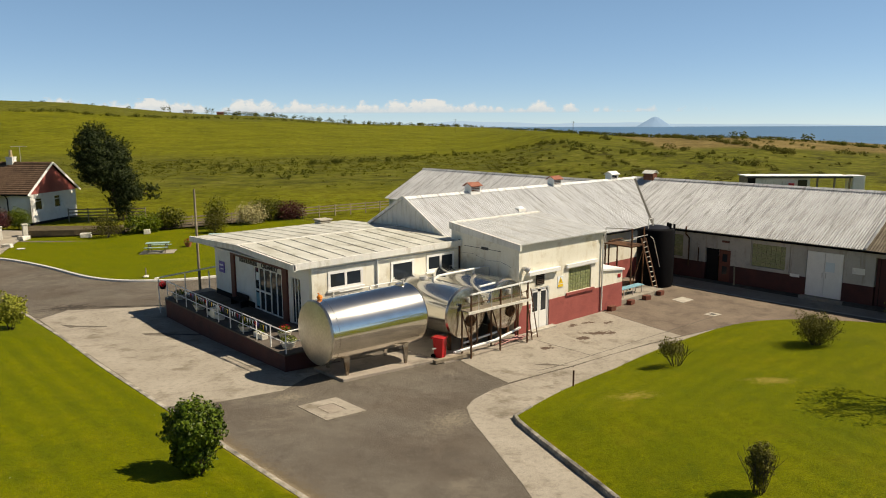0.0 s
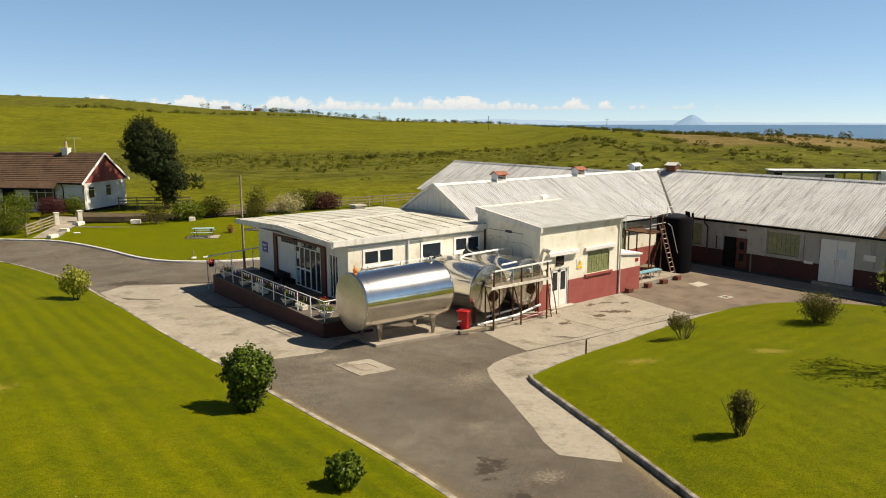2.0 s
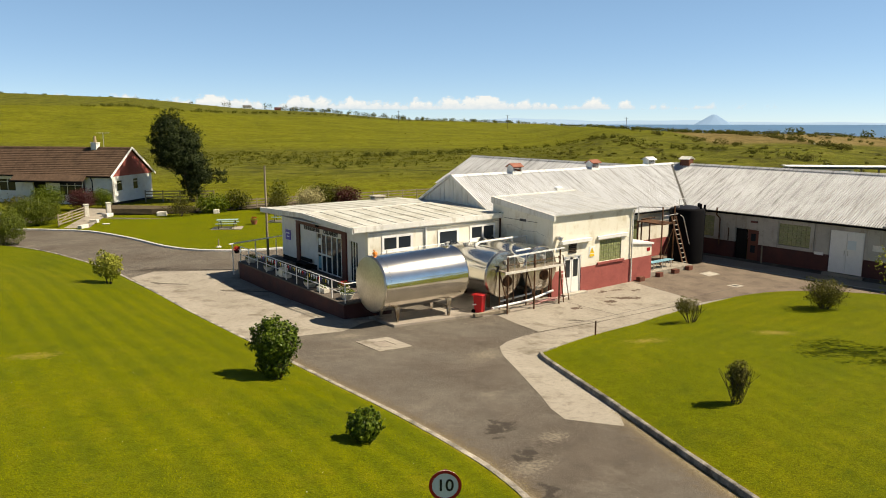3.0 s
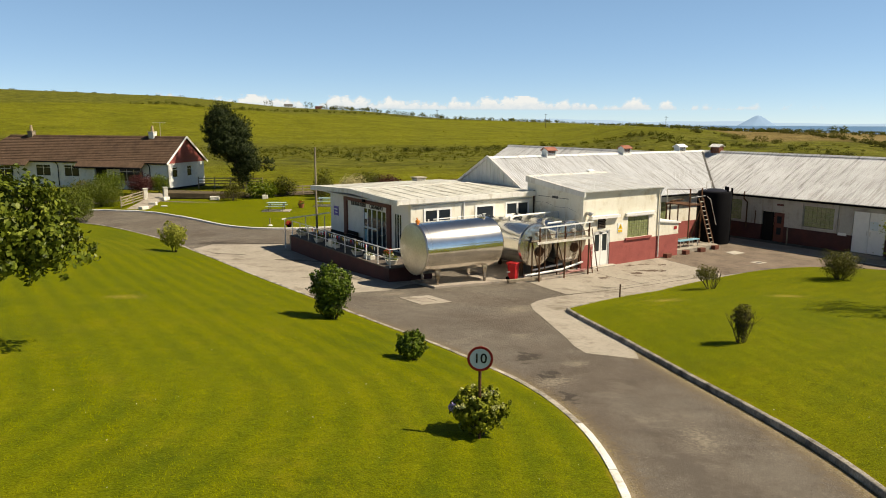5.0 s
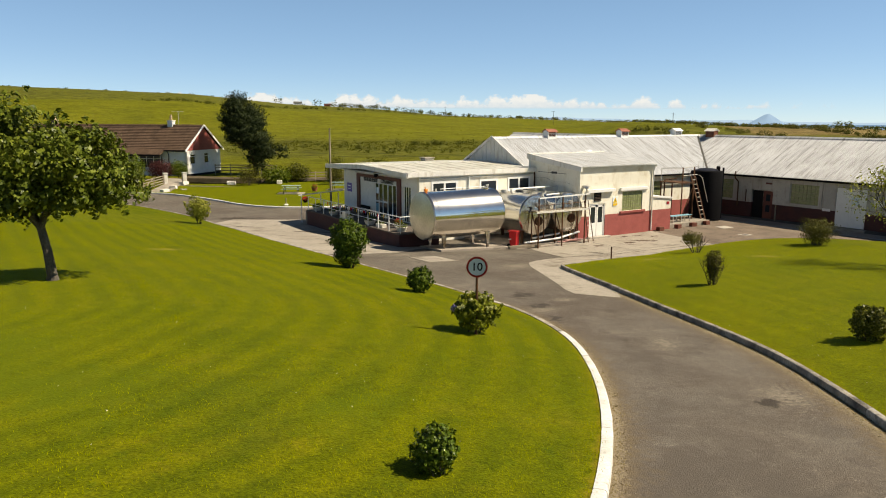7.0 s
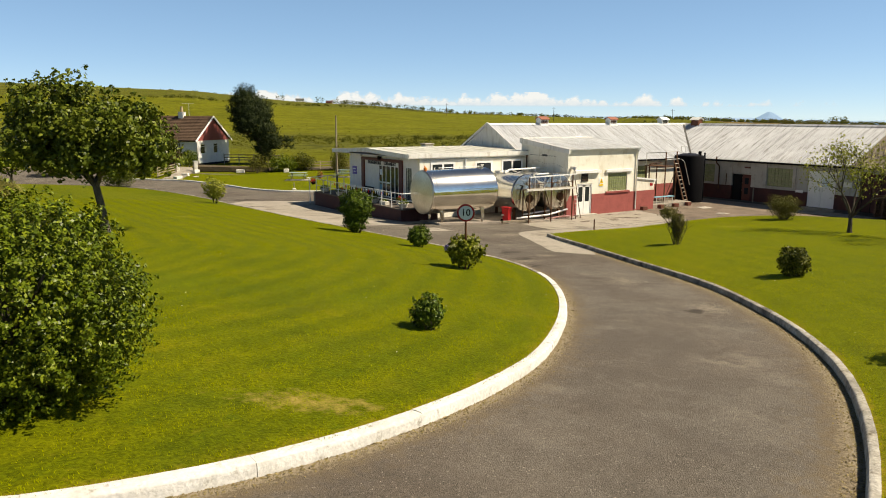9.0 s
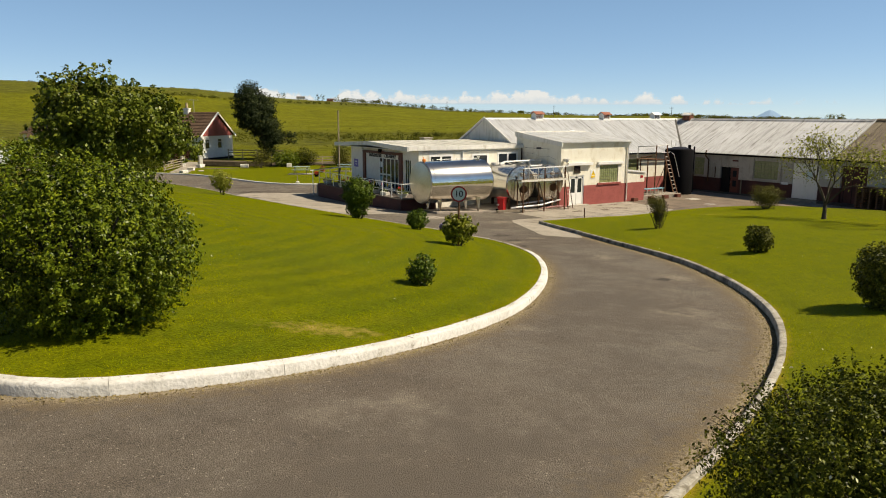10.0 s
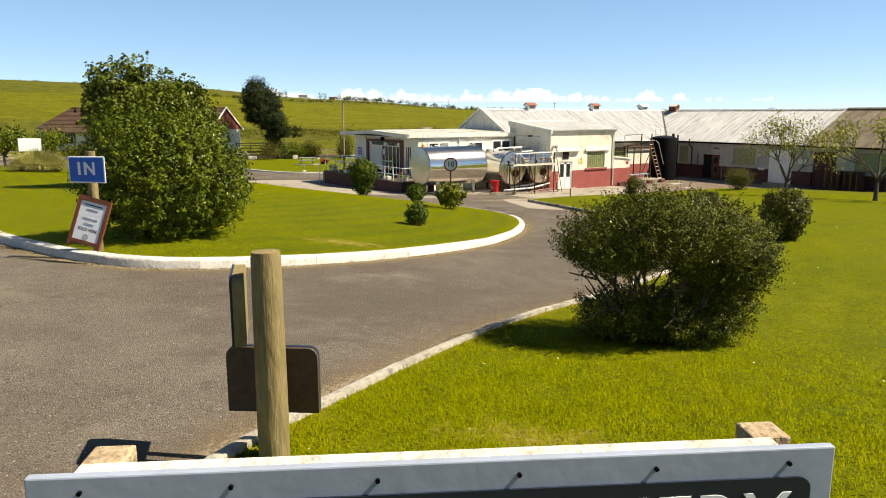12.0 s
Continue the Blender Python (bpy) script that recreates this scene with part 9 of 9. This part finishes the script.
mid = row([(30.5, 138), (34.3, 146), (39.7, 152), (42.6, 175), (47.8, 186), (53.2, 181), (57.9, 163)], 120, 1.1, 1.5, 0.35) + row([(57, 156), (61.4, 153), (64.7, 148), (71.6, 139), (75, 140)], 52, 1.0, 1.4, 0.6) + row([(17, 160), (24, 120), (31, 97)], 60, 0.9, 0.9, 0.4, 9)
far_scrub("hedgerow", "broken olive hedgerow across the pasture", mid, M["hedge_far"], 150, 40)
scr = line([(150, 52), (164, 74), (182, 100), (226, 150)], 120, 1.1, 1.3, 0.15, 2) + line([(118, 44), (140, 80), (165, 130)], 60, 1.0, 1.0, 0.5, 3) + line([(88, 50), (105, 72), (140, 125)], 50, 0.9, 0.8, 0.6, 3) + line([(165, 40), (182, 70), (192, 92)], 40, 1.0, 1.0, 0.3, 3) + [(*polar(rs.uniform(50, 80), rs.uniform(95, 165)), rs.uniform(0.4, 0.9), rs.uniform(0.25, 0.6)) for _ in range(160)]
far_scrub("scrub", "brown-green scrub on the low ground towards the sea", scr, M["gorse_far"], 151, 52)
rough_ = [(*polar(rs.uniform(10, 54), 108 + 62 * rs.random() ** 0.8 + rs.gauss(0, 6)), rs.uniform(0.3, 0.9), rs.uniform(0.25, 0.6)) for _ in range(1500)] + [(*polar(rs.uniform(0, 50), rs.uniform(75, 330)), rs.uniform(0.3, 0.7), rs.uniform(0.2, 0.4)) for _ in range(500)]
far_scrub("rush_tussocks", "dull tussocks of rush in the pasture", rough_, M["rush"], 152, 12)
sky_ = row([(9, 440), (12.1, 454), (14.5, 439), (17, 454)], 60, 2.0, 2.4, 0.5) + row([(17, 454), (22.6, 523), (28.8, 543), (35.2, 569), (42.7, 582)], 160, 1.9, 2.2, 0.55) + row([(24.5, 640), (28, 650), (36, 660)], 100, 2.8, 4.0, 0.4, 6) + row([(36, 660), (52, 690)], 170, 2.6, 2.8, 0.45, 6) + row([(46, 560), (50, 370), (54, 250), (60, 228), (66, 226), (76, 226), (84, 228)], 460, 1.2, 1.25, 0.12, 3) + row([(0, 690), (24, 690)], 60, 2.2, 1.8, 0.7, 6)
far_scrub("skyline_hedge", "dark hedges and thorn trees along the skyline", sky_, M["hedge_far"], 153, 36)
tall = [(*polar(a, 660), 2.6, 7) for a in (19.8, 20.2, 23.0, 23.4, 24.6)] + [(*polar(a, 228), 1.7, 2.9) for a in (68.3, 69.0, 73.6, 74.0)]
far_scrub("skyline_trees", "dark wind-bent trees on the skyline", tall, M["hedge_far"], 154, 60)


def cottage(az, r, rot, roof_m, wall_m, s, label):
    x, y = polar(az, r)
    z = base_h(x, y)
    c = thing("farmhouse", label, "house", (x, y, z), group="distant farmhouses")
    m = pose(x, y, z, 0, 0, rot) @ Matrix.Scale(s, 4)
    part("wall", G().box(-7, 7, -3.5, 3.5, -2, 3.2, m), wall_m, c)
    g = G().prism([(-3.8, 3.0), (3.8, 3.0), (0, 6.0)], -7.3, 7.3, "x")
    g.v = [tuple(m @ Vector(p)) for p in g.v]
    part("roof", g, roof_m, c)
    part("chimney", G().box(5.6, 6.4, -0.5, 0.5, 5, 7.2, m), wall_m, c)
    for u in (-4.5, 0, 4.5):
        part("window", G().box(u - 0.6, u + 0.6, -3.56, -3.5, 1, 2.3, m), M["glass"], c)


cottage(21.6, 672, -20, M["seam"], M["white_wall"], 0.55, "far white farmhouse on the hill's crest")
cottage(24.0, 668, -24, M["red_dark"], M["red_wall"], 0.45, "far red-roofed barn on the hill's crest")
shed = thing("open_shed", "long low grey shed with an open bay and flat roof", "shed", (52, 11, 0))
sm = pose(49.6, 14.2, 0, 0, 0, -45)
zs2 = base_h(52, 11) - 0.3
part("roof", G().box(-0.15, 11.0, -0.15, 3.0, 4.40, 4.52, sm), M["roof_annex"], shed, "pale flat roof")
part("roof_edge", G().box(-0.17, 11.02, -0.19, -0.15, 4.26, 4.46, sm), M["seam"], shed, "dark roof edge")
part("wall", G().box(0.8, 6.6, 0.0, 0.12, zs2, 4.26, sm), M["fascia"], shed, "grey sheeted side")
part("wall", G().box(0.0, 0.8, 0.0, 0.12, zs2, 4.26, sm), M["dark"], shed, "dark end bay")
part("wall", G().box(0.0, 6.6, 2.8, 2.92, zs2, 4.26, sm).box(0.0, 0.12, 0.12, 2.8, zs2, 4.26, sm).box(6.48, 6.6, 0.12, 2.8, zs2, 4.26, sm), M["wood_grey"], shed)
part("window", G().box(5.3, 6.3, -0.03, 0.0, 3.2, 4.1, sm), M["glass"], shed, "dark window")
part("drum", G().cyl(sm @ Vector((4.5, -0.35, zs2)), sm @ Vector((4.5, -0.35, 3.75)), 0.3, n=14), M["sign_red"], shed, "dark red drum")
for u in (7.4, 9.2, 10.8):
    part("post", G().box(u - 0.08, u + 0.08, 0.0, 0.16, zs2, 4.40, sm), M["wood_grey"], shed)
box_end = part("end", G().box(11.05, 12.3, -0.2, 1.6, 2.6, 4.55, sm), M["white_paint"], shed, "white louvred end box", bevel=0.05)
part("stand", G().box(11.2, 12.1, 0.0, 1.4, zs2, 2.6, sm), M["wood_grey"], shed)
for k in range(4):
    part("louvre", G().box(11.1, 12.25, -0.24, -0.2, 2.9 + k * 0.36, 3.1 + k * 0.36, sm), M["white_paint"], box_end)
for az, r, h in ((33.9, 500, 9), (43.3, 430, 9), (53.6, 360, 8)):
    x, y = polar(az, r)
    z = base_h(x, y)
    up = thing("utility_pole", "thin dark utility pole in the far field", "utility pole", (x, y, z), group="utility poles")
    part("pole", G().cyl((x, y, z - 0.5), (x, y, z + h), 0.16, 0.12, 6), M["brown_board"], up)
    part("crossarm", G().bar((x - 0.9, y + 0.6, z + h - 0.6), (x + 0.9, y - 0.6, z + h - 0.6), 0.12, 0.12), M["brown_board"], up)

# sea, far coast, island and cloud bank
M["sea"] = mat("sea", (0.055, 0.125, 0.215), 0.4, col2=(0.065, 0.145, 0.245), scale=0.004, fine=0.05, var=0.1, bump=0.05)
g = G()
ns = 60
for i in range(ns):
    a, b = radians(25 + 110 * i / ns), radians(25 + 110 * (i + 1) / ns)
    g.add([(-10 + r * math.sin(t), 10 + r * math.cos(t), -12.0) for r, t in ((700, a), (700, b), (4950, b), (4950, a))], [(0, 1, 2, 3)])
solid("water", g, M["sea"], "calm blue sea", "sea", kind="structure")
M["isle"] = hazy("hazy_island", (0.08, 0.12, 0.17), (0.13, 0.205, 0.30))
M["coast"] = hazy("hazy_coast", (0.12, 0.18, 0.24), (0.30, 0.40, 0.50))
ix, iy = -29.6 + 4550 * math.sin(radians(57.25)), -26.3 + 4550 * math.cos(radians(57.25))
g = G()
prof = [(0, 1.0), (0.10, 0.97), (0.22, 0.86), (0.36, 0.70), (0.50, 0.54), (0.66, 0.37), (0.82, 0.20), (0.94, 0.07), (1.0, 0.0)]
nn = 40
rows_ = []
for r, h in prof:
    for k in range(nn):
        a = 2 * math.pi * k / nn
        q = 1 + 0.05 * math.sin(5 * a + r * 4) + 0.03 * math.sin(11 * a)
        rows_.append((ix + 108 * r * q * math.cos(a), iy + 108 * r * q * math.sin(a), -12.5 + 61 * h * (1 + 0.03 * math.sin(7 * a) * r)))
g.add(rows_, [(j * nn + k, j * nn + (k + 1) % nn, (j + 1) * nn + (k + 1) % nn, (j + 1) * nn + k) for j in range(len(prof) - 1) for k in range(nn)])
solid("backdrop_island", g, M["isle"], "hazy blue domed island on the horizon", "island", kind="structure", smooth=True)
g = G()
n = 90
for i in range(n):
    t0, t1 = i / n, (i + 1) / n
    q = lambda t: (27 + 13 * math.sin(t * 9.0 + 0.6) ** 2 + 6 * math.sin(t * 23) ** 2) * (1 - t) ** 0.7 - 13
    P = [(-10 + 4850 * math.sin(radians(40 + 34 * t)), 10 + 4850 * math.cos(radians(40 + 34 * t))) for t in (t0, t1)]
    g.add([(*P[0], -14), (*P[1], -14), (*P[1], q(t1)), (*P[0], q(t0))], [(0, 1, 2, 3)])
solid("backdrop_coast", g, M["coast"], "pale blue far coast under the haze", "coast", kind="structure")


def cloud_material():
    m = bpy.data.materials.new("cloud_bank")
    m.use_nodes = True
    nt = m.node_tree
    nodes, links = nt.nodes, nt.links
    nodes.remove(nodes["Principled BSDF"])
    tc = nodes.new("ShaderNodeTexCoord")
    uv = tc.outputs["UV"]
    big = noise_tex(nodes, links, uv, 1.0, (30, 0.3, 1), 3, 0.5)
    det = noise_tex(nodes, links, uv, 1.0, (120, 3.2, 1), 6, 0.6)
    sep = nodes.new("ShaderNodeSeparateXYZ")
    links.new(uv, sep.inputs[0])

    def calc(op, a, b):
        n = nodes.new("ShaderNodeMath")
        n.operation = op
        for i, v in enumerate((a, b)):
            if isinstance(v, (int, float)):
                n.inputs[i].default_value = v
            else:
                links.new(v, n.inputs[i])
        return n.outputs[0]
    # a cloud reaches as high as the broad noise allows
    thin = calc("MULTIPLY", calc("MAXIMUM", calc("SUBTRACT", sep.outputs[0], 0.66), 0.0), 0.9)
    top = calc("MULTIPLY", calc("SUBTRACT", calc("SUBTRACT", big, 0.24), thin), 3.0)
    dens = calc("ADD", calc("SUBTRACT", top, sep.outputs[1]), calc("MULTIPLY", calc("SUBTRACT", det, 0.5), 1.1))
    fade = nodes.new("ShaderNodeMapRange")
    fade.inputs[1].default_value, fade.inputs[2].default_value = 0.0, 0.3
    links.new(dens, fade.inputs[0])
    base = nodes.new("ShaderNodeMapRange")
    base.inputs[1].default_value, base.inputs[2].default_value = 0.02, 0.16
    links.new(sep.outputs[1], base.inputs[0])
    ends = calc("MULTIPLY", calc("MINIMUM", calc("MULTIPLY", sep.outputs[0], 8.0), 1.0), calc("MINIMUM", calc("MULTIPLY", calc("SUBTRACT", 1.0, sep.outputs[0]), 8.0), 1.0))
    al = calc("MULTIPLY", calc("MULTIPLY", fade.outputs[0], base.outputs[0]), calc("MULTIPLY", ends, 0.75))
    em = nodes.new("ShaderNodeEmission")
    col = ramp(nodes, links, calc("ADD", sep.outputs[1], calc("MULTIPLY", calc("SUBTRACT", det, 0.5), 0.8)), [(0.0, (0.40, 0.46, 0.54)), (0.6, (0.60, 0.60, 0.60))])
    links.new(col, em.inputs[0])
    tr = nodes.new("ShaderNodeBsdfTransparent")
    mix = nodes.new("ShaderNodeMixShader")
    links.new(al, mix.inputs[0])
    links.new(tr.outputs[0], mix.inputs[1])
    links.new(em.outputs[0], mix.inputs[2])
    links.new(mix.outputs[0], nodes["Material Output"].inputs[0])
    return m


M["cloud"] = cloud_material()
me = bpy.data.meshes.new("backdrop_clouds")
n = 60
vs = []
for i in range(n + 1):
    a = radians(2 + 62 * i / n)
    vs += [(-10 + 4890 * math.sin(a), 10 + 4890 * math.cos(a), z) for z in (78, 178)]
me.from_pydata(vs, [], [(2 * i, 2 * i + 2, 2 * i + 3, 2 * i + 1) for i in range(n)])
uvl = me.uv_layers.new(name="UVMap")
for lp_ in me.loops:
    k = lp_.vertex_index
    uvl.data[lp_.index].uv = ((k // 2) / n, k % 2)
me.materials.append(M["cloud"])
solid("backdrop_clouds", me, M["cloud"], "low white cumulus bank along the horizon", "cloud", kind="structure")
